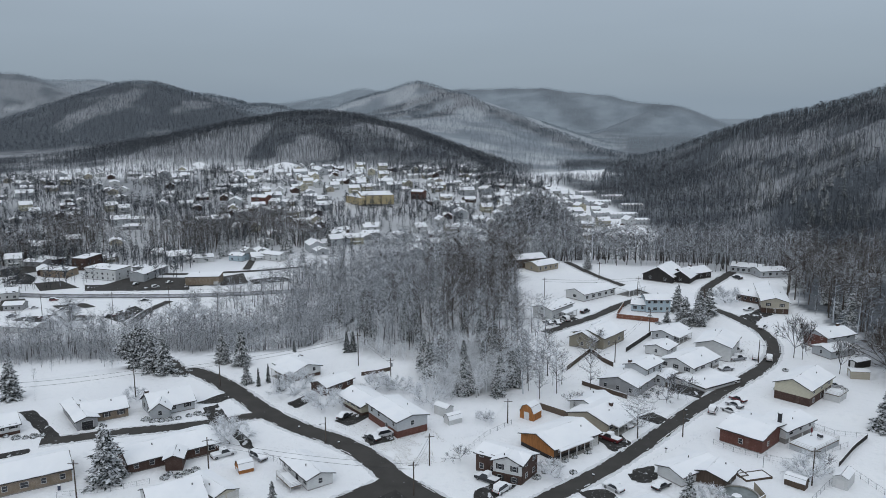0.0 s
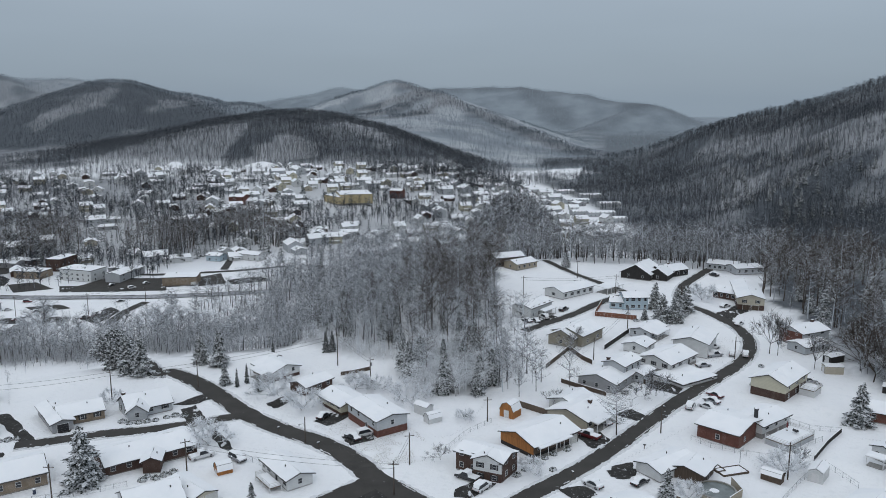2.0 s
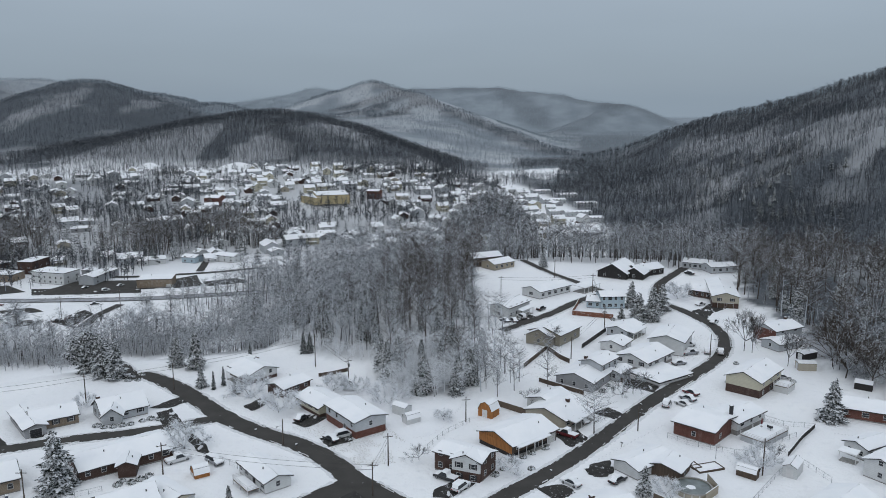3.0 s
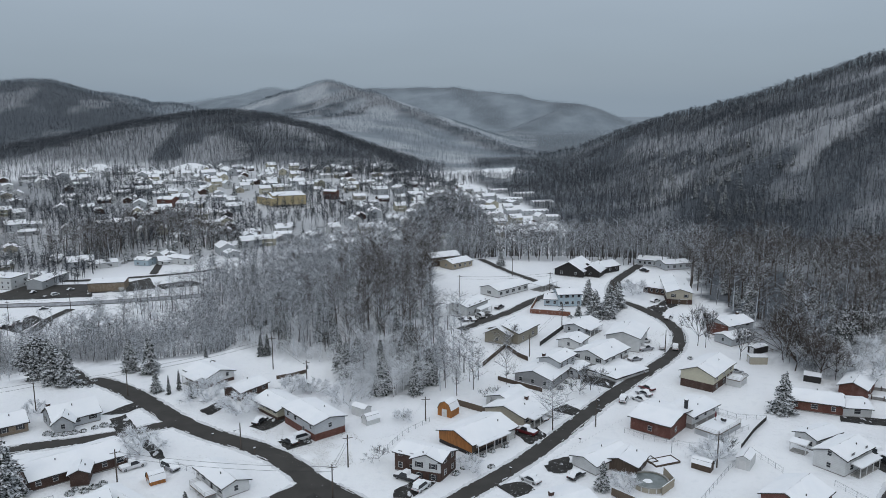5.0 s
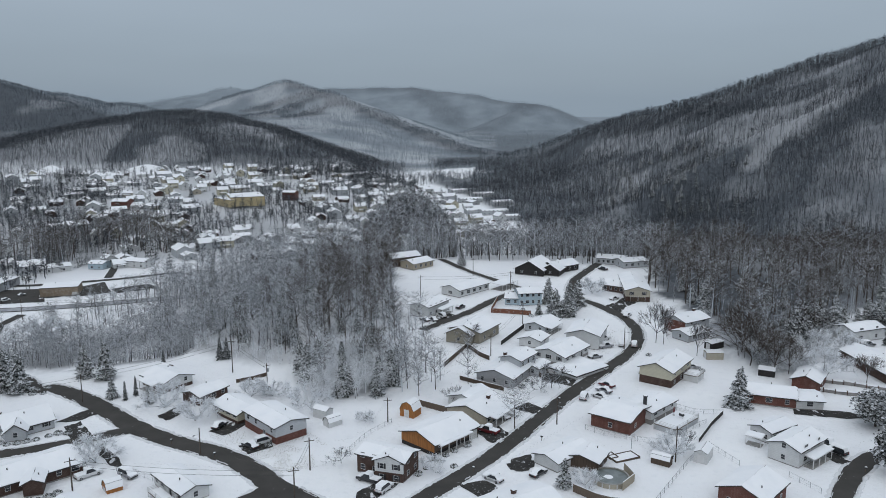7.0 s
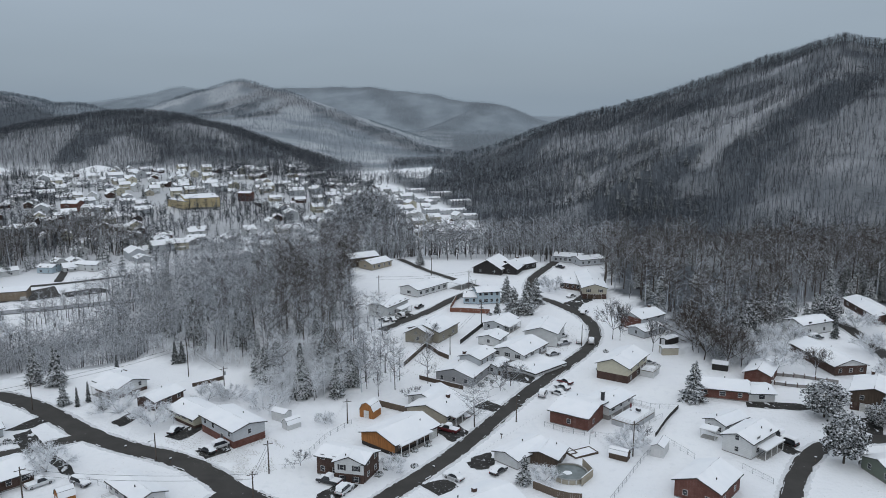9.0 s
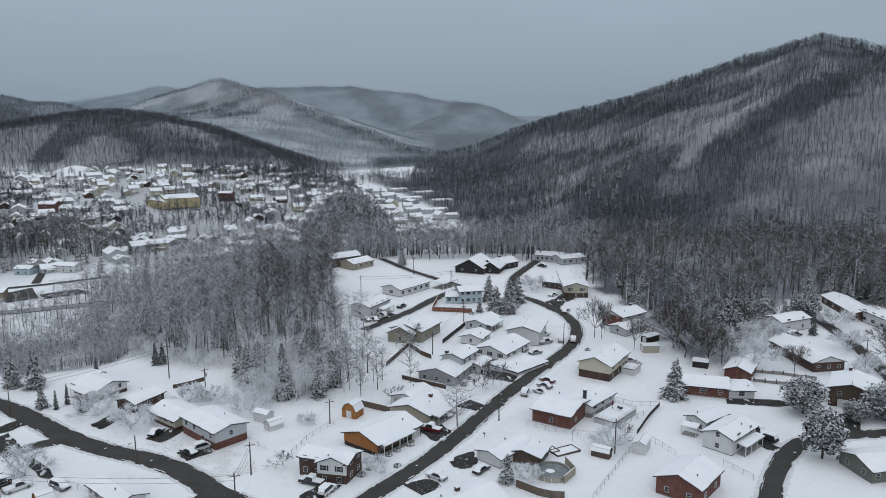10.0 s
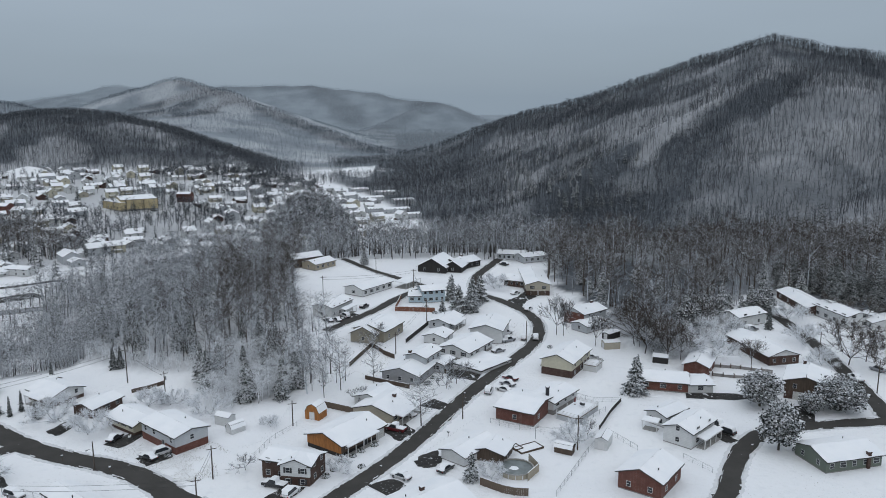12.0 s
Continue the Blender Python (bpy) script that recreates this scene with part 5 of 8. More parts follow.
def trail(line):
    """Footprints in deep snow: small trodden hollows with raised rims, left and right in turn."""
    pts = resample(curved(line), 0.75)
    v, f = [], []
    for i in range(len(pts) - 1):
        d = pts[i + 1] - pts[i]
        d = d / np.hypot(*d)
        n = np.array([-d[1], d[0]])
        c = pts[i] + n * (0.16 if i % 2 else -0.16)
        z, k = ground_at(*c), len(v)
        for j in range(8):
            t = 2 * math.pi * j / 8
            p = c + d * 0.2 * math.cos(t) + n * 0.12 * math.sin(t)
            v.append((p[0], p[1], z + 0.09))
        v.append((c[0], c[1], z + 0.025))
        for j in range(8):
            f.append((k + j, k + (j + 1) % 8, k + 8))
    ob = new("footprints", Shape().add(v, f).mesh("footprints", "bank"))
    return tagged(ob, "line of footprints across a snowy lawn", "footprints", kind="stuff")


def snow_banks():
    """Ploughed snow along the street edges, left open where streets and driveways meet."""
    for which, (pts, nrm, wide, banks) in enumerate(STREETS):
        if not banks:
            continue
        rng = np.random.default_rng(which + 500)
        fine = resample(np.concatenate([pts, nrm], 1), 0.6)
        for k in (-1, 1):
            c = fine[:, :2] + fine[:, 2:] * k * (wide / 2 + 0.35)
            clear = np.ones(len(c), bool)
            for other, (q, _, w, _) in enumerate(STREETS):
                if other != which:
                    clear &= np.hypot(c[:, None, 0] - q[None, :, 0], c[:, None, 1] - q[None, :, 1]).min(1) > w / 2 + 1.3
            for ring in APRONS:
                clear &= ~inside(c[:, 0], c[:, 1], ring)
            zc = height(c[:, 0], c[:, 1])
            gap = (fractal(fine[:, 0] / 5, fine[:, 1] / 5, 7 + k, 2) > -0.85)
            tall = (0.1 + 0.32 * rng.random(len(c)) ** 2) * (clear & gap)
            broad = 0.35 + 0.55 * rng.random(len(c))
            ring = []
            for t, hh in ((-1, 0.0), (-0.5, 0.8), (0.1, 1.0), (0.6, 0.6), (1, 0.0)):
                ring.append(np.concatenate([c + fine[:, 2:] * (t * broad + rng.normal(0, 0.06, len(c)))[:, None], (zc + hh * tall - (0.1 if hh == 0 else 0.02))[:, None]], 1))
            v = np.stack(ring, 1)
            f = [(i * 5 + j, (i + 1) * 5 + j, (i + 1) * 5 + j + 1, i * 5 + j + 1) for i in range(len(c) - 1) for j in range(4) if clear[i] and clear[i + 1]]
            bank = new("snow_bank", Shape().add([tuple(q) for q in v.reshape(-1, 3)], [tuple(reversed(q)) for q in f]).mesh("snow_bank", "bank"))
            tagged(bank, "low ridge of ploughed snow along the street edge", "snow bank", kind="stuff")
            # broken line of slush that the plough left inside the edge
            c = fine[:, :2] + fine[:, 2:] * k * (wide / 2 - 0.32 + 0.12 * fractal(fine[:, 0] / 9, fine[:, 1] / 9, 19, 2))[:, None]
            left = clear & (fractal(fine[:, 0] / 4, fine[:, 1] / 4, 29 + k, 3) > 0.3)
            half = (0.06 + 0.12 * rng.random(len(c)))[:, None]
            zc = height(c[:, 0], c[:, 1]) + 0.05
            ring = [np.concatenate([c + fine[:, 2:] * half * t, (zc + h)[:, None]], 1) for t, h in ((-1, 0.0), (0, 0.16 * rng.random(len(c)) + 0.14), (1, 0.0))]
            v = np.stack(ring, 1)
            f = [(i * 3 + j, (i + 1) * 3 + j, (i + 1) * 3 + j + 1, i * 3 + j + 1) for i in range(len(c) - 1) for j in range(2) if left[i] and left[i + 1]]
            if f:
                line = new("slush_line", Shape().add([tuple(q) for q in v.reshape(-1, 3)], [tuple(reversed(q)) for q in f]).mesh("slush_line", "bank"))
                tagged(line, "broken line of slush along the street edge", "slush", kind="stuff")


def apron(ring, label="bare wet asphalt driveway with patches of slush", name="driveway"):
    """A flat patch of asphalt with the given plan corners."""
    APRONS.append(list(ring))
    c = np.mean(ring, axis=0)
    pts = resample(list(ring) + [ring[0]], 1.5)[:-1]
    rng = np.random.default_rng(int(abs(c[0] * 10)))
    pts = pts + rng.uniform(-0.25, 0.25, pts.shape)
    v = [(x, y, ground_at(x, y) + 0.075) for x, y in pts] + [(c[0], c[1], ground_at(*c) + 0.075)]
    n = len(pts)
    sx = sum(a[0] * b[1] - b[0] * a[1] for a, b in zip(pts, np.roll(pts, -1, 0)))
    f = [(i, (i + 1) % n, n) if sx > 0 else ((i + 1) % n, i, n) for i in range(n)]
    return tagged(new(name, Shape().add(v, f).mesh(name, "drive" if name == "driveway" or len(APRONS) % 2 else "asphalt")), label, name, kind="structure")

# ---- further kinds of things ----
CAR_MODELS = {}


def park(x, y, turn, kind, colour):
    if (kind, colour) not in CAR_MODELS:
        word = {"saloon": "car", "suv": "suv", "pickup": "pickup truck"}[kind]
        CAR_MODELS[kind, colour] = car_model(kind, "car_" + colour, f"{colour} {word} parked under a layer of fresh snow")
        CAR_MODELS[kind, colour].matrix_world = pose(x, y, ground_at(x, y) + 0.08, 0, 0, turn)
        return CAR_MODELS[kind, colour]
    return copy_thing(CAR_MODELS[kind, colour], pose(x, y, ground_at(x, y) + 0.08, 0, 0, turn))


LAWN_BARE = [yard_tree(140 + k, 8, 0.16 + 0.02 * k, 1.3, 0.85, 11) for k in range(5)]
TALL_BARE = [bare_tree(180 + k, 46, 13, 0.40, 0.2, 0.85, 0.75) for k in range(4)]
FROSTED_LAWN = [yard_tree(160 + k, 11, 0.05, 0.8, 1.0, 28) for k in range(5)]
NEAR_BARE = [bare_tree(k, 26, 6, 0.42, 0.22, 1.0) for k in range(8)]
WOOD_BARE = [bare_tree(20 + k, 13, 3, 0.30, 0.38, 1.05, 1.3) for k in range(8)]
HILL_BARE = [bare_tree(40 + k, 11, 0, 0.32, 0.36, 1.3, 1.25) for k in range(8)]
TOWN_BARE = [bare_tree(170 + k, 20, 0, 0.36, 0.28, 1.0, 2.3) for k in range(8)]
FAR_BARE = [bare_tree(60 + k, 6, 0, 0.5, 0.25, 1.7, 3.4) for k in range(6)]
MIXED_BARE = [bare_tree(120 + k, 18 + k, 5, 0.28 + 0.03 * (k % 4), 0.16 + 0.06 * (k % 5), 1.0, 0.95) for k in range(8)]
FINE_SPRUCE = [layered_spruce(110 + k) for k in range(4)]
SPRUCE = [conifer_tree(80 + k, 19, 11) for k in range(5)]
PINE = [round_pine(100 + k) for k in range(3)]
MID_SPRUCE = [conifer_tree(95 + k, 11, 7, 0.24) for k in range(4)]
FAR_SPRUCE = [conifer_tree(90 + k, 6, 5, 0.24) for k in range(3)]


def pine(x, y, tall, wide, pick):
    return single_tree(PINE, pick, x, y, tall, wide, "pine_needles", "pole", "broad round-crowned evergreen laden with snow", "tree", "pine_tree")


def evergreen(x, y, tall, wide, pick, dark=False):
    mat = "dark_needles" if dark else "needles"
    label = "dark narrow evergreen with little snow on it" if dark else "snow-laden evergreen tree with drooping boughs"
    return single_tree(FINE_SPRUCE, pick, x, y, tall, wide, mat, "pole", label, "tree", "evergreen_tree")


def leafless(x, y, tall, wide, pick):
    return single_tree(FROSTED_LAWN if wide > 1.35 else TALL_BARE if tall > 9.5 and x < 100 else LAWN_BARE, pick, x, y, tall, min(wide, 1.5), "wood_white" if wide > 1.35 else "wood_brown" if x > 120 else "wood_bare", "wood_brown", "bare deciduous tree with frosted twigs in a snowy yard" if wide > 1.35 else "bare brown deciduous tree standing in a snowy yard", "tree", "bare_tree")


def low_wall(line):
    """A low garden wall with a rounded cap of snow."""
    pts = resample(line, 3.0)
    ob = empty("garden_wall", pts[0][0], pts[0][1], ground_at(*pts[0]), "long low block wall capped with thick snow", "wall")
    o = ob.matrix_world.translation
    for (ax, ay), (bx, by) in zip(pts, pts[1:]):
        n = math.hypot(bx - ax, by - ay)
        m = pose(ax - o[0], ay - o[1], ground_at(ax, ay) - o[2], 0, 0, math.degrees(math.atan2(by - ay, bx - ax)))
        part("wall_panel", Shape().box(0.01, -0.25, -0.4, n - 0.01, 0.25, 0.95, m), "block", ob)
        part("snow_cap", Shape().prism([(-0.33, 0.954), (0.33, 0.954), (0.27, 1.16), (0, 1.24), (-0.27, 1.16)], 0.0, n, m @ pose(0, 0, 0, 0, 0, 90)), "roof_snow", ob)
        part("pier", Shape().box(-0.24, -0.34, -0.4, 0.0, 0.34, 1.25, m), "brown", ob)
    return ob


def shrub(x, y):
    """A low round bush with clumps of snow on its leaves."""
    rng = np.random.default_rng(int(abs(x * 31 + y * 17)))
    v, f = [], []
    size = 0.7 + 0.5 * rng.random()
    for _ in range(150):
        d = rng.normal(size=3)
        d[2] = abs(d[2])
        d /= np.linalg.norm(d)
        c = d * np.array([size, size, size * 0.8]) * (0.75 + 0.3 * rng.random())
        u = np.cross(d, rng.normal(size=3))
        u /= np.linalg.norm(u)
        s, k, w = np.cross(d, u), len(v), 0.09 + 0.09 * rng.random()
        v += [c + u * w, c + s * w, c - u * w, c - s * w, c + d * 0.09]
        f += [(k, k + 1, k + 4), (k + 1, k + 2, k + 4), (k + 2, k + 3, k + 4), (k + 3, k, k + 4)]
    ob = merged("shrub", np.array(v), np.array(f), "shrub")
    ob.matrix_world = pose(x, y, ground_at(x, y))
    return tagged(ob, "low clipped shrub capped with snow", "shrub", "shrubs in front gardens")


def grass_tufts(ring, step, seed):
    """Rough grass that stands out of the snow."""
    rng = np.random.default_rng(seed)
    x, y = strewn(ring, step, seed)
    ok = fractal(x / 6, y / 6, 17, 3) > -0.05
    x, y = x[ok], y[ok]
    z, v, f = height(x, y), [], []
    for i in range(len(x)):
        for _ in range(3):
            t, k = rng.random() * 2 * math.pi, len(v)
            h, r = 0.06 + 0.16 * rng.random(), 0.1 + 0.2 * rng.random()
            p = np.array([x[i] + rng.normal(0, 0.15), y[i] + rng.normal(0, 0.15), z[i]])
            u = np.array([-math.sin(t), math.cos(t), 0]) * 0.035
            v += [p - u, p + u, p + (r * math.cos(t), r * math.sin(t), h)]
            f.append((k, k + 1, k + 2))
    return tagged(merged("rough_grass", np.array(v), np.array(f), "dry_grass"), "tufts of dead grass standing out of snow", "grass", kind="stuff")


def garden_bed(x, y, turn, long, wide):
    ob = empty("garden_bed", x, y, ground_at(x, y), "raised garden bed of dark boards filled with snow", "garden bed", "", turn)
    a, b = long / 2, wide / 2
    for x0, y0, x1, y1 in ((-a, -b, a, -b + 0.15), (-a, b - 0.15, a, b), (-a, -b + 0.16, -a + 0.15, b - 0.16), (a - 0.15, -b + 0.16, a, b - 0.16)):
        part("board", Shape().box(x0, y0, -0.2, x1, y1, 0.4), "brownwood", ob)
    part("snow_fill", Shape().box(-a + 0.16, -b + 0.16, -0.1, a - 0.16, b - 0.16, 0.25), "roof_snow", ob)


def mailbox(x, y, turn):
    ob = empty("mailbox", x, y, ground_at(x, y), "dark roadside mailbox on a post capped with snow", "mailbox", "mailboxes", turn)
    part("post", Shape().box(-0.05, -0.05, -0.2, 0.05, 0.05, 1.0), "fence", ob)
    box = part("box", Shape().prism([(-0.13, 1.0), (0.13, 1.0), (0.13, 1.16), (0.07, 1.27), (-0.07, 1.27), (-0.13, 1.16)], -0.28, 0.28), "shutter", ob)
    part("snow_cap", Shape().box(-0.11, -0.26, 1.273, 0.11, 0.26, 1.4), "roof_snow", box)


def basketball_hoop(x, y, turn):
    ob = empty("basketball_hoop", x, y, ground_at(x, y), "grey basketball hoop with white backboard in a snowy yard", "basketball hoop", "", turn)
    part("pole", Shape().tube((0, 0, -0.2), (0, 0, 3.1), 0.07, 0.06, 8), "metal", ob)
    board = part("backboard", Shape().box(-0.6, -0.42, 2.9, 0.6, -0.38, 3.75), "trim", ob)
    ring = Shape()
    for i in range(12):
        a, b = 2 * math.pi * i / 12, 2 * math.pi * (i + 1) / 12
        ring.tube((0.23 * math.cos(a), -0.66 + 0.23 * math.sin(a), 3.05), (0.23 * math.cos(b), -0.66 + 0.23 * math.sin(b), 3.05), 0.02, 0.02, 4)
    part("rim", ring, "redfence", board)
    part("bracket", Shape().box(-0.06, -0.38, 2.95, 0.06, 0.0, 3.05), "metal", ob)


def wheeled_bin(x, y, turn, mat="car_blue", label="dark blue wheeled bin with snow on its lid"):
    ob = empty("wheeled_bin", x, y, ground_at(x, y), label, "bin", "", turn)
    part("body", Shape().add([(-0.24, -0.26, 0.05), (0.24, -0.26, 0.05), (0.24, 0.26, 0.05), (-0.24, 0.26, 0.05), (-0.3, -0.34, 1.0), (0.3, -0.34, 1.0), (0.3, 0.34, 1.0), (-0.3, 0.34, 1.0)],
                             [(3, 2, 1, 0), (4, 5, 6, 7), (0, 1, 5, 4), (1, 2, 6, 5), (2, 3, 7, 6), (3, 0, 4, 7)]), mat, ob)
    lid = part("lid", Shape().prism([(-0.37, 1.004), (0.37, 1.004), (0.33, 1.1), (-0.33, 1.06)], -0.33, 0.33, pose(0, 0, 0, 0, 0, 90)), mat, ob)
    part("snow_cap", Shape().prism([(-0.33, 1.1), (0.33, 1.104), (0.25, 1.25), (-0.25, 1.22)], -0.3, 0.3, pose(0, 0, 0, 0, 0, 90)), "roof_snow", lid)
    for k in (-1, 1):
        part("wheel", Shape().tube((k * 0.26, 0.3, 0.1), (k * 0.32, 0.3, 0.1), 0.1, 0.1, 10), "tyre", ob)


def patio_umbrella(x, y, z):
    """A furled umbrella on its foot."""
    ob = empty("patio_umbrella", x, y, z, "furled dark red patio umbrella standing on a snowy deck", "umbrella")
    part("pole", Shape().tube((0, 0, 0.0), (0, 0, 2.4), 0.035, 0.03, 8), "metal", ob)
    part("canopy", Shape().tube((0, 0, 0.75), (0, 0, 1.2), 0.17, 0.24, 9).tube((0, 0, 1.2), (0, 0, 2.3), 0.24, 0.06, 9), "car_red", ob)
    part("foot", Shape().tube((0, 0, 0.0), (0, 0, 0.1), 0.3, 0.26, 12), "concrete", ob)


def patio_grill(x, y, z, turn):
    ob = empty("barbecue_grill", x, y, z, "grey covered barbecue grill capped with snow on a deck", "grill", "", turn)
    body = part("body", Shape().prism([(-0.35, 0.5), (0.35, 0.5), (0.38, 0.85), (0.2, 1.1), (-0.2, 1.1), (-0.38, 0.85)], -0.6, 0.6), "shutter", ob)
    part("snow_cap", Shape().prism([(-0.24, 1.104), (0.24, 1.104), (0.12, 1.25), (-0.12, 1.25)], -0.55, 0.55), "roof_snow", body)
    for px in (-0.28, 0.28):
        for py in (-0.5, 0.5):
            part("leg", Shape().tube((px, py, 0.0), (px, py, 0.5), 0.03, 0.03, 6), "metal", ob)


def round_pool(x, y, r):
    ob = empty("round_pool", x, y, ground_at(x, y), "round above-ground pool with frozen surface and wooden rim", "pool")
    wall, rim, k = Shape(), Shape(), 28
    for s, r0, r1, z0, z1 in ((wall, r - 0.06, r, -0.2, 1.05), (rim, r - 0.2, r + 0.18, 1.053, 1.15)):
        p = [(q * math.cos(2 * math.pi * i / k), q * math.sin(2 * math.pi * i / k), z) for i in range(k) for q, z in ((r0, z0), (r1, z0), (r1, z1), (r0, z1))]
        s.add(p, [(4 * i + j, 4 * ((i + 1) % k) + j, 4 * ((i + 1) % k) + (j + 1) % 4, 4 * i + (j + 1) % 4) for i in range(k) for j in range(4)])
    part("pool_wall", wall, "beige", ob)
    part("rim", rim, "concrete", ob)
    for i in range(16):
        t = 2 * math.pi * i / 16
        m = pose(r * math.cos(t), r * math.sin(t), 0, 0, 0, math.degrees(t))
        part("rib", Shape().box(0.004, -0.09, -0.2, 0.12, 0.09, 1.04, m), "trim", ob)
    disc = [((r - 0.07) * math.cos(2 * math.pi * i / k), (r - 0.07) * math.sin(2 * math.pi * i / k), 0.85) for i in range(k)]
    part("ice", Shape().add(disc, [tuple(range(k))]), "water", ob)
    drift = [(r * 0.25 * (1 + 0.3 * math.sin(3 * i)) * math.cos(i * 0.6) - 0.4, r * 0.25 * math.sin(i * 0.6), 0.88) for i in range(10)]
    part("snow_drift", Shape().add(drift + [(-0.4, 0, 1.0)], [(i, (i + 1) % 10, 10) for i in range(10)]), "roof_snow", ob)



# ---- streets and driveways ----
street("road", [(15.7, 142.8), (25.4, 151.5), (33.8, 158.9), (43.7, 169.3), (55.3, 182.9), (68.6, 198.3), (82.9, 212.9), (95.3, 225.9), (103.6, 237.4), (109.6, 251.3), (111.2, 263.8), (110.0, 276.1), (107.6, 286.9), (104.8, 296.0), (105.0, 309.7), (114.2, 331.2), (130.0, 353.4), (139.6, 365.4)], 4.5, "dark wet asphalt street curving uphill between snowy lawns")
street("road", [(-127.8, 326.3), (-84.6, 232.9), (-74.4, 225.4), (-64.1, 215.8), (-54.9, 205.1), (-46.3, 194.0), (-37.3, 185.2), (-27.8, 178.1), (-20.2, 171.1), (-14.4, 163.7), (-9.5, 155.7), (-2.2, 147.3), (5.0, 140.2)], 5.8, "dark wet asphalt street between snow banks")
street("road", [(-9.5, 156.2), (-14.6, 151.4), (-20.9, 146.0), (-26.7, 140.0)], 5.8, "dark asphalt side street meeting a junction")
apron([(-17.5, 147.5), (-14.0, 152.0), (-12.2, 156.5), (-10.5, 160.0), (-6.0, 155.0), (-3.0, 149.5), (-4.0, 142.0)], "wide wet asphalt mouth of a street junction", "road")
street("lane", [(-95.4, 174.6), (-91.4, 176.0), (-80.2, 179.7), (-67.7, 183.4), (-57.5, 186.9), (-49.9, 190.6), (-44.9, 193.2)], 4.6, "narrow dark asphalt lane between snowy yards")
street("lane", [(35.6, 264.4), (46.2, 274.9), (56.1, 284.0), (69.0, 299.9), (79.4, 310.7), (87.3, 314.6)], 4.2, "narrow asphalt lane past parked cars")
street("lane", [(61.1, 386.2), (69.7, 356.6), (76.6, 340.1), (83.0, 325.3), (87.3, 314.6)], 3.6, "narrow asphalt lane across a snowy slope")
street("road", [(91.6, 120.7), (99.1, 127.8), (107.2, 136.5), (114.3, 143.2), (122.6, 148.9), (131.3, 150.7), (141.0, 149.3), (151.7, 147.9), (165.0, 145.4)], 4.4, "dark wet asphalt street bending between snow banks")
street("road", [(160.7, 138.9), (160.9, 146.6), (167.5, 159.5), (176.7, 178.2), (187.4, 202.9), (195.1, 224.1), (199.9, 242.1), (203.2, 254.4)], 4.6, "dark asphalt street climbing past brick houses")
street("highway", [(-288.3, 452.5), (-223.9, 443.5), (-158.3, 443.1), (-110.7, 449.4), (-62.4, 460.2)], 8, "slushy grey main road along the valley", banks=False)
street("road", [(-370.9, 588.4), (-315.5, 565.1), (-279.1, 541.6), (-236.8, 517.5), (-178.1, 501.1), (-135.8, 508.4), (-86.3, 525.8)], 5, "dark road along the foot of the wooded bank", banks=False)
street("tyre_track", [(-290.8, 456.6), (-225.8, 447.4), (-159.6, 447.0), (-111.7, 453.5), (-63.0, 464.7)], 0.9, "dark wheel track along the slushy main road", banks=False)
street("tyre_track", [(-285.8, 448.4), (-222.0, 439.6), (-157.0, 439.2), (-109.8, 445.3), (-61.8, 455.9)], 1.1, "dark wheel track along the slushy main road", banks=False)
street("lane", [(-131.6, 515.6), (-135.6, 555.3), (-140.8, 615.5)], 5, "narrow lane climbing into the town", banks=False)
street("lane", [(-157.8, 387.0), (-158.3, 411.8), (-154.4, 431.6)], 5, "slushy side lane of the valley road", banks=False)
street("lane", [(126.8, 682.5), (135.7, 778.4), (137.5, 882.6), (131.2, 1008.3), (121.8, 1087.9)], 7, "snowy valley road between low buildings", banks=False)
apron([(-110.4, 193.9), (-106.9, 195.0), (-90.8, 176.6), (-93.6, 174.8)], "bare wet asphalt driveway with patches of slush", "driveway")
apron([(-101.7, 168.9), (-96.4, 171.8), (-94.8, 169.4), (-100.1, 166.0)], "bare wet asphalt driveway with patches of slush", "driveway")
apron([(-93.6, 187.3), (-87.7, 181.2), (-85.6, 182.8), (-89.0, 187.2)], "bare wet asphalt driveway with patches of slush", "driveway")
apron([(-66.5, 200.0), (-58.1, 210.4), (-53.5, 206.1), (-54.8, 203.6), (-58.2, 203.4), (-61.2, 199.5)], "crisp wet asphalt loop round a snowy island", "driveway")
apron([(-60.2, 199.5), (-55.5, 190.5), (-52.0, 187.5), (-58.5, 186.2), (-63.5, 196.5)], "crisp wet asphalt loop round a snowy island", "driveway")
apron([(-52.1, 185.2), (-46.7, 177.5), (-42.9, 169.9), (-46.9, 172.9), (-51.2, 179.1)], "bare wet asphalt driveway with patches of slush", "driveway")
apron([(-42.0, 200.0), (-37.0, 206.4), (-34.9, 202.3), (-38.6, 196.3)])
apron([(-27.4, 188.0), (-18.1, 197.0), (-16.8, 192.7), (-23.6, 184.7)])
apron([(-19.6, 178.3), (-12.9, 179.5), (-11.3, 176.2), (-17.1, 173.1)], "bare wet asphalt driveway with patches of slush", "driveway")
apron([(6.6, 151.2), (11.5, 155.0), (15.6, 153.5), (9.8, 147.2), (6.2, 148.4)], "bare wet asphalt driveway with patches of slush", "driveway")
apron([(36.7, 176.9), (42.3, 181.2), (44.7, 173.7), (39.1, 169.0)], "bare wet asphalt driveway with patches of slush", "driveway")
apron([(49.2, 189.5), (54.4, 193.2), (57.8, 187.1), (54.3, 184.6)], "bare wet asphalt driveway with patches of slush", "driveway")
apron([(66.3, 216.8), (73.5, 208.6), (69.9, 202.4), (63.2, 208.7)], "bare wet asphalt driveway with patches of slush", "driveway")
apron([(39.8, 158.3), (46.8, 159.2), (45.2, 155.3), (40.3, 155.3)], "bare wet asphalt driveway with patches of slush", "driveway")
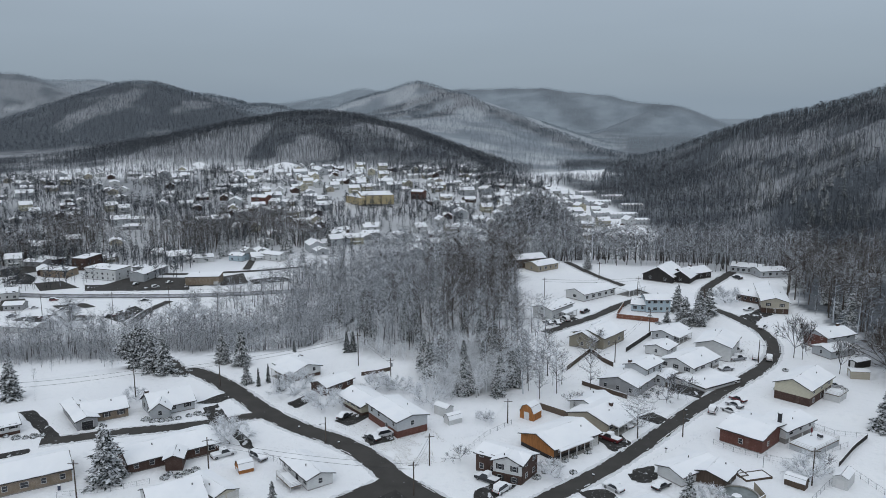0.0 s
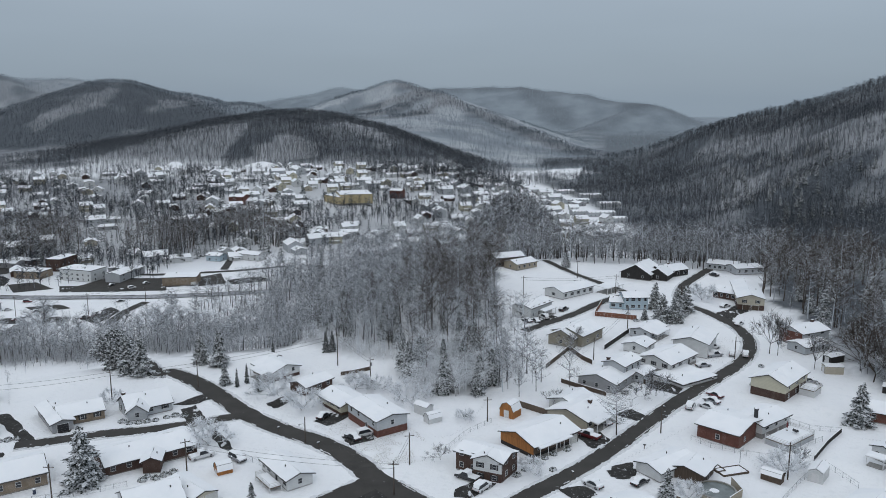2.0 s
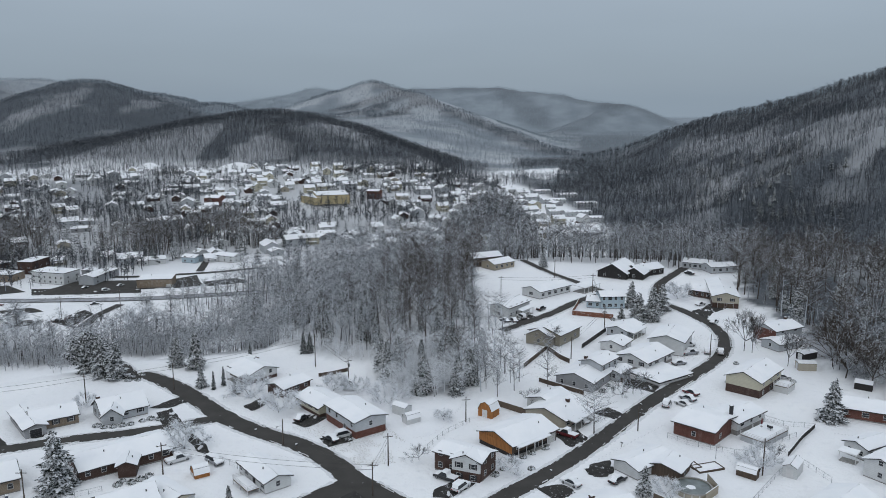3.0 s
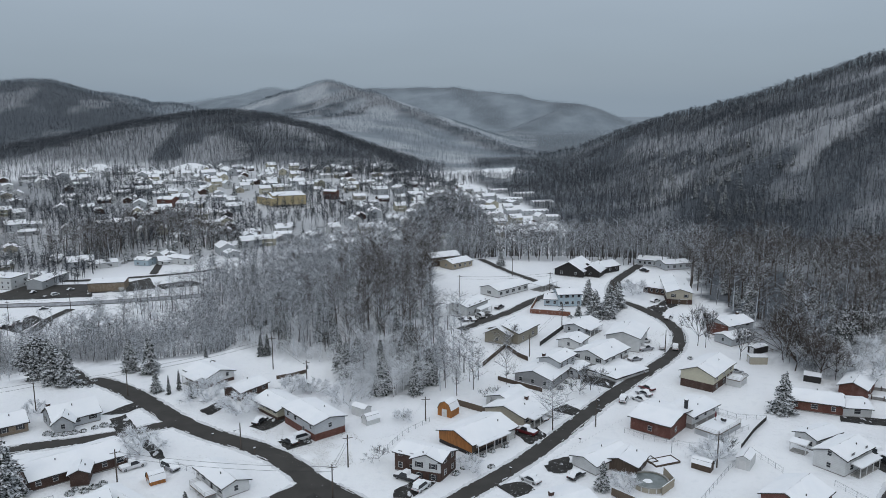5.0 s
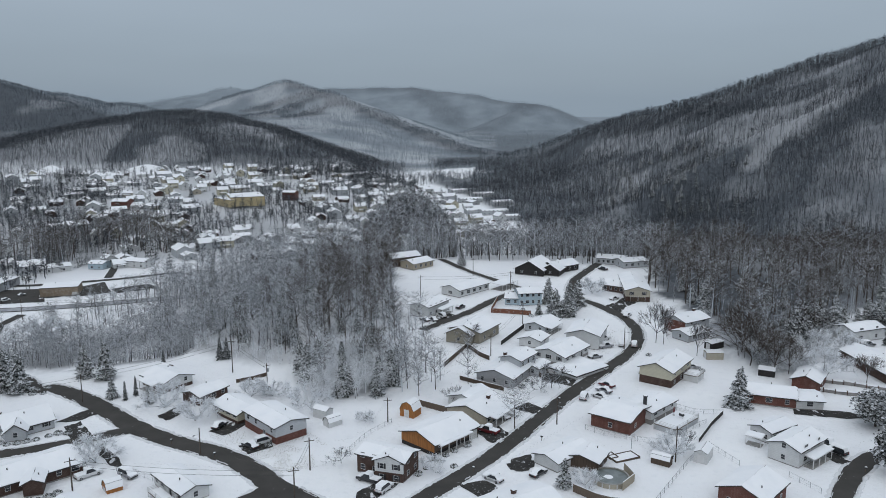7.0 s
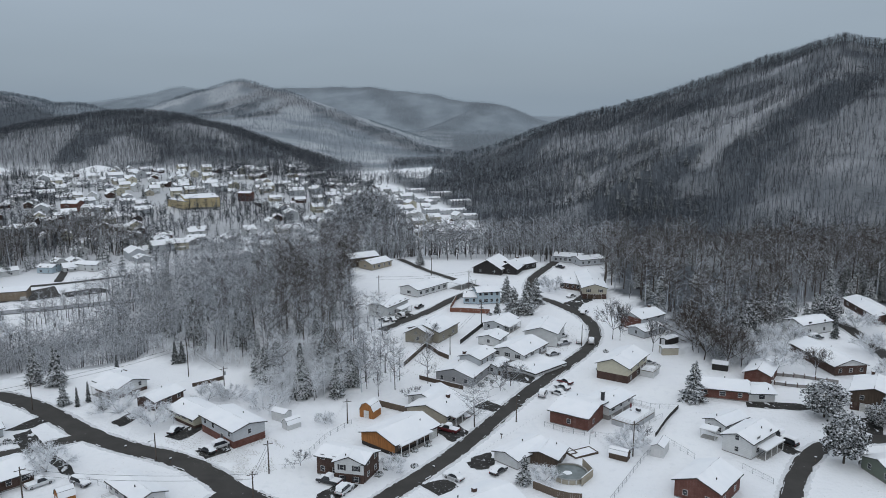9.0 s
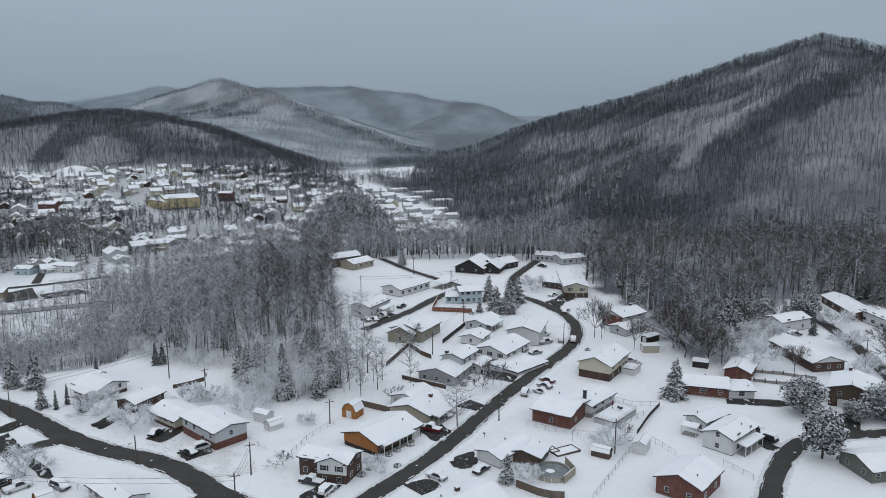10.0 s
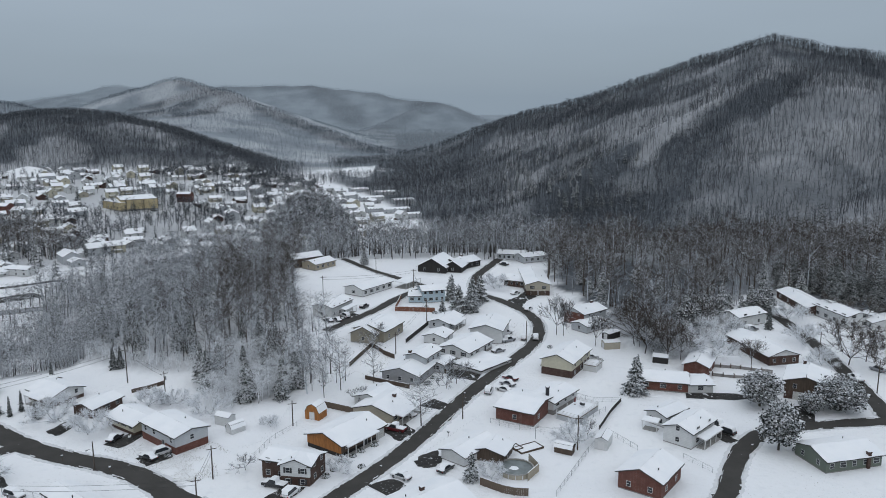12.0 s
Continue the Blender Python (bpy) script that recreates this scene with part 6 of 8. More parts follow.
apron([(110.9, 284.9), (116.8, 289.2), (122.3, 296.1), (128.2, 297.2), (129.6, 291.1), (117.7, 281.6), (112.1, 272.7), (110.2, 277.4)], "bare brown-grey driveway before two garage doors", "driveway")
apron([(40.6, 278.7), (48.0, 286.1), (51.1, 279.7), (43.4, 269.9)], "bare wet asphalt driveway with patches of slush", "driveway")
apron([(122.8, 178.8), (134.7, 173.9), (138.4, 169.3), (131.6, 169.8), (120.3, 174.9)], "bare wet asphalt driveway with patches of slush", "driveway")
apron([(143.9, 161.6), (149.3, 160.7), (141.6, 150.9), (136.3, 151.6)], "bare wet asphalt driveway with patches of slush", "driveway")
apron([(113.5, 156.1), (116.1, 151.9), (116.7, 147.3), (113.1, 146.8), (111.9, 153.8)], "bare wet asphalt driveway with patches of slush", "driveway")
apron([(159.3, 220.9), (171.6, 224.0), (161.9, 213.8)], "bare wet asphalt driveway with patches of slush", "driveway")
apron([(41.4, 160.2), (46.7, 162.4), (44.3, 154.3), (40.6, 154.8)], "bare wet asphalt driveway with patches of slush", "driveway")
apron([(27.9, 150.7), (34.3, 151.9), (35.9, 148.4), (31.3, 144.2)], "bare wet asphalt driveway with patches of slush", "driveway")
apron([(-213.9, 457.8), (-200.0, 491.3), (-161.9, 490.8), (-156.4, 457.5)], "slushy dark car park beside commercial buildings", "parking_lot")
apron([(-274.5, 475.9), (-275.4, 504.4), (-259.8, 491.7), (-253.7, 472.8)], "slushy dark car park beside commercial buildings", "parking_lot")
apron([(-144.0, 491.2), (-131.2, 505.0), (-120.5, 476.1), (-135.7, 467.9)], "slushy dark car park beside commercial buildings", "parking_lot")
apron([(-224.8, 385.9), (-220.2, 398.9), (-206.0, 403.3), (-204.4, 379.6)], "slushy dark car park beside commercial buildings", "parking_lot")
apron([(-216.5, 421.7), (-200.3, 427.3), (-190.4, 419.0), (-205.8, 412.1)], "slushy dark car park beside commercial buildings", "parking_lot")
apron([(-178.6, 398.5), (-169.7, 421.5), (-161.4, 411.8), (-163.6, 387.0)], "slushy dark car park beside commercial buildings", "parking_lot")
apron([(-295.6, 514.2), (-279.9, 529.2), (-264.9, 511.5), (-283.2, 491.6)], "slushy dark car park beside commercial buildings", "parking_lot")
apron([(-219.8, 470.9), (-155.5, 470.6), (-151.4, 457.5), (-212.7, 455.1)], "slushy dark car park beside commercial buildings", "parking_lot")
apron([(-250.9, 433.0), (-239.7, 438.5), (-227.1, 418.1), (-237.9, 409.5)], "slushy dark car park beside commercial buildings", "parking_lot")
apron([(-162.7, 487.7), (-144.9, 494.4), (-137.5, 469.4), (-155.1, 466.0)], "slushy dark car park beside commercial buildings", "parking_lot")
apron([(-253.5, 475.9), (-238.9, 481.9), (-219.8, 463.4), (-239.8, 455.5)], "slushy dark car park beside commercial buildings", "parking_lot")
apron([(-122.8, 485.4), (-103.3, 495.1), (-93.5, 481.8), (-116.3, 472.9)], "slushy dark car park beside commercial buildings", "parking_lot")
apron([(-202.4, 398.9), (-189.5, 403.2), (-182.6, 394.2), (-194.3, 388.1)], "slushy dark car park beside commercial buildings", "parking_lot")
trail([(-162.3, 315.5), (-163.9, 306.9), (-114.3, 209.6), (-112.4, 205.2)])
trail([(18.7, 204.4), (12.3, 187.2), (7.6, 178.7), (2.2, 177.1)])
trail([(41.6, 160.4), (54.9, 172.2), (66.4, 182.1)])
trail([(73.1, 155.3), (73.7, 164.8), (71.0, 169.0)])
trail([(105.2, 174.1), (114.3, 169.7), (124.8, 162.7)])
trail([(-41.6, 172.9), (-29.2, 169.8), (-18.3, 165.2)])
trail([(41.3, 256.4), (50.1, 262.9), (63.1, 272.7)])
snow_banks()
# ---- houses of the near neighbourhood ----
home = house("ranch_house", -89.4, 155.5, "long tan brick ranch house under thick roof snow")
block(home, -89.4, 155.5, 31.6, 18.0, 11.0, end=1, wall="tanbrick", front=5, side=2, eave=3.0)
home = house("white_house", -110.4, 180.7, "white house with dark shutters on a brown brick base")
block(home, -110.4, 180.7, 36.8, 11.5, 9.0, end=1, wall="white", low="brown", low_h=0.9, shutters=True, front=4)
home = house("garage_house", -87.5, 191.9, "tan brick house with gabled garage beside a driveway")
block(home, -87.5, 191.9, 31.4, 10.4, 9.0, end=1, wall="tanbrick", shutters=True, front=3)
block(home, -92.3, 188.9, -53.0, 15.6, 4.8, end=1, wall="grey", garage_side=1, side=0, front=1, garage_mat="shutter")
home = house("grey_house", -72.4, 196.4, "pale grey cottage with a steep front gable and snowy shrubs")
block(home, -72.4, 196.4, 35.1, 11.2, 8.5, end=-1, wall="palegrey", pitch=0.6, front=3, chimney=(-0.9, 0.2), shutters=True)
block(home, -72.7, 192.7, -78.6, 7.4, 4.4, end=1, wall="palegrey", pitch=0.75, side=1, front=0)
home = house("ranch_house", -62.9, 168.7, "long low brown brick ranch house buried under snow")
block(home, -62.9, 168.7, 34.1, 19.9, 11.0, end=-1, wall="brown", front=6, door=0.1)
block(home, -59.2, 162.7, -80.1, 5.3, 3.6, end=1, wall="brown", side=0, front=0, pitch=0.45, eave=2.9)
home = house("white_house", -53.8, 145.2, "white house with dormer, only its snowy roof showing")
block(home, -53.8, 145.2, 31.2, 10.5, 11.0, end=1, wall="white", pitch=0.5, front=4)
block(home, -47.5, 150.1, 135.6, 10.8, 4.6, end=-1, wall="cream", garage_side=2, side=0, front=1)
home = house("mobile_home", -29.4, 158.5, "long white house with wooden front steps in the snow")
block(home, -29.4, 158.5, -54.6, 12.7, 5.8, end=1, wall="white", front=5, side=1, door=0.2)
deck(home, -32.6, 154.7, -54.6, 7.0, 2.6, 1.1)
home = house("brick_house", -43.3, 223.5, "white house with brown brick base and snowy roof")
block(home, -43.3, 223.5, -47.4, 11.2, 8.9, end=1, wall="white", low="brown", low_h=1.0, eave=2.8, front=3, side=2)
porch(home, -47.3, 218.7, -48.5, 7.1, 2.2, 2.5)
home = house("brown_house", -31.2, 211.0, "low brown house with broad snow-covered roof")
block(home, -31.2, 211.0, 49.9, 10.0, 6.3, end=-1, wall="brown", front=3, side=1)
home = house("cream_house", -21.1, 198.3, "cream house with brown base and dark shutters")
block(home, -21.1, 198.3, -52.2, 11.4, 8.4, end=1, wall="cream", shutters=True, low="brown", low_h=0.8, front=4, side=1)
home = house("split_level_house", -11.4, 185.6, "pale split-level house with red brick ground floor")
block(home, -11.4, 185.6, -56.6, 14.6, 8.5, end=1, wall="palegrey", low="red", low_h=1.8, eave=4.2, front=4, side=1, door=0.3, pitch=0.2)
home = house("orange_house", 27.5, 173.5, "orange stained wood house with dark base and low gable")
m = block(home, 27.5, 173.5, 37.0, 14.9, 10.8, end=-1, wall="brownwood", end_wall="orange", gable="orange", low="darkwood", low_h=1.0, eave=3.0, front=4, side=0, over=0.7, door=0.1)
opening_door(home, m @ pose(5.6, -5.44, 0.02), 2.6, 2.1, "garage", "garage_door")
porch(home, 30.0, 168.2, 37.0, 10.6, 1.7, 2.5)
home = house("split_level_house", 13.8, 159.7, "split-level house of brown brick with white gabled bay")
block(home, 13.8, 159.7, -34.3, 11.6, 6.5, end=1, wall="brown", eave=4.4, front=4, side=2)
block(home, 14.3, 156.4, 64.8, 3.6, 6.4, end=-1, wall="white", low="brown", low_h=2.0, eave=4.5, side=2, front=0, shutters=True, pitch=0.4)
home = house("tan_house", 39.8, 187.5, "beige house with covered porch under a wide snowy roof")
block(home, 39.8, 187.5, 47.0, 12.1, 11.5, end=-1, wall="beige", front=4, side=0, chimney=(0.3, -0.3))
block(home, 39.4, 195.0, 46.4, 9.2, 8.6, end=-1, wall="white", front=3, side=1)
porch(home, 44.7, 182.3, 47.1, 9.7, 2.2, 2.3)
home = house("grey_house", 52.7, 212.4, "grey two-level house with dark-framed windows")
block(home, 52.7, 212.4, 51.6, 14.2, 11.2, end=-1, wall="grey", front=3, side=3, eave=2.9, gable="grey")
block(home, 57.7, 216.3, 46.9, 9.8, 6.6, end=-1, wall="palegrey", eave=5.6, front=3, side=0, chimney=(-0.9, 0.6))
block(home, 63.5, 215.3, 48.7, 7.2, 3.8, end=-1, wall="palegrey", eave=2.6, front=1, side=1)
home = house("white_house", 74.5, 227.7, "white house with black shutters and low snowy roof")
block(home, 74.5, 227.7, 42.5, 15.3, 11.1, end=-1, wall="white", low="block", low_h=0.9, eave=3.0, shutters=True, front=4, side=3, door=0.4)
home = house("white_house", 87.8, 241.6, "tall plain white house wall beside parked trucks")
block(home, 87.8, 241.6, 59.4, 14.6, 10.7, end=-1, wall="white", eave=4.6, front=2, side=0)
home = house("white_garage", 69.9, 242.3, "small white garage building in deep snow")
block(home, 69.9, 242.3, 52.1, 7.9, 7.3, end=-1, wall="white", front=1, side=1, garage=0)
home = house("grey_house", 77.6, 259.0, "small pale house with snow-laden roof")
block(home, 77.6, 259.0, 48.1, 12.0, 7.5, end=-1, wall="palegrey", front=3, side=2)
porch(home, 80.5, 254.2, 47.9, 9.3, 2.0, 2.3)
home = house("olive_house", 52.1, 254.1, "olive tan house with two gables and blank walls")
block(home, 52.1, 254.1, 49.2, 13.7, 11.7, end=-1, wall="olive", eave=3.8, front=2, side=0, gable="olive")
block(home, 49.8, 253.7, 56.6, 16.2, 8.9, end=-1, wall="olive", side=1, front=0, eave=3.2, pitch=0.5)
home = house("white_house", 41.5, 287.1, "white house beside a row of snow-covered cars")
block(home, 41.5, 287.1, 49.4, 14.9, 8.2, end=-1, wall="white", front=4, side=1, door=0.2, eave=4.2)
porch(home, 46.9, 283.9, 49.3, 7.9, 2.2, 2.5)
home = house("white_house", 61.1, 317.0, "long white house with carport on the snowy slope")
block(home, 61.1, 317.0, 38.6, 19.3, 9.7, end=-1, wall="white", front=5, side=1, eave=3.0, shutters=True)
porch(home, 78.9, 321.2, 43.5, 11.7, 6, 2.5)
home = house("blue_house", 81.9, 294.3, "pale blue two-storey house beside evergreen trees")
block(home, 81.9, 294.3, -0.4, 9.2, 8.0, end=1, wall="blue", eave=5.0, front=4, side=2)
block(home, 76.1, 295.8, -17.8, 5.5, 8.0, end=1, wall="blue", eave=2.8, front=2, side=1)
home = house("black_house", 100.4, 349.4, "black-stained wooden house with steep white roofs")
block(home, 100.4, 349.4, 55.1, 16.8, 13.5, end=-1, wall="darkwood", gable="darkwood", eave=2.8, front=3, side=2, pitch=0.55)
block(home, 108.6, 345.6, 56.2, 13.0, 8.4, end=-1, wall="darkwood", gable="darkwood", eave=2.7, side=1, front=0, pitch=0.6)
block(home, 112.9, 350.5, 27.5, 15.8, 9.0, end=-1, wall="darkwood", eave=3.0, front=4, side=1, pitch=0.4, chimney=(0.0, 0.1))
home = house("long_house", 143.3, 361.9, "long low pale house with a flat-looking snowy roof")
block(home, 143.3, 361.9, -31.2, 13.8, 9.0, end=-1, wall="palegrey", front=6, side=1, eave=3.0, pitch=0.25)
block(home, 149.7, 354.4, 8.3, 13.0, 9.0, end=-1, wall="palegrey", front=4, side=1, eave=3.0, pitch=0.22)
home = house("tan_house", 125.7, 309.5, "tan and brown house with two garage doors")
block(home, 125.7, 309.5, -45.9, 9.8, 10.0, end=1, wall="brown", front=4, side=0, eave=2.8)
block(home, 130.0, 303.2, -106.6, 29.8, 9.6, end=1, wall="beige", low="brown", low_h=2.2, eave=4.7, garage_side=2, garage_mat="brownwood", side=2, front=2, shutters=True)
home = house("hill_house", 47.3, 369.8, "tan house half hidden behind bare trees")
block(home, 47.3, 369.8, 36.5, 13.3, 9.0, end=-1, wall="tan", front=4, side=1, eave=3.0)
block(home, 41.1, 376.2, 22.1, 15.4, 8.0, end=-1, wall="brownwood", front=4, side=1, eave=4.5, pitch=0.4)
home = house("tan_brick_house", 99.0, 205.4, "cream and brown brick house with rear deck")
block(home, 99.0, 205.4, 44.3, 15.8, 9.4, end=-1, wall="cream", gable="cream", low="brown", low_h=2.2, eave=4.5, front=3, side=0, pitch=0.4)
deck(home, 106.1, 202.0, 44.3, 5, 4, 2.0, skirt="white")
home = house("red_brick_house", 74.2, 177.0, "red-brown brick house with blank gable and dark chimney")
block(home, 74.2, 177.0, -45.7, 10.2, 13.3, end=1, wall="red", eave=3.5, front=1, side=2, pitch=0.17, over=0.8)
stack = part("chimney", Shape().tube((6.3, 0.4, 3.5), (6.3, 0.4, 6.3), 0.48, 0.48, 12).tube((6.3, 0.4, 6.3), (6.3, 0.4, 6.5), 0.58, 0.58, 12), "shutter", home, "black sheet-metal chimney")
part("chimney_snow", Shape().tube((6.3, 0.4, 6.503), (6.3, 0.4, 6.62), 0.52, 0.4, 10), "roof_snow", stack)
block(home, 83.5, 181.0, 35.8, 12.3, 8.0, end=-1, wall="white", low="block", low_h=1.2, eave=3.2, front=3, side=1, pitch=0.22)
deck(home, 86.8, 172.6, 35.8, 11, 6, 1.5, skirt="palegrey")
home = house("pale_house", 124.5, 241.0, "pale two-level house with dark red side wall under bare trees")
block(home, 124.5, 241.0, 24.0, 10.5, 7.0, end=-1, wall="palegrey", front=2, side=1, eave=2.5, pitch=0.25)
block(home, 127.3, 249.6, 24.0, 12.5, 9.0, end=-1, wall="palegrey", end_wall="red", front=2, side=2, eave=4.6, pitch=0.3, chimney=(0.8, 0.3))
shed(127.0, 229.5, 24.0, 6.0, 3.0, 2.0, "darkwood", "low dark open shed beside a beige garden shed", pitch=0.2)
home = house("white_house", 53.1, 158.6, "white house with porch and wide snow-covered roof")
block(home, 53.1, 158.6, 33.3, 12.0, 6.6, end=-1, wall="white", front=3, side=0, eave=2.3, pitch=0.26)
block(home, 57.5, 156.4, 51.4, 6.9, 8.0, end=-1, wall="brownwood", front=1, side=0, eave=2.2, pitch=0.28, door=0.0)
home = house("white_house", 35.5, 136.7, "white house seen mostly as a wide snowy roof with flue")
block(home, 35.5, 136.7, 22.5, 19.1, 11.0, end=1, wall="white", eave=2.4, front=4, side=1, pitch=0.25, chimney=(0.2, 0.3))
home = house("white_house", 106.4, 152.8, "white house with lean-to porch and blank gable")
block(home, 106.4, 152.8, 30.4, 11.9, 7.1, end=-1, wall="white", eave=3.9, front=2, side=1, pitch=0.36)
block(home, 106.9, 163.3, 24.3, 9.2, 5.6, end=-1, wall="white", eave=3.0, front=3, side=2)
porch(home, 100.2, 159.5, -48.9, 3.7, 2.4, 2.3)
porch(home, 109.1, 148.6, 29.4, 8.6, 2.2, 2.4)
home = house("red_brick_house", 85.3, 135.2, "red brick house with white windows and snowy roof")
block(home, 85.3, 135.2, 37.2, 11.2, 9.3, end=-1, wall="red", eave=3.7, front=2, side=2, pitch=0.38)
home = house("ranch_house", 119.0, 184.8, "long low red brick ranch house with white windows")
block(home, 119.0, 184.8, -29.4, 13.3, 9.0, end=1, wall="red", front=3, side=1, eave=2.8)
block(home, 127.0, 180.5, -16.6, 6.8, 8.0, end=1, wall="white", front=1, side=0, eave=2.5, pitch=0.2)
home = house("brick_garage", 136.3, 192.6, "square red brick outbuilding with steep snowy roof")
block(home, 136.3, 192.6, 44.9, 11.7, 6.8, end=-1, wall="red", front=1, side=0, eave=3.2, pitch=0.4)
home = house("brick_house", 165.2, 201.7, "brown brick house with long wing and white front gable")
block(home, 165.2, 201.7, 85.6, 23.2, 10.1, end=-1, wall="brown", eave=3.0, front=5, side=3, pitch=0.35, gable="white")
home = house("white_house", 181.0, 232.0, "white house behind a long snowy roof")
block(home, 181.0, 232.0, 12.0, 14.0, 8.0, end=-1, wall="white", eave=4.0, front=2, side=2)
home = house("brown_house", 152.6, 167.4, "brown two-storey house with white shutters and garage")
block(home, 153.6, 168.4, 46.0, 13.0, 10.4, end=-1, wall="brownwood", low="brown", low_h=2.4, eave=5.0, front=3, side=2, chimney=(0.9, 0.2), garage_side=2)
home = house("green_house", 131.3, 132.7, "grey-green low house with brick chimney and snowy yard")
block(home, 131.3, 132.7, -2.0, 14.4, 9.9, end=-1, wall="green", eave=2.8, front=5, side=2, chimney=(0.5, -1.0), pitch=0.28)
home = house("ranch_house", 218.3, 245.0, "brown house with two snowy gables at the wood edge")
block(home, 218.3, 245.0, -105.6, 26.8, 9.0, end=1, wall="brown", eave=3.0, front=4, side=1)
home = house("white_house", 217.0, 224.2, "white house with black shutters beside the climbing street")
block(home, 217.0, 224.2, -95.6, 18.5, 9.0, end=1, wall="white", eave=4.2, front=4, side=2, shutters=True)
home = house("white_house", 223.3, 214.8, "small white house with porch under snow")
block(home, 223.3, 214.8, -108.2, 12.2, 8.0, end=1, wall="white", eave=3.0, front=3, side=2)
home = house("brown_house", 227.8, 209.0, "dark brown house with steep snowy roof")
block(home, 227.8, 209.0, -95.2, 14.6, 9.0, end=1, wall="brown", eave=2.8, front=4, side=1)
# low flat block that stands in for a raised yard with retaining wall
home = house("carport", 75.9, 215.6, "raised snowy yard behind a low white retaining wall")
block(home, 75.9, 215.6, -58.9, 11.5, 14.6, end=1, wall="white", eave=0.9, front=0, side=0, ridge="flat")
home = house("porch_house", 103.4, 207.9, "small cream porch annex beside a deck")
block(home, 103.4, 207.9, 34.2, 7.8, 4.0, end=-1, wall="cream", eave=2.4, front=1, side=0)
# ---- sheds ----
shed(0.2, 192.1, -42.1, 4.3, 2.7, 2.2, "white", "small white garden shed with snow-capped roof")
shed(2.5, 186.9, 32.1, 3.9, 2.6, 1.2, "white", "low white plastic storage shed half buried in snow", gambrel=True)
shed(-15.2, 212.7, -68.7, 4.3, 1.7, 1.4, "palegrey", "small pale barrel-roofed shed in snow", gambrel=True)
shed(22.4, 189.8, 50.5, 3.7, 4.1, 1.9, "orange", "orange wooden barn-style shed with gambrel roof", gambrel=True)
shed(-43.7, 161.4, 30.0, 3.2, 3.2, 0.8, "orange", "small orange barn-shaped shed in a snowy yard", gambrel=True)
shed(121.5, 219.5, -8.0, 5.2, 3.3, 2.2, "beige", "beige garden shed with flat snowy roof", pitch=0.2)
shed(74.4, 153.8, -43.3, 4.2, 2.2, 1.3, "brownwood", "dark brown log store with rounded snowy roof", gambrel=True)
shed(84.7, 154.5, 48.9, 5.2, 3.0, 2.4, "white", "white garden shed with gable roof and ramp")
shed(138.5, 192.1, 43.8, 5.7, 2.5, 2.2, "brownwood", "small brown shed in the snow")
shed(129.2, 202.3, -36.5, 4.5, 3.0, 1.8, "darkwood", "low dark shed under a snowy roof")
shed(148.1, 217.1, -53.9, 4.8, 3.0, 2.0, "brownwood", "open dark lean-to shed beside trees")
shed(-45.6, 235.4, -45.5, 3.1, 2.5, 1.6, "red", "small dark red hut by the wood")
# ---- commercial buildings of the valley ----
home = house("commercial_building", -213.6, 490.7, "white two-storey commercial building with balcony and flat snowy roof")
block(home, -213.6, 490.7, -19.2, 24.4, 14.0, end=1, wall="white", eave=7.0, front=6, side=2, ridge="flat")
block(home, -240.6, 522.3, 79.4, 18.8, 10.0, end=-1, wall="brown", eave=8.0, front=3, side=2, ridge="flat")
home = house("brick_shop", -247.8, 497.5, "tan brick shop with flat snowy roof")
block(home, -247.8, 497.5, -10.9, 18.7, 12.0, end=1, wall="tanbrick", eave=4.5, front=4, side=1, ridge="flat")
home = house("grey_garage", -189.3, 488.0, "pale grey gabled workshop beside a car park")
block(home, -189.3, 488.0, 80.0, 18.2, 9.7, end=-1, wall="palegrey", eave=5.0, front=2, side=0)
block(home, -191.4, 504.1, -10.7, 20.1, 9.0, end=1, wall="grey", eave=4.5, front=3, side=0, ridge="flat")
home = house("warehouse", -148.0, 477.0, "tan warehouse with dark doorway and flat snowy roof")
block(home, -148.0, 477.0, 5.3, 20.3, 14.0, end=1, wall="tanbrick", eave=5.0, front=0, side=0, garage=1, ridge="flat")
home = house("white_shop", -251.9, 439.9, "white shop building beside the main road")
block(home, -251.9, 439.9, 22.7, 14.7, 12.0, end=1, wall="white", eave=4.0, front=4, side=2)
home = house("grey_shop", -277.3, 527.9, "grey gabled shop with snowy roof")
block(home, -277.3, 527.9, -13.4, 14.8, 9.0, end=1, wall="grey", eave=3.5, front=3, side=1)
home = house("yellow_gymnasium", -68.8, 798.9, "large yellow windowless hall with flat snowy roof")
block(home, -68.8, 798.9, 11.8, 32.3, 36.0, end=1, wall="yellow", eave=9.0, front=0, side=0, ridge="flat")
block(home, -79.7, 795.2, -52.0, 30.0, 26.0, end=1, wall="yellow", eave=7.0, front=0, side=0, ridge="flat")
home = house("brick_school", -25.4, 816.9, "red brick building with snowy gabled roof")
block(home, -25.4, 816.9, -21.9, 13.4, 10.0, end=1, wall="red", eave=8.0, front=4, side=2)
home = house("brick_school", -181.1, 782.0, "dark red brick building in the town")
block(home, -181.1, 782.0, -14.1, 15.3, 14.0, end=1, wall="red", eave=8.0, front=4, side=2)
home = house("blue_cottage", -144.4, 547.4, "small pale cottage at the wood edge")
block(home, -144.4, 547.4, -21.8, 11.0, 9.0, end=1, wall="blue", eave=4.0, front=2, side=1)
home = house("white_house", -119.8, 549.2, "white house beside the town lane")
block(home, -119.8, 549.2, -27.9, 16.8, 9.0, end=1, wall="white", eave=4.5, front=3, side=2)
home = house("roadside_shop", -273.2, 537.2, "brown flat-roofed shop below the wooded bank")
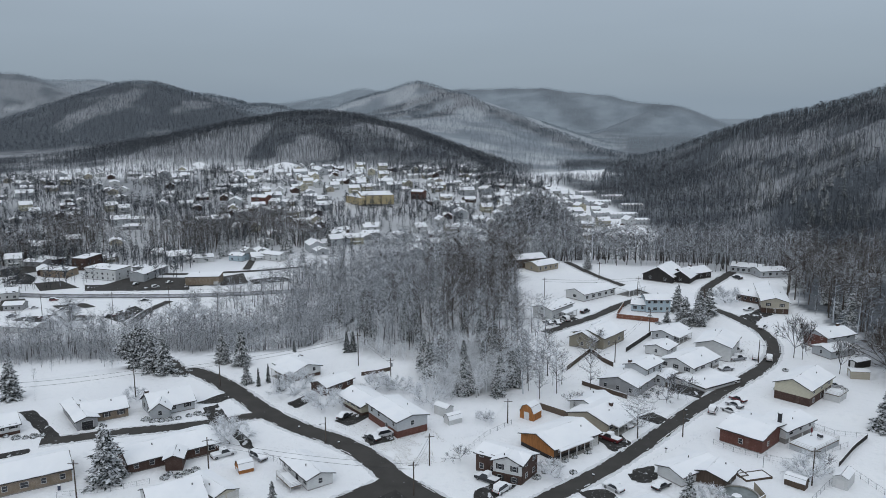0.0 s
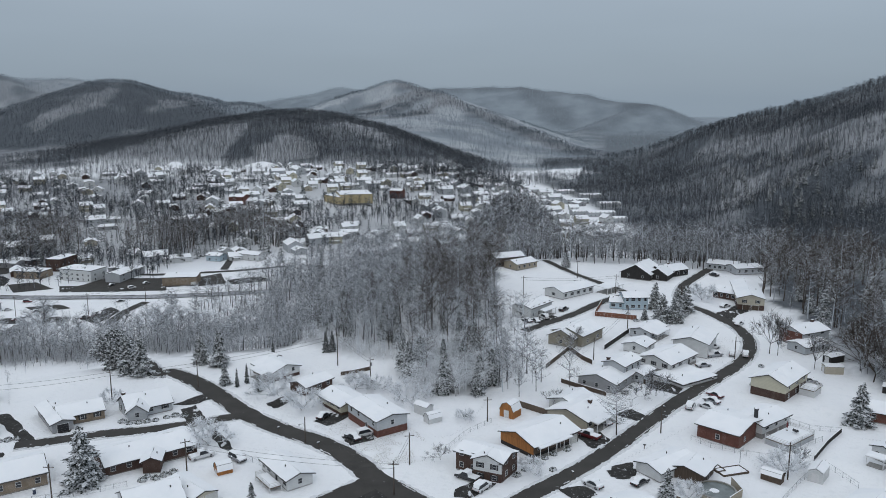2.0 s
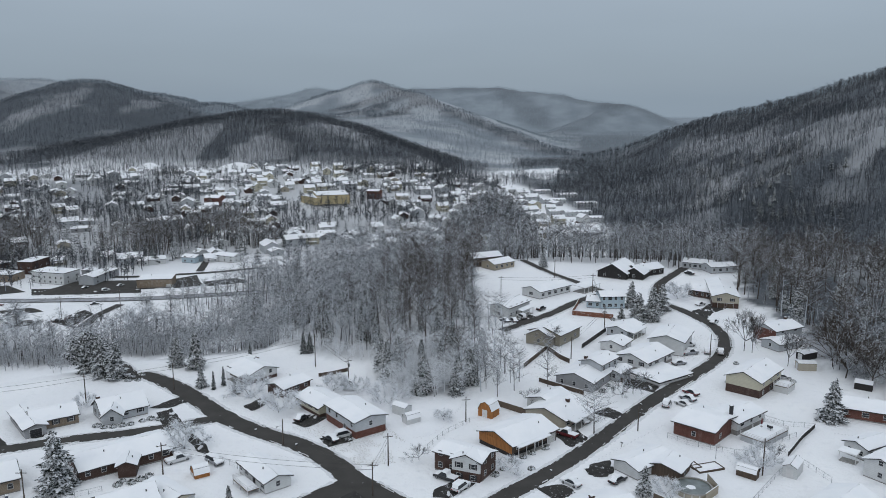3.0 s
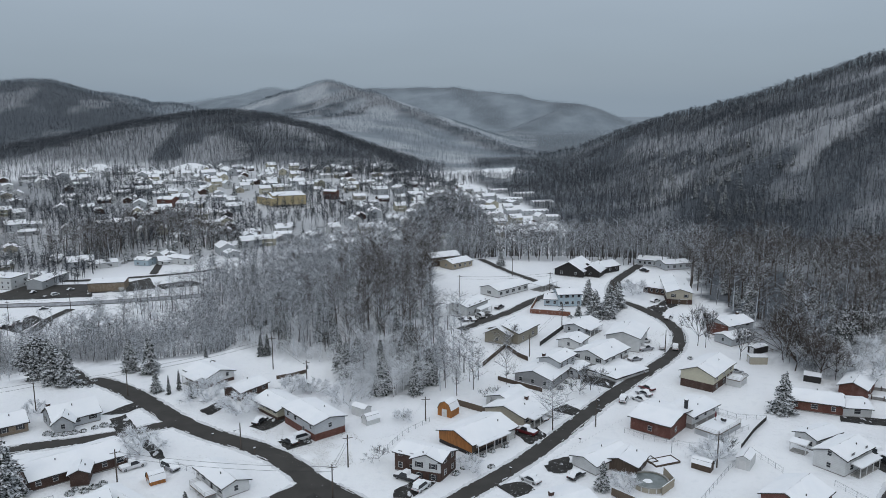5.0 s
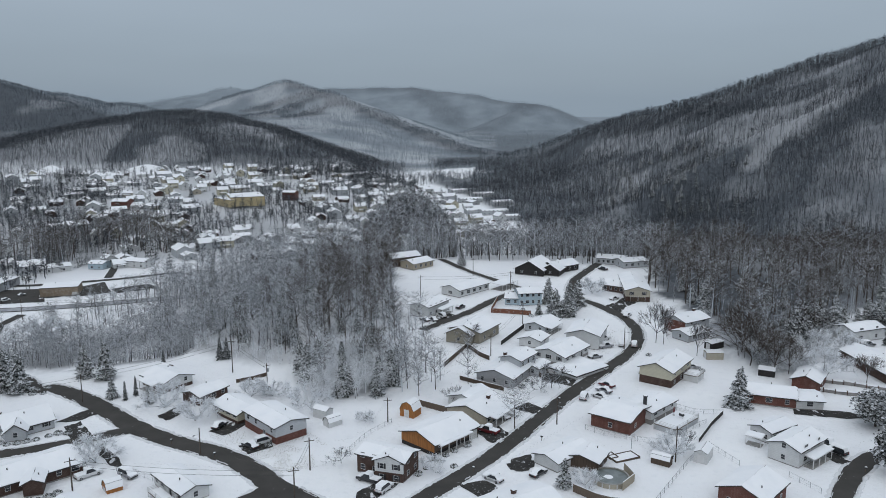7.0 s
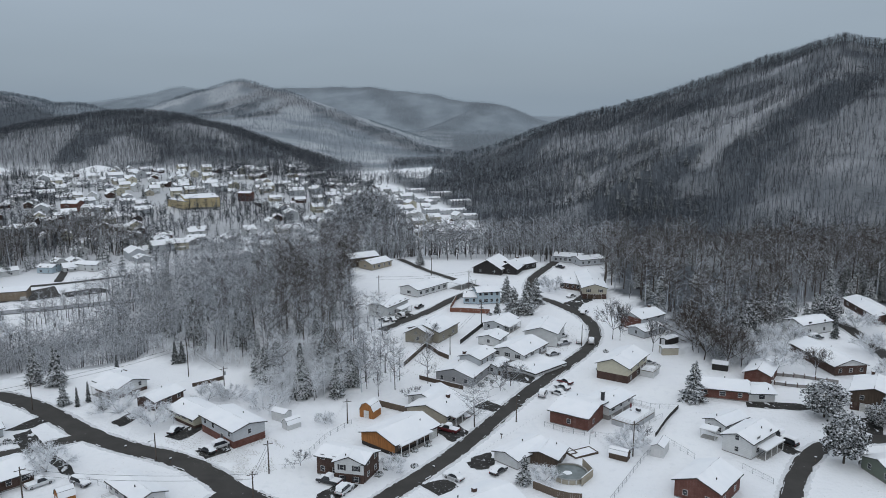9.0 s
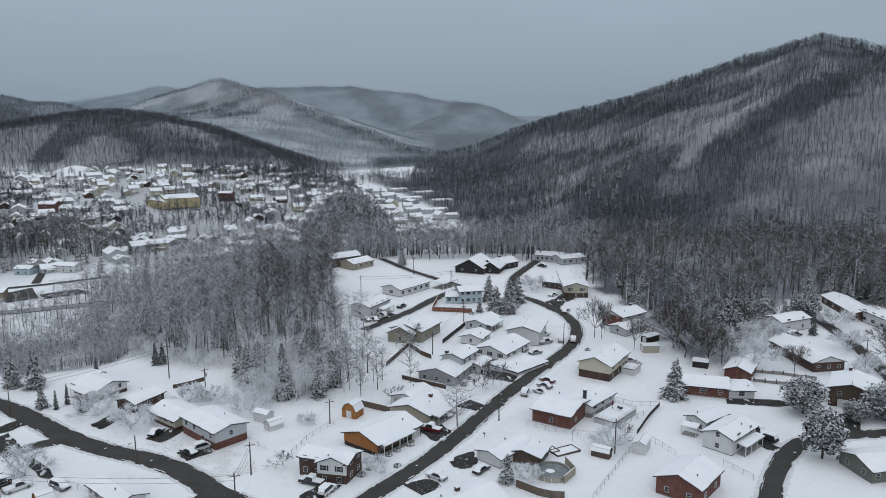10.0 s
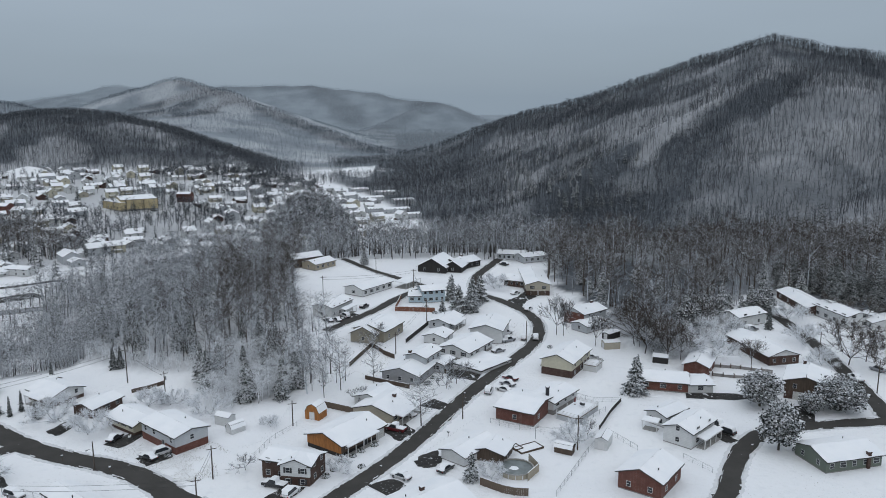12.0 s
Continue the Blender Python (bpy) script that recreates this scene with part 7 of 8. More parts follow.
block(home, -273.2, 537.2, -22.2, 20.1, 8.0, end=1, wall="brown", eave=3.5, front=3, side=1, ridge="flat")
home = house("roadside_house", -300.0, 531.0, "white roadside house with snowy roof")
block(home, -300.0, 531.0, -13.1, 18.2, 8.0, end=1, wall="white", eave=4.0, front=3, side=1)
home = house("low_shop", -208.1, 374.0, "low white shop with red trim beside parked cars")
block(home, -208.1, 374.0, -11.8, 22.2, 9.0, end=1, wall="white", eave=3.0, front=4, side=1)
home = house("low_shop", -232.6, 415.4, "grey roadside shop under snow")
block(home, -232.6, 415.4, 8.0, 10.0, 8.0, end=1, wall="grey", eave=3.0, front=3, side=1)
home = house("long_shed", 165.5, 834.6, "long low valley building with snow-covered roof")
block(home, 165.5, 834.6, 8.1, 24.9, 12.0, end=1, wall="palegrey", eave=4.0, front=6, side=1, pitch=0.2)
home = house("long_shed", 170.8, 742.2, "long low valley building with snow-covered roof")
block(home, 170.8, 742.2, 3.9, 26.0, 12.0, end=1, wall="palegrey", eave=4.0, front=6, side=1, pitch=0.2)
home = house("long_shed", 193.9, 808.2, "long low valley building with snow-covered roof")
block(home, 193.9, 808.2, 8.8, 21.9, 12.0, end=1, wall="palegrey", eave=4.0, front=6, side=1, pitch=0.2)
home = house("long_shed", 167.5, 921.1, "long low valley building with snow-covered roof")
block(home, 167.5, 921.1, 13.1, 21.2, 12.0, end=1, wall="palegrey", eave=4.0, front=6, side=1, pitch=0.2)
home = house("long_shed", 189.5, 882.0, "long low valley building with snow-covered roof")
block(home, 189.5, 882.0, 6.2, 23.4, 12.0, end=1, wall="palegrey", eave=4.0, front=6, side=1, pitch=0.2)
home = house("long_shed", 175.1, 705.1, "long low valley building with snow-covered roof")
block(home, 175.1, 705.1, 4.0, 20.7, 12.0, end=1, wall="palegrey", eave=4.0, front=6, side=1, pitch=0.2)
home = house("long_shed", 153.5, 750.8, "long low valley building with snow-covered roof")
block(home, 153.5, 750.8, 7.6, 19.0, 12.0, end=1, wall="palegrey", eave=4.0, front=6, side=1, pitch=0.2)
# ---- cars ----
park(-50.2, 168.0, 36.5, "pickup", "white")
park(-41.9, 166.8, -43.0, "suv", "silver")
park(-25.2, 190.2, 58.5, "saloon", "black")
park(-13.8, 178.8, 29.9, "suv", "white")
park(-16.8, 176.9, 130.8, "saloon", "black")
park(9.4, 155.6, 141.8, "pickup", "black")
park(12.2, 151.1, 52.1, "suv", "white")
park(39.8, 175.9, 136.4, "pickup", "red")
park(41.8, 183.9, 121.7, "suv", "silver")
park(45.1, 183.9, 121.0, "saloon", "white")
park(38.1, 275.8, 119.6, "saloon", "black")
park(41.2, 275.8, 109.8, "saloon", "silver")
park(44.9, 280.1, 111.5, "suv", "white")
park(54.1, 290.7, 50.4, "suv", "black")
park(79.6, 201.2, 122.9, "saloon", "red")
park(77.2, 197.2, 123.7, "saloon", "silver")
park(74.6, 193.4, 125.0, "saloon", "white")
park(70.2, 193.4, 60.3, "suv", "white")
park(91.8, 234.9, 19.0, "pickup", "silver")
park(97.9, 236.1, 66.8, "suv", "white")
park(84.8, 225.2, 15.9, "saloon", "silver")
park(93.8, 242.8, 18.6, "pickup", "white")
park(133.3, 348.0, 118.5, "suv", "black")
park(117.7, 293.7, 31.7, "saloon", "white")
park(113.3, 269.0, 45.2, "saloon", "white")
park(-220.5, 433.0, 15.3, "suv", "red")
park(-172.4, 401.5, 82.7, "saloon", "red")
park(-168.8, 432.6, 26.5, "saloon", "black")
park(-204.1, 488.0, 67.2, "suv", "white")
park(-134.1, 398.0, 53.5, "pickup", "silver")
park(-222.9, 415.7, 39.4, "saloon", "white")
park(-226.0, 398.6, 62.4, "suv", "silver")
park(-205.8, 412.1, 47.8, "saloon", "silver")
park(-201.2, 415.5, 48.4, "suv", "white")
park(-208.8, 396.7, 48.9, "saloon", "red")
park(-213.1, 388.1, 50.6, "pickup", "white")
park(-175.6, 398.3, 82.8, "suv", "black")
park(-169.6, 407.1, 83.1, "saloon", "silver")
park(-188.5, 470.8, 67.2, "saloon", "black")
park(-173.8, 463.6, 47.9, "suv", "white")
park(-169.2, 475.2, 52.3, "saloon", "silver")
park(-267.7, 476.1, 78.0, "saloon", "red")
park(45.6, 152.4, 38.6, "saloon", "black")
park(110.2, 211.2, 1.5, "saloon", "silver")
park(117.0, 156.1, 106.6, "pickup", "black")
park(116.5, 152.4, 112.8, "suv", "black")
park(146.8, 160.7, 54.0, "suv", "red")
park(126.0, 180.0, -2.6, "suv", "white")
park(175.0, 173.2, 77.4, "pickup", "white")
park(178.2, 223.5, 0.6, "suv", "black")
park(174.0, 216.6, -0.2, "saloon", "silver")
park(101.8, 235.0, 67.2, "suv", "white")
park(35.4, 151.6, 129.2, "saloon", "white")
park(187.5, 177.7, 98.8, "suv", "silver")
# ---- poles ----
utility_pole(-74.5, 147.9, 8.5, -2)
utility_pole(-83.8, 203.5, 8.5, -30)
utility_pole(-63.3, 212.7, 7.9, 0, lamp=True, arm=False)
utility_pole(-27.8, 175.2, 6.5, -29, lamp=True, arm=False)
utility_pole(-3.0, 162.8, 7.6, 10)
utility_pole(-15.1, 217.1, 6.8, 26, can=True)
utility_pole(-25.9, 230.3, 10.4, -8)
utility_pole(57.7, 178.0, 6.5, 14, lamp=True, arm=False)
utility_pole(71.7, 263.7, 8.7, 27)
utility_pole(80.6, 317.4, 8.1, -6)
utility_pole(41.3, 312.1, 9.0, 9)
utility_pole(70.3, 346.5, 8.3, 10)
utility_pole(-6.0, 149.4, 7.5, 6)
utility_pole(16.2, 186.1, 6.5, 4)
utility_pole(77.8, 154.0, 8.5, -9)
utility_pole(97.0, 231.7, 7.5, 16, lamp=True, arm=False)
utility_pole(-51.7, 161.7, 7.4, 27)
utility_pole(53.1, 232.7, 7.2, 14)
utility_pole(-176.3, 407.3, 11.4, -10)
utility_pole(-151.0, 421.6, 11.2, -30)
utility_pole(-209.9, 398.9, 12.1, -15)
utility_pole(-113.4, 415.0, 11.6, 25)
utility_pole(172.2, 162.7, 9.6, -1)
utility_pole(178.0, 191.0, 9.0, -20)
utility_pole(101.0, 295.9, 8.3, 15)
wire((-83.8, 203.5, 7.9), (-138.0, 190.0, 8.4), 1.3)
wire((-83.8, 203.5, 6.9), (-138.0, 190.0, 7.2), 1.5)
wire((-51.7, 161.7, 6.8), (-6.0, 149.4, 7.0), 0.9)
wire((-51.7, 161.7, 5.7), (-6.0, 149.4, 5.9), 0.9)
wire((-6.0, 149.4, 7.0), (-3.0, 162.8, 7.2), 0.2)
wire((-6.0, 149.4, 5.9), (-3.0, 162.8, 6.1), 0.2)
wire((-15.1, 217.1, 6.3), (-25.9, 230.3, 9.7), 0.3)
wire((-15.1, 217.1, 5.2), (-25.9, 230.3, 8.7), 0.3)
wire((-83.8, 203.5, 7.9), (-63.3, 212.7, 7.2), 0.4)
wire((-83.8, 203.5, 6.9), (-63.3, 212.7, 6.2), 0.4)
wire((-63.3, 212.7, 7.2), (-25.9, 230.3, 9.7), 0.7)
wire((-63.3, 212.7, 6.2), (-25.9, 230.3, 8.7), 0.7)
wire((80.6, 317.4, 7.5), (71.7, 263.7, 8.3), 1.0)
wire((80.6, 317.4, 6.5), (71.7, 263.7, 7.3), 1.0)
wire((71.7, 263.7, 8.3), (53.1, 232.7, 6.8), 0.7)
wire((71.7, 263.7, 7.3), (53.1, 232.7, 5.7), 0.7)
wire((80.6, 317.4, 7.5), (41.3, 312.1, 8.3), 0.7)
wire((80.6, 317.4, 6.5), (41.3, 312.1, 7.3), 0.7)
wire((-176.3, 407.3, -21.2), (-151.0, 421.6, -21.5), 0.5)
wire((-176.3, 407.3, -22.2), (-151.0, 421.6, -22.5), 0.5)
wire((-151.0, 421.6, -21.5), (-113.4, 415.0, -20.8), 0.7)
wire((-151.0, 421.6, -22.5), (-113.4, 415.0, -21.9), 0.7)
wire((-209.9, 398.9, -20.7), (-176.3, 407.3, -21.2), 0.6)
wire((-209.9, 398.9, -21.7), (-176.3, 407.3, -22.2), 0.6)
wire((172.2, 162.7, 9.0), (178.0, 191.0, 8.3), 0.5)
wire((172.2, 162.7, 8.0), (178.0, 191.0, 7.2), 0.5)
mailbox(-42.9, 165.9, 20)
mailbox(62.7, 191.8, 40)
mailbox(82.9, 212.0, 40)
mailbox(51.2, 169.1, 40)
mailbox(-35.3, 181.8, -50)
mailbox(-24.4, 172.7, -50)
mailbox(32.0, 155.8, 40)
mailbox(116.4, 142.6, 60)
mailbox(93.9, 125.5, 80)
# ---- low walls ----
low_wall([(141.6, 194.6), (149.1, 190.8), (155.9, 184.7)])
low_wall([(137.5, 187.7), (142.5, 184.5), (147.9, 182.0)])
low_wall([(-321.5, 561.0), (-275.0, 533.3), (-233.7, 510.4), (-199.0, 498.0)])
# ---- fences ----
fence([(63.7, 173.9), (67.1, 169.4), (77.5, 163.4), (94.7, 172.5)], 1.3, "wire mesh fence along a snowy back yard")
fence([(85.8, 190.8), (95.1, 178.7), (101.8, 177.2)], 1.3, "pale wire fence behind a deck")
fence([(101.8, 177.2), (95.3, 171.0), (87.8, 162.6)], 1.2, "dark low board fence capped with snow", kind="board", mat="darkwood")
fence([(89.1, 159.1), (90.9, 149.9)], 1.3, "wire mesh fence round a garden shed")
fence([(71.2, 300.7), (64.1, 282.2), (71.8, 279.3), (78.3, 276.5)], 1.8, "red-brown board fence round a back yard", kind="board", mat="redfence")
fence([(58.8, 242.6), (71.6, 261.0)], 1.6, "dark board fence on a snowy slope", kind="board", mat="darkwood")
fence([(37.0, 224.8), (47.4, 242.8), (49.6, 232.7), (51.7, 228.5)], 1.5, "dark wooden fence below a tan house", kind="board", mat="brownwood")
fence([(25.4, 195.5), (31.2, 189.8), (33.8, 188.0)], 1.7, "brown board fence beside an orange shed", kind="board", mat="fence")
fence([(-24.0, 221.1), (-19.5, 223.0), (-15.9, 225.5)], 1.2, "low dark fence in a snowy yard", kind="board", mat="brownwood")
fence([(-34.2, 162.0), (-40.5, 167.6), (-44.9, 169.9)], 1.2, "wire mesh fence beside a drive")
fence([(-78.8, 148.4), (-68.4, 151.2), (-62.0, 154.4)], 1.2, "wire mesh fence behind a brick house")
fence([(6.0, 170.8), (10.4, 178.7), (17.1, 185.4)], 1.2, "thin wire fence across a snowy lawn")
fence([(64.1, 135.6), (80.6, 153.2), (89.2, 160.3)], 1.3, "long wire fence between two gardens")
fence([(98.8, 143.4), (101.0, 135.6)], 1.3, "wire mesh fence behind a brick house")
fence([(50.7, 144.3), (54.9, 138.7), (58.6, 137.2)], 1.8, "brown board fence beside a round pool", kind="board", mat="fence")
fence([(59.3, 225.2), (63.2, 210.8)], 1.5, "dark board fence on a lawn", kind="board", mat="brownwood")
fence([(39.5, 212.8), (43.5, 208.4), (49.9, 202.1)], 1.3, "dark fence behind a grey house", kind="board", mat="brownwood")
round_pool(60.1, 147.9, 3.9)
grass_tufts([(-20.0, 172.0), (-11.6, 180.4), (-5.5, 186.2), (0.8, 178.7), (6.0, 169.3), (-5.4, 160.3), (-10.5, 162.3)], 0.42, 5)
grass_tufts([(-27.5, 185.9), (-20.9, 191.2), (-18.6, 182.2), (-22.2, 177.3)], 0.55, 6)
grass_tufts([(74.3, 232.6), (94.8, 256.1), (104.9, 262.7), (97.1, 232.8), (81.3, 227.2)], 1.0, 7)
grass_tufts([(34.5, 222.4), (48.2, 232.7), (50.8, 213.0), (39.5, 204.1)], 0.9, 8)
fence([(64.7, 151.7), (65.0, 146.6), (61.0, 143.2)], 1.9, "pale board screen beside a round pool", kind="board", mat="tan")
fence([(63.6, 218.7), (66.4, 214.6), (73.0, 208.5), (82.7, 217.4)], 1.1, "white board fence round a raised snowy yard", kind="board", mat="trim")
basketball_hoop(70.7, 162.0, 35.0)
wheeled_bin(-79.8, 151.6, 30.0)
wheeled_bin(36.6, 152.6, 20.0, "shutter", "black wheeled bin with snow on its lid")
patio_umbrella(87.4, 175.4, ground_at(86.8, 172.6) + 1.65)
patio_grill(88.6, 173.6, ground_at(86.8, 172.6) + 1.65, 20.0)
garden_bed(67.1, 157.7, 15.0, 6.5, 3.5)
garden_bed(64.4, 158.7, 15.0, 2.2, 3.0)
# ---- single trees ----
evergreen(-71.4, 155.5, 13.2, 1.6, 0, False)
evergreen(-61.7, 230.8, 12.0, 1.2, 1, False)
evergreen(-87.5, 225.5, 13.1, 1.3, 2, False)
evergreen(-82.5, 222.9, 12.1, 1.3, 3, False)
evergreen(-93.8, 229.6, 9.8, 1.2, 4, False)
evergreen(-56.2, 214.6, 6.4, 1.3, 5, False)
evergreen(-52.4, 212.8, 5.7, 0.6, 6, True)
evergreen(-50.2, 215.5, 6.1, 0.6, 7, True)
evergreen(-45.7, 209.3, 5.0, 1.2, 8, False)
evergreen(-31.0, 243.5, 7.6, 0.8, 9, True)
evergreen(-29.0, 244.1, 7.4, 0.8, 10, True)
evergreen(-48.1, 244.3, 4.2, 0.8, 11, True)
evergreen(89.4, 291.5, 11.0, 1.3, 12, False)
evergreen(87.1, 274.5, 10.8, 1.65, 13, False)
evergreen(91.5, 273.6, 9.4, 1.75, 14, False)
evergreen(94.6, 280.8, 11.2, 1.6, 15, False)
evergreen(100.0, 286.7, 10.8, 1.6, 16, False)
evergreen(81.3, 276.5, 5.3, 1.4, 17, False)
evergreen(49.5, 146.6, 6.8, 1.2, 18, False)
evergreen(-34.4, 146.6, 5.1, 1.0, 19, True)
evergreen(-117.6, 203.2, 11.9, 1.3, 20, False)
evergreen(108.6, 181.6, 11.5, 1.4, 21, False)
pine(122.2, 140.8, 11.2, 1.15, 22)
pine(135.5, 164.4, 8.8, 1.7, 23)
pine(153.2, 155.5, 8.8, 1.9, 24)
pine(144.6, 156.3, 5.3, 1.6, 25)
pine(193.0, 236.5, 10.2, 1.2, 26)
pine(154.9, 227.3, 10.2, 1.2, 27)
pine(165.5, 237.6, 10.7, 1.1, 28)
pine(170.0, 240.5, 8.5, 1.3, 29)
evergreen(198.6, 245.9, 9.5, 1.4, 30, False)
evergreen(197.2, 249.0, 9.6, 1.4, 31, False)
evergreen(183.1, 242.9, 8.6, 1.3, 32, False)
evergreen(226.0, 266.1, 9.6, 1.4, 33, False)
evergreen(230.6, 260.6, 9.9, 1.4, 34, False)
pine(-95.0, 234.8, 10.9, 1.5, 35)
evergreen(-68.1, 233.5, 10.0, 1.4, 36, False)
evergreen(-63.0, 478.7, 14.4, 1.1, 37, False)
evergreen(185.1, 238.3, 8.5, 1.4, 38, False)
pine(168.6, 243.0, 9.6, 1.3, 39)
pine(174.9, 245.2, 7.6, 1.4, 40)
leafless(23.3, 158.4, 4.2, 1.5, 63)
evergreen(-0.7, 225.3, 11.4, 1.2, 42, False)
evergreen(-4.0, 218.9, 11.7, 1.1, 43, False)
evergreen(14.9, 204.4, 8.1, 1.3, 44, False)
evergreen(7.3, 208.7, 8.3, 1.3, 45, False)
evergreen(69.2, 368.9, 8.3, 1.5, 46, False)
evergreen(169.8, 324.0, 6.1, 0.8, 47, True)
evergreen(1.2, 526.0, 19.6, 1.1, 48, False)
evergreen(184.9, 222.9, 8.6, 0.8, 49, True)
evergreen(-5.8, 225.3, 12.3, 0.9, 50, False)
leafless(-50.5, 174.6, 7.2, 1.5, 0)
leafless(-41.1, 205.6, 8.0, 1.4, 1)
leafless(-31.8, 195.3, 7.0, 1.5, 2)
leafless(-18.9, 209.9, 6.0, 1.5, 3)
leafless(-13.4, 209.3, 6.0, 1.4, 4)
leafless(3.9, 165.0, 4.5, 1.3, 5)
leafless(31.4, 206.3, 14.6, 1.0, 6)
leafless(26.2, 202.2, 12.8, 0.9, 7)
leafless(23.8, 208.6, 11.8, 0.9, 8)
leafless(40.7, 206.2, 15.7, 0.8, 9)
leafless(59.9, 199.4, 7.0, 1.1, 10)
leafless(63.7, 202.3, 8.0, 1.3, 11)
leafless(46.6, 176.9, 11.8, 1.3, 12)
leafless(110.5, 237.5, 16.0, 0.75, 13)
leafless(112.3, 235.6, 15.0, 0.7, 14)
leafless(-3.0, 199.5, 7.0, 1.45, 16)
leafless(49.5, 246.9, 7.6, 1.3, 17)
leafless(112.6, 305.1, 8.1, 1.5, 18)
leafless(132.0, 318.8, 4.8, 1.3, 19)
leafless(34.4, 196.1, 5.5, 1.2, 20)
leafless(-83.5, 202.7, 4.0, 1.4, 21)
leafless(-126.2, 387.0, 14.1, 1.2, 22)
leafless(-187.5, 382.6, 13.7, 1.2, 23)
leafless(-191.0, 372.3, 11.3, 1.2, 24)
leafless(-137.6, 382.2, 10.2, 1.2, 25)
leafless(-117.6, 397.4, 13.6, 1.2, 26)
leafless(-148.3, 382.0, 8.7, 1.3, 27)
leafless(-173.6, 377.0, 8.6, 1.3, 28)
leafless(-209.1, 372.5, 9.9, 1.3, 29)
leafless(-113.4, 421.1, 12.8, 1.2, 30)
leafless(-193.4, 358.0, 10.9, 1.2, 31)
leafless(10.8, 187.2, 3.5, 1.9, 32)
leafless(78.6, 156.6, 6.5, 1.4, 33)
leafless(130.6, 201.2, 15.1, 1.3, 34)
leafless(182.9, 184.3, 15.8, 1.2, 35)
leafless(190.8, 185.7, 13.5, 1.3, 36)
leafless(144.8, 198.7, 10.4, 1.7, 37)
leafless(139.2, 203.4, 6.7, 1.7, 38)
leafless(117.5, 222.5, 12.0, 0.85, 39)
leafless(129.0, 211.0, 17.5, 1.2, 40)
leafless(133.6, 224.0, 17.0, 1.25, 42)
leafless(134.0, 214.0, 15.0, 1.2, 43)
leafless(137.7, 215.1, 9.7, 1.5, 41)
leafless(184.4, 174.5, 11.5, 1.2, 42)
leafless(165.7, 219.0, 8.9, 1.5, 43)
leafless(152.8, 216.3, 9.6, 1.6, 44)
leafless(184.2, 205.6, 8.0, 1.4, 45)
leafless(199.1, 230.3, 8.4, 1.5, 46)
leafless(219.4, 231.9, 9.7, 1.3, 47)
leafless(222.7, 219.2, 11.4, 1.3, 48)
leafless(-190.3, 382.7, 11.6, 1.4, 49)
leafless(-128.9, 382.0, 13.1, 1.4, 50)
leafless(-126.1, 427.3, 11.3, 1.3, 51)
leafless(136.3, 202.4, 11.7, 1.0, 53)
leafless(154.5, 192.6, 8.9, 1.3, 54)
leafless(175.1, 186.5, 6.2, 1.5, 55)
leafless(200.7, 208.7, 7.9, 1.2, 56)
leafless(203.0, 195.5, 7.5, 1.3, 57)
leafless(54.0, 146.4, 4.5, 1.6, 58)
leafless(82.8, 158.9, 5.4, 1.1, 59)
leafless(80.4, 232.5, 3.6, 1.2, 60)
leafless(130.8, 221.0, 16.0, 1.1, 61)
# ---- shrubs ----
for place in [(-88.4, 226.5), (-86.2, 225.0), (-84.0, 223.7), (-81.6, 224.0), (-78.5, 224.0), (-76.1, 225.4)]:
    shrub(*place)
for place in [(-75.4, 188.2), (-73.3, 187.2), (-71.3, 187.6), (-69.4, 188.4), (-67.5, 189.2), (-65.3, 191.1), (-63.5, 192.3), (-61.2, 192.0), (-105.5, 178.3), (-102.5, 177.3), (-100.3, 177.5), (-98.6, 178.1), (-96.9, 178.8), (-86.9, 223.9), (-84.0, 222.9), (-81.2, 221.9), (-78.5, 220.9), (-75.8, 220.9), (24.6, 163.3), (27.4, 164.7), (29.6, 166.7), (33.2, 169.1)]:
    shrub(*place)
for place in [(22.2, 159.3), (20.1, 156.7), (58.5, 208.6), (59.5, 206.5), (55.8, 204.3), (49.8, 208.5), (-59.3, 158.7), (-57.2, 157.8), (-55.8, 159.4), (-54.3, 160.5), (-59.7, 156.9), (-12.7, 177.2), (11.0, 189.7), (77.1, 284.0), (77.9, 275.0), (72.0, 280.1), (93.5, 209.3), (126.4, 142.7), (126.1, 139.6), (28.3, 159.0), (112.0, 208.5), (102.5, 225.0)]:
    shrub(*place)

# ---- woods ----
def thin(x, y, keep, seed):
    ok = np.random.default_rng(seed).random(len(x)) < keep
    return x[ok], y[ok]


def chance(n, seed):
    return np.random.default_rng(seed).random(n)


def sizes(n, lo, hi, seed):
    return np.random.default_rng(seed).uniform(lo, hi, n)


x, y = strewn(WOOD_LEFT, 3.1, 1)
planted("frosted_wood", MIXED_BARE, x, y, sizes(len(x), 6, 12, 2), 1.2, "wood_frost", "frosted leafless wood along the valley edge", "trees", 3)
x, y = strewn([(-210, 319), (-180, 325), (-144, 323), (-124, 334), (-115, 332), (-90, 345), (-95, 355), (-125, 345), (-180, 338), (-215, 335)], 2.9, 167)
planted("frosted_thicket", NEAR_BARE, x, y, sizes(len(x), 2, 5, 168), 1.4, "wood_frost", "frosted brush at the foot of the wood", "brush", 169)
x, y = strewn(WOOD_LEFT, 8.4, 92)
planted("bare_wood", WOOD_BARE, x, y, sizes(len(x), 11, 16, 93), 1.0, "wood_bare", "bare dark trees among the frosted wood", "trees", 94)
x, y = strewn(WOOD_MID, 5.3, 4)
x, y = thin(x, y, np.clip(0.85 + 0.5 * fractal(x / 22, y / 22, 39, 2) - 0.35 * smooth(14, 30, x), 0.2, 1), 98)
mood = chance(len(x), 95)
brown = (x > -18 + 40 * mood) & (mood < 0.48)
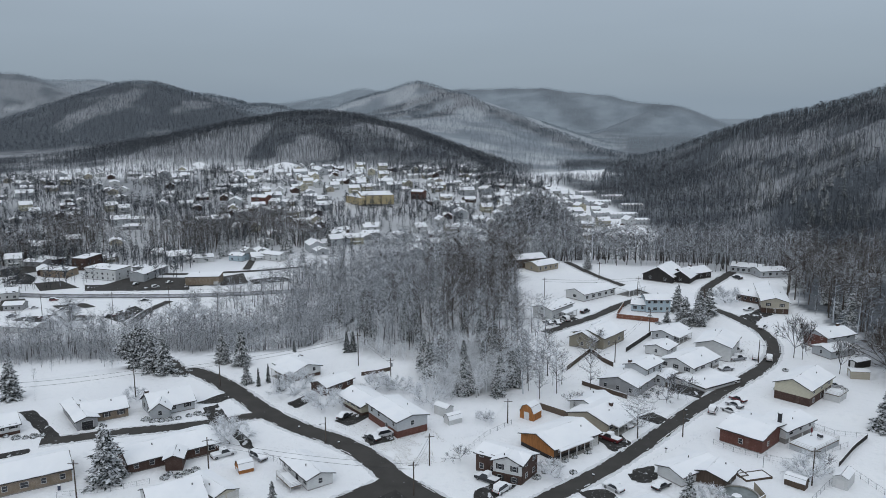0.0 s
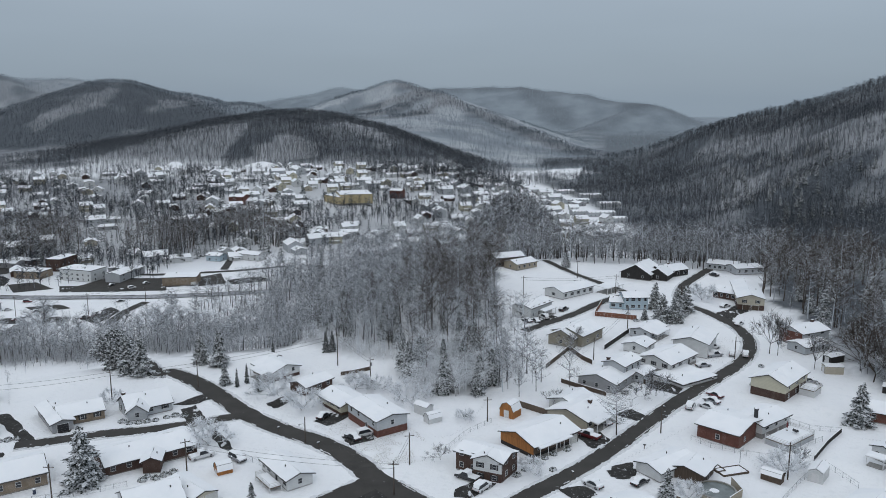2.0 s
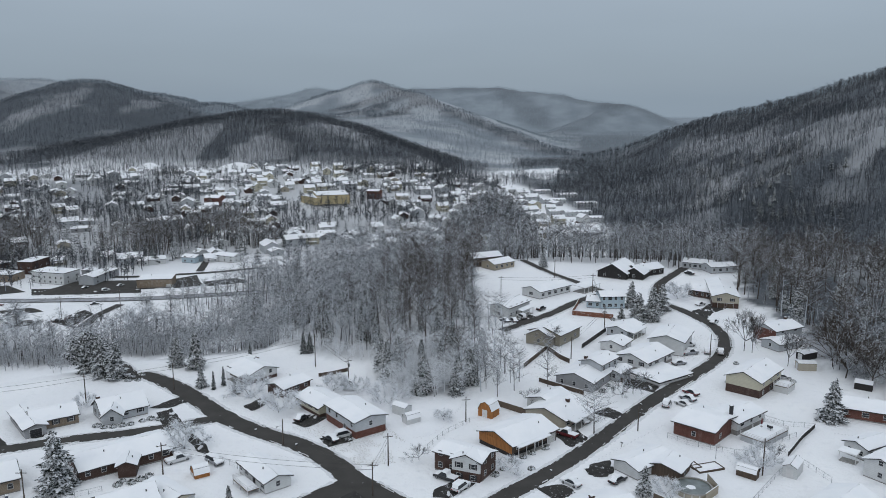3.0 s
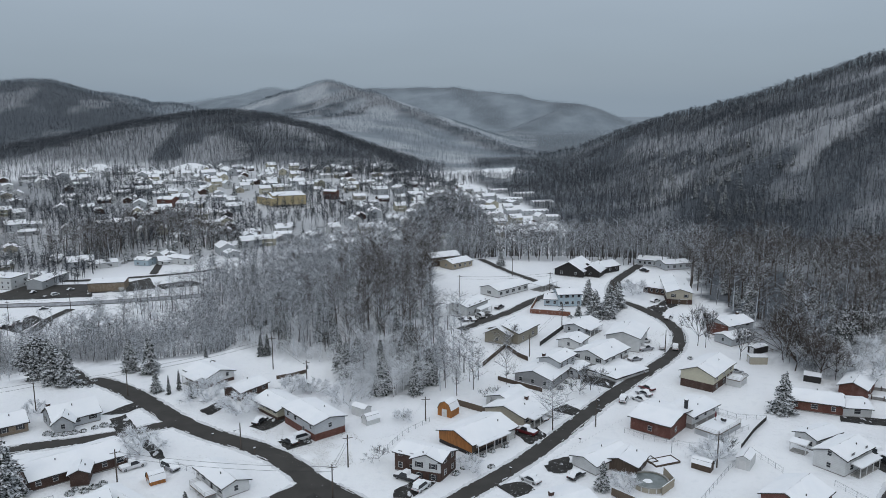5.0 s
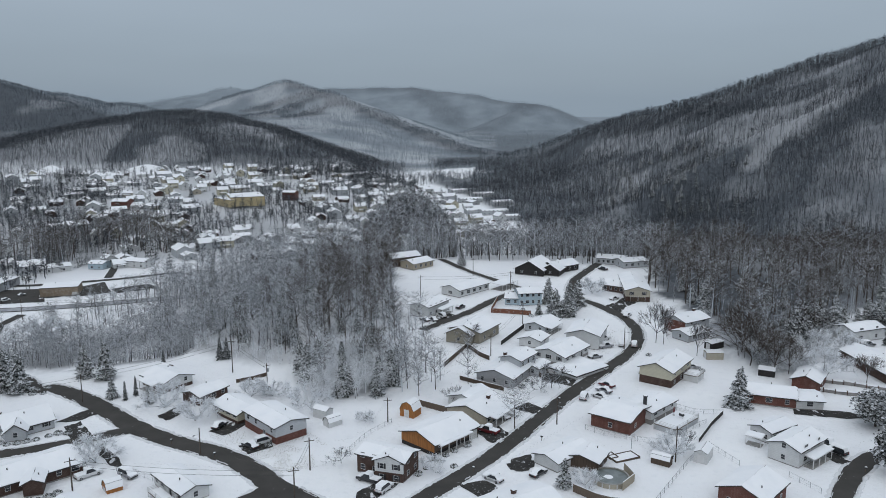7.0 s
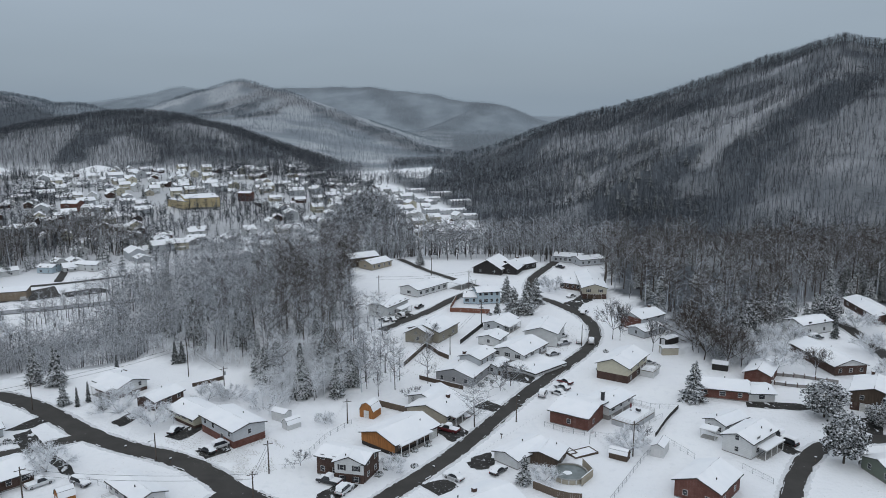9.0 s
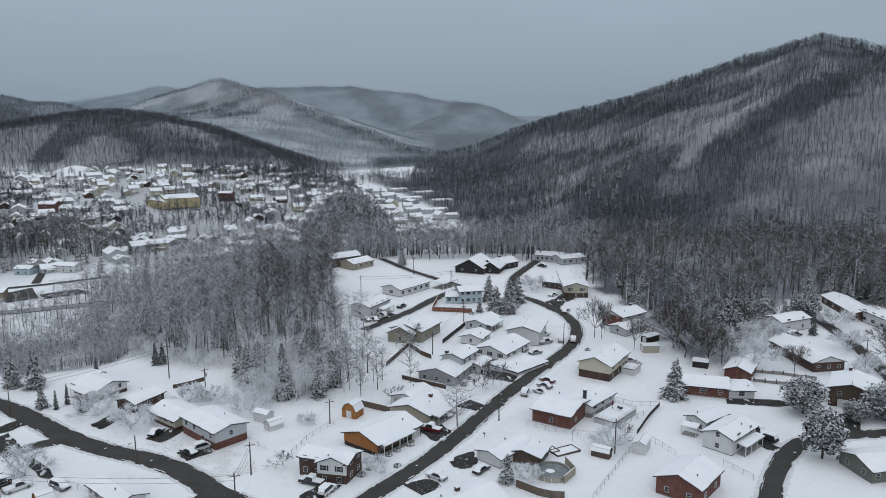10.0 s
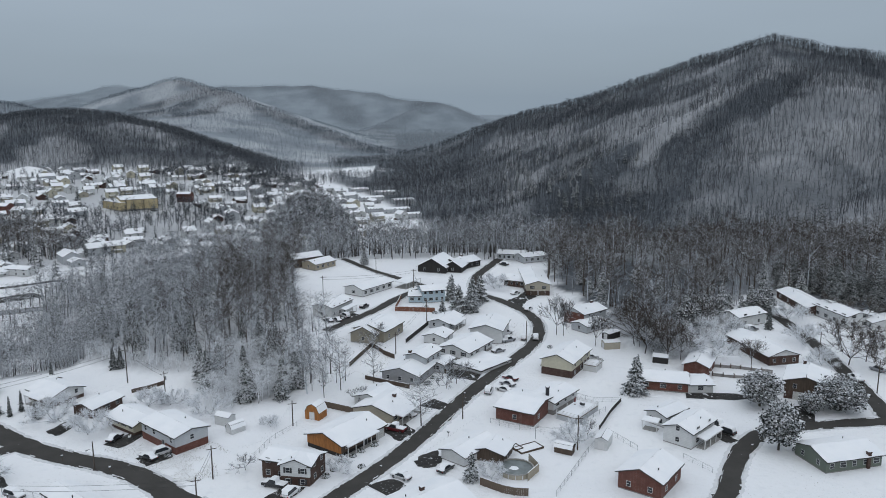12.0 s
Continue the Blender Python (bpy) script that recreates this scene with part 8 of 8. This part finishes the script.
frosty = ~brown & (mood > 0.3)
plain = ~brown & ~frosty
tall = sizes(len(x), 12, 21, 5) * (1 + 0.2 * fractal(x / 14, y / 14, 33, 2))
planted("bare_wood", MIXED_BARE, x[plain], y[plain], tall[plain], 1.0, "wood_bare", "dense leafless wood dusted with snow", "trees", 6)
planted("brown_wood", MIXED_BARE, x[brown], y[brown], 1.08 * tall[brown], 0.9, "wood_brown", "brown leafless wood with thin straight trunks", "trees", 97)
planted("frosted_wood", MIXED_BARE, x[frosty], y[frosty], 0.85 * tall[frosty], 1.1, "wood_frost", "rime-covered trees in the leafless wood", "trees", 99)
x, y = strewn(WOOD_MID, 17, 154)
planted("wood_evergreens", SPRUCE, x, y, sizes(len(x), 9, 16, 155), 1.0, "needles", "snowy evergreens among the leafless wood", "trees", 156)
x, y = strewn(WOOD_FRONT, 2.5, 120)
planted("frosted_thicket", NEAR_BARE, x, y, sizes(len(x), 3.5, 9, 121), 1.45, "wood_white", "thick frosted young trees at the wood edge", "trees", 122)
x, y = strewn(WOOD_FRONT, 9.5, 123)
planted("edge_evergreens", SPRUCE, x, y, sizes(len(x), 6, 11, 124), 1.35, "needles", "snowy evergreens at the wood edge", "trees", 125)
x, y = strewn(WOOD_EDGE, 2.3, 126)
planted("frosted_thicket", NEAR_BARE, x, y, sizes(len(x), 1.8, 5, 127), 1.5, "wood_white", "low frosted brush along the wood edge", "brush", 128)
x, y = strewn(WOOD_SPARSE, 5.6, 140)
planted("frosted_wood", MIXED_BARE, x, y, sizes(len(x), 6, 16, 141), 1.1, "wood_frost", "scattered thin trees beside the wood", "trees", 142)
x, y = strewn(WOOD_SPARSE, 6.5, 143)
x, y = thin(x, y, 0.6, 144)
planted("frosted_thicket", NEAR_BARE, x, y, sizes(len(x), 2, 5, 145), 1.4, "wood_white", "frosted bushes scattered beside the wood", "brush", 146)
x, y = strewn(BRUSH_EDGE, 3.4, 147)
planted("frosted_thicket", NEAR_BARE, x, y, sizes(len(x), 2, 6.5, 148), 1.35, "wood_frost", "frosted brush along the edge of the brown wood", "brush", 149)
x, y = strewn(WOOD_MID, 6.8, 7)
planted("frosted_underwood", NEAR_BARE, x, y, sizes(len(x), 4, 12, 8), 1.2, "wood_frost", "frosted young trees and brush under taller trees", "trees", 9)
x, y = strewn(WOOD_BROW, 3.3, 161)
planted("frosted_wood", MIXED_BARE, x, y, sizes(len(x), 5, 12, 162), 1.15, "wood_frost", "frosted young trees along the brow above the valley", "trees", 163)
x, y = strewn(WOOD_BROW, 2.4, 179)
planted("frosted_thicket", NEAR_BARE[:3], x, y, sizes(len(x), 1.5, 4, 180), 1.4, "wood_frost", "low frosted brush along the brow above the valley", "brush", 181)
x, y = strewn(WOOD_RISE, 7.5, 164)
planted("frosted_wood", MIXED_BARE, x, y, sizes(len(x), 13, 21, 165), 1.15, "wood_frost", "tall leafless trees on the far bank", "trees", 166)
x, y = strewn(WOOD_SLOPE, 6.2, 133)
planted("frosted_wood", MIXED_BARE, x, y, sizes(len(x), 9, 17, 134), 1.15, "wood_frost", "frosted leafless wood on the bank above the main road", "trees", 135)
x, y = strewn(WOOD_BEHIND, 4.8, 10)
planted("bare_wood", MIXED_BARE, x, y, sizes(len(x), 9, 22, 11), 1.1, "wood_bare", "leafless wood behind the upper houses", "trees", 12)
x, y = strewn(WOOD_RIGHT, 6.6, 13)
x, y = thin(x, y, np.clip(0.9 + 0.5 * fractal(x / 25, y / 25, 38, 2), 0.25, 1), 157)
mist = chance(len(x), 158) < 0.3
planted("frosted_wood", MIXED_BARE, x[mist], y[mist], sizes(mist.sum(), 7, 15, 159), 1.15, "wood_frost", "frosted trees in the wood at the mountain foot", "trees", 160)
x, y = x[~mist], y[~mist]
planted("brown_wood", MIXED_BARE, x, y, sizes(len(x), 13, 22, 14) * (1 + 0.25 * fractal(x / 16, y / 16, 34, 2)), 1.15, "wood_brown", "brown leafless wood at the mountain foot", "trees", 15)
x, y = strewn(WOOD_RIGHT, 17, 16)
planted("evergreens_in_wood", MID_SPRUCE, x, y, sizes(len(x), 8, 14, 17), 1.3, "needles", "snowy evergreens scattered in the brown wood", "trees", 18)
x, y = strewn(WOOD_VALLEY, 4.7, 19)
x, y = thin(x, y, np.clip(0.4 + 0.9 * fractal(x / 32, y / 32, 23, 2), 0.05, 1), 25)
ok = ~((x > -170) & (x < -95) & (y < 590))
x, y = x[ok], y[ok]
planted("valley_wood", WOOD_BARE, x, y, sizes(len(x), 11, 23, 20), 1.25, "wood_brown", "leafless wood between main road and town", "trees", 21)
x, y = strewn(WOOD_VALLEY, 13, 22)
planted("valley_evergreens", FAR_SPRUCE, x, y, sizes(len(x), 9, 15, 23), 1.0, "needles", "dark snowy evergreens among the valley wood", "trees", 24)


def sector(a0, a1, r0, r1, step, seed):
    """Jittered places between two bearings and two distances."""
    ring = [(r0 * math.sin(radians(a)), r0 * math.cos(radians(a))) for a in np.linspace(a0, a1, 12)]
    ring += [(r1 * math.sin(radians(a)), r1 * math.cos(radians(a))) for a in np.linspace(a1, a0, 12)]
    return strewn(ring, step, seed)


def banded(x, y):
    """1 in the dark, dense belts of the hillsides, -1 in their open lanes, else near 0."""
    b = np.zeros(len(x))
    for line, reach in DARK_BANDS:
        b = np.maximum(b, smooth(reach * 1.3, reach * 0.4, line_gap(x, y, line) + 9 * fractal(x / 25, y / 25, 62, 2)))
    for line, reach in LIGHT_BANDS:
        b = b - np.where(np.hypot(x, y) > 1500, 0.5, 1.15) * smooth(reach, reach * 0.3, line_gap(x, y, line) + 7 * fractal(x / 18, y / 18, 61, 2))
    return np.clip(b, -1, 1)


def this_side(x, y, line, extra):
    """Only what stands before a ridge's crest line, or a little beyond it."""
    b, r = [math.atan2(p[0], p[1]) for p in line], [math.hypot(p[0], p[1]) for p in line]
    ok = np.hypot(x, y) < np.interp(np.arctan2(x, y), b, r) + extra
    return x[ok], y[ok]


# hill behind the town
x, y = sector(-31, 6.5, 960, 1560, 3.5, 30)
x, y = this_side(x, y, LEFT_HILL, 45)
z, belt = height(x, y), np.maximum(banded(x, y), 0)
keep = (z > np.random.default_rng(31).uniform(-15, 4, len(x)) - 22 * smooth(-6, 1, np.degrees(np.arctan2(x, y)))) & ~in_field(x, y)
keep &= chance(len(x), 34) < 0.7 + 0.3 * belt - 0.25 * openness(x, y)
x, y, belt = x[keep], y[keep], belt[keep]
pale = chance(len(x), 35) < 0.2 - 0.2 * belt
planted("hill_wood", HILL_BARE, x[~pale], y[~pale], sizes((~pale).sum(), 7, 12, 32), 1.1, "wood_hill", "dark leafless wood covering the hill behind the town", "trees", 33)
planted("hill_wood", HILL_BARE, x[pale], y[pale], sizes(pale.sum(), 7, 11, 36), 1.1, "wood_hill_frost", "frosted trees among the dark hill wood", "trees", 37)
# the steep mountain
x, y = sector(6.5, 47, 545, 1400, 3.4, 40)
x, y = this_side(x, y, RIGHT, 40)
z, side, belt = height(x, y), np.degrees(np.arctan2(x, y)), np.maximum(banded(x, y), 0)
lo, hi = strip_edges(np.hypot(x, y))
keep = side > hi + np.random.default_rng(48).uniform(-0.5, 0.5, len(x))
keep &= ~((np.hypot(x, y) > 985) & (np.hypot(x, y) < 1080) & (side < 11.3)) & ~in_field(x, y)
stand = fractal(x / 70, y / 70, 55, 3)
keep &= chance(len(x), 42) < np.clip(0.62 - 0.3 * stand + 0.45 * belt - 0.2 * openness(x, y), 0.1, 1)
x, y, belt = x[keep], y[keep], belt[keep]
pale = chance(len(x), 49) < 0.25 - 0.25 * belt
planted("mountain_wood", HILL_BARE, x[~pale], y[~pale], sizes((~pale).sum(), 7, 12, 43), 1.15, "wood_hill", "leafless wood on the steep snowy mountainside", "trees", 44)
planted("mountain_wood", HILL_BARE, x[pale], y[pale], sizes(pale.sum(), 7, 12, 38), 1.1, "wood_hill_frost", "frosted trees on the steep mountainside", "trees", 39)
x, y = strewn([(299, 650), (328, 707), (408, 810), (413, 734), (405, 653), (359, 582), (325, 598)], 8.5, 150)
x, y = thin(x, y, np.clip(0.3 + fractal(x / 30, y / 30, 41, 2), 0.03, 0.9), 151)
planted("mountain_evergreens", FAR_SPRUCE, x, y, sizes(len(x), 9, 17, 152), 1.0, "dark_needles", "dark evergreens in the gully of the mountain", "trees", 153)
hollow = [(384, 1030), (424, 976), (441, 846), (427, 696), (385, 607), (322, 649), (281, 717)]
x, y = strewn(hollow, 14, 160)
x, y = thin(x, y, np.clip(0.3 + fractal(x / 45, y / 45, 42, 2), 0.04, 0.9), 161)
planted("mountain_evergreens", MID_SPRUCE, x, y, sizes(len(x), 9, 16, 162), 1.0, "needles", "snowy evergreens on the lower mountainside", "trees", 163)
x, y = sector(14, 44, 560, 640, 15, 45)
x, y = thin(x, y, np.clip(0.25 + 1.2 * fractal(x / 60, y / 60, 27, 2), 0.03, 1), 26)
planted("mountain_evergreens", FAR_SPRUCE, x, y, sizes(len(x), 9, 16, 46), 1.1, "dark_needles", "dark evergreens along the mountain foot", "trees", 47)
# dense crowns along the crests
for crest, step, lo, hi, kind, seed in ((RIGHT[1:], 1.3, 8, 13, "wood_hill", 170), (LEFT_HILL[2:], 2.0, 7, 11, "wood_hill", 171), (LEFT_BACK[2:], 2.6, 7, 11, "wood_ridge", 172)):
    spots = resample([(p[0], p[1]) for p in crest], step)
    spots = spots + np.random.default_rng(seed).normal(0, 13, spots.shape)
    planted("crest_wood", TOWN_BARE, spots[:, 0], spots[:, 1], sizes(len(spots), lo, hi, seed + 5), 1.3, kind, "dark leafless trees along a mountain crest", "trees", seed + 10)
# the knoll and the head of the valley
knoll = [(44, 626), (57, 741), (82, 835), (113, 891), (127, 814), (116, 694), (101, 615)]
x, y = strewn(knoll, 6.5, 173)
planted("knoll_wood", TOWN_BARE, x, y, sizes(len(x), 9, 16, 174), 1.25, "wood_bare", "dark leafless wood on a knoll beside the town", "trees", 175)
x, y = strewn(knoll, 21, 176)
planted("knoll_evergreens", MID_SPRUCE, x, y, sizes(len(x), 10, 18, 177), 1.1, "dark_needles", "dark evergreens on the knoll beside the town", "trees", 178)
x, y = sector(2.5, 11, 545, 1150, 6.3, 57)
lo, hi = strip_edges(np.hypot(x, y))
side, far = np.degrees(np.arctan2(x, y)), np.hypot(x, y)
ok = (side < lo - 0.2) & ((far < 760) & (side > 4.5) | (far > 880) & (far < 1070))
planted("knoll_wood", HILL_BARE, x[ok], y[ok], sizes(ok.sum(), 8, 14, 58), 1.2, "wood_hill", "dark leafless wood beside the valley road", "trees", 59)
x, y = sector(2, 16, 1040, 1560, 6.8, 57)
# the farther part takes the pale wood colour with haze painted in
hazed_part = np.hypot(x, y) > np.random.default_rng(76).uniform(1060, 1140, len(x)) + 160 * smooth(4.5, 2.5, np.degrees(np.arctan2(x, y)))
ok = (chance(len(x), 61) < 0.8 + banded(x, y)) & hazed_part
planted("valley_head_wood", HILL_BARE, x[ok], y[ok], sizes(ok.sum(), 5, 9, 77), 1.2, "wood_far", "wood at the foot of the pointed mountain, paled as if by haze", "trees", 78)
ok = (chance(len(x), 61) < 0.8 + banded(x, y)) & ~hazed_part
planted("valley_head_wood", HILL_BARE, x[ok], y[ok], sizes(ok.sum(), 6, 11, 58), 1.2, "wood_hill", "leafless wood at the head of the valley", "trees", 59)
# ridges behind, range by range; their wood colours carry painted haze
x, y = sector(-32, -3, 1560, 2150, 5.4, 60)
x, y = this_side(x, y, LEFT_BACK, 50)
ok = np.degrees(np.arctan2(x, y)) < np.random.default_rng(70).uniform(-13, -5, len(x))
ok &= chance(len(x), 73) < 0.9 + 0.8 * np.minimum(banded(x, y), 0)
x, y = x[ok], y[ok]
planted("ridge_wood", FAR_BARE, x, y, sizes(len(x), 5, 9, 61), 1.1, "wood_ridge", "dark woods on the ridge behind the town hill", "trees", 62)
x, y = sector(-14, 16, 1560, 2300, 5.9, 50)
x, y = this_side(x, y, PEAK, 50)
ok = np.degrees(np.arctan2(x, y)) > np.random.default_rng(71).uniform(-13, -5, len(x))
ok &= chance(len(x), 72) < 0.62 + 0.4 * banded(x, y)
x, y = x[ok], y[ok]
# darker bark on the bands carries the painted fold shading into the trees
dark = banded(x, y) > 0.35
planted("distant_woods", FAR_BARE, x[~dark], y[~dark], sizes((~dark).sum(), 4, 7, 52), 1.1, "wood_far", "woods on the pointed mountain, haze in their colour", "trees", 53)
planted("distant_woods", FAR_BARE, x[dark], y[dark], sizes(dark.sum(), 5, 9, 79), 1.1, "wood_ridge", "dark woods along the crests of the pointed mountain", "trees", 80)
x, y = sector(-32, -14, 2000, 2800, 7.4, 63)
x, y = this_side(x, y, FAR_LEFT, 50)
x, y = thin(x, y, 0.85 + 0.5 * np.minimum(banded(x, y), 0), 74)
planted("distant_woods", FAR_BARE, x, y, sizes(len(x), 4, 7, 64), 1.2, "wood_slate", "woods on the far ridge, haze in their colour", "trees", 65)
x, y = sector(-3, 20, 1800, 3400, 9.6, 66)
x, y = this_side(x, y, BACK, 60)
x, y = thin(x, y, (0.75 + 0.6 * banded(x, y)) * ((np.hypot(x, y) > 2450) | (np.degrees(np.arctan2(x, y)) > 7)), 75)
# same painted fold shading on the farther range, fainter
dark = banded(x, y) > 0.35
planted("distant_woods", FAR_BARE, x[dark], y[dark], sizes(dark.sum(), 4.5, 8, 69), 1.3, "wood_haze", "haze-tinted grey woods along the crests of the farther range", "trees", 70)
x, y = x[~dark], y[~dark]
planted("distant_woods", FAR_BARE, x, y, sizes(len(x), 4.5, 7.5, 67), 1.3, "wood_farthest", "pale haze-tinted woods on the farther range", "trees", 68)
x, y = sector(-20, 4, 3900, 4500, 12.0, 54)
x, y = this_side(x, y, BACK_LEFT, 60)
planted("distant_woods", FAR_BARE, x, y, sizes(len(x), 7, 11, 55), 1.4, "wood_farthest", "pale haze-tinted woods on the farthest range", "trees", 56)


# ---- the town across the valley ----
def town_house(wall, long, wide, eave, pitch, seed):
    home = empty("town_house", 0, 0, 0, {"white": "small white town house", "palegrey": "pale grey town house", "beige": "beige town house", "red": "red brick town house", "brown": "brown town house", "cream": "cream town house", "grey": "grey town house"}[wall] + " with snow-covered gable roof", "house", "houses of the town")
    a, b, rise = long / 2, wide / 2, wide / 2 * pitch
    flip = pose(0, 0, 0, 0, 0, 90)
    part("wall", Shape().prism([(-b, -1.5), (b, -1.5), (b, eave), (0, eave + rise), (-b, eave)], -a, a, flip), wall, home)
    roof, cap = Shape(), Shape()
    for k in (-1, 1):
        for s, lo, hi, c in ((roof, 0.01, 0.18, 0.5), (cap, 0.19, 0.42, 0.46)):
            prof = [(0, eave + rise + lo), (k * (b + c), eave - c * pitch + lo), (k * (b + c), eave - c * pitch + hi), (0, eave + rise + hi)]
            s.prism(prof if k > 0 else prof[::-1], -a - c, a + c, flip)
    roof = part("roof", roof, "shingle", home)
    part("roof_snow", cap, "roof_snow", roof)
    for z in ([1.5] if eave < 4 else [1.5, 4.2]):
        for i in range(2 if z < 2 else 1):
            x = -a + long * (i + 0.5) / 2
            part("window", Shape().box(x - 0.55, -b - 0.05, z - 0.65, x + 0.55, -b + 0.05, z + 0.65), "glass", home)
        if z > 2 or eave < 4:
            part("window", Shape().box(-a - 0.05, -0.55, z - 0.65, -a + 0.05, 0.55, z + 0.65), "glass", home)
    if seed % 2:
        part("porch", Shape().box(-a * 0.5, -b - 2.2, 2.2, a * 0.6, -b, 2.45).box(-a * 0.5, -b - 2.2, -1.0, -a * 0.5 + 0.15, -b - 2.05, 2.2).box(a * 0.6 - 0.15, -b - 2.2, -1.0, a * 0.6, -b - 2.05, 2.2), "trim", home)
        part("porch_snow", Shape().box(-a * 0.5, -b - 2.2, 2.453, a * 0.6, -b - 0.03, 2.66), "roof_snow", home)
    if seed % 3 == 0:
        part("chimney", Shape().box(a * 0.3 - 0.4, -0.4, eave, a * 0.3 + 0.4, 0.4, eave + rise + 1.1), "brown", home)
    return home


TOWN_KINDS = [("white", 13, 9, 3.2, 0.5), ("white", 10, 8, 5.6, 0.7), ("palegrey", 14, 9, 3.2, 0.4), ("beige", 12, 9, 3.4, 0.45), ("palegrey", 16, 11, 5.6, 0.5),
              ("cream", 11, 9, 5.4, 0.6), ("grey", 15, 9, 3.0, 0.35), ("brown", 12, 8, 3.2, 0.5), ("white", 18, 10, 3.4, 0.3), ("white", 9, 8, 3.0, 0.6)]
rng = np.random.default_rng(77)
models = [None] * len(TOWN_KINDS)
hx, hy = sector(-34, 7.6, 560, 1030, 20.5, 78)
sx, sy = sector(6.5, 15.0, 600, 1150, 24, 79)
px, py = np.concatenate([hx, sx]), np.concatenate([hy, sy])
pz = height(px, py)
for i in range(len(px)):
    x, y, z = px[i], py[i], pz[i]
    far, side = math.hypot(x, y), math.degrees(math.atan2(x, y))
    if inside(np.array([x]), np.array([y]), WOOD_VALLEY)[0] and rng.random() < 0.6 or z > 2 or rng.random() < (0.22 if side > -16 else 0.58):
        continue
    lo, hi = strip_edges(far)
    if side > lo - 0.6 and not lo < side < hi - 0.7 or i >= len(hx) and side < lo:
        continue
    if -8.5 < side < -1.0 and 690 < far < 850 or inside(np.array([x]), np.array([y]), knoll)[0]:
        continue
    if in_field(np.array([x]), np.array([y]))[0]:
        continue
    k = int(rng.integers(len(TOWN_KINDS)))
    turn = -side * 0.4 + 90 * int(rng.integers(2)) + rng.uniform(-12, 12) + 15
    spot = pose(x, y, z, 0, 0, turn)
    if models[k] is None:
        models[k] = town_house(*TOWN_KINDS[k], k)
        models[k].matrix_world = spot
    else:
        copy_thing(models[k], spot)
x, y = sector(-31, 14, 520, 1020, 5.5, 80)
clump = fractal(x / 45, y / 45, 91, 3)
ok = np.random.default_rng(81).random(len(x)) < np.clip(np.where(np.degrees(np.arctan2(x, y)) > -14, 0.26, 0.62) + 1.35 * clump, 0.03, 1)
x, y = x[ok], y[ok]
ok = (height(x, y) < 3) & ~in_field(x, y) & ~((x > -170) & (x < -80) & (y < 600)) & (np.degrees(np.arctan2(x, y)) < strip_edges(np.hypot(x, y))[0])
planted("town_trees", TOWN_BARE, x[ok], y[ok], sizes(ok.sum(), 5, 13, 82), 1.3, "wood_hill", "bare trees between the houses of the town", "trees", 83)
x, y = sector(-34, 10, 540, 1000, 20, 84)
x, y = thin(x, y, 0.55, 85)
ok = ~in_field(x, y)
x, y = x[ok], y[ok]
planted("town_evergreens", FAR_SPRUCE, x, y, sizes(len(x), 8, 15, 86), 1.2, "dark_needles", "dark evergreens between the houses of the town", "trees", 87)
x, y = strewn(WOOD_CORNER, 6.2, 130)
planted("corner_evergreens", MID_SPRUCE, x, y, sizes(len(x), 9, 16, 131), 1.2, "dark_needles", "snowy evergreens behind the upper houses", "trees", 132)
# broad bare trees and the wood's edge beside the main road
for i, (x, y, tall) in enumerate([(-187.9, 383.5, 15), (-127.2, 389.8, 16), (-100, 452, 15)]):
    single_tree(TALL_BARE, i, x, y, tall, 1.4, "wood_bare", "wood_brown", "broad bare tree with frosted twigs beside the main road", "tree", "bare_tree")
x, y = strewn([(-124, 410), (-128, 440), (-96, 478), (-86, 500), (-60, 510), (-58, 440), (-69, 410), (-93, 396)], 7.5, 154)
planted("roadside_wood", MIXED_BARE, x, y, sizes(len(x), 8, 15, 155), 1.3, "wood_bare", "thin leafless wood between main road and valley bank", "trees", 156)
# brush round the valley floor
x, y = sector(-31, -6, 350, 440, 8, 88)
x, y = thin(x, y, np.clip(0.35 + fractal(x / 30, y / 30, 37, 2), 0.05, 1), 89)
planted("valley_brush", MIXED_BARE, x, y, sizes(len(x), 3, 9, 90), 1.4, "wood_frost", "frosted brush on the valley floor", "brush", 91)
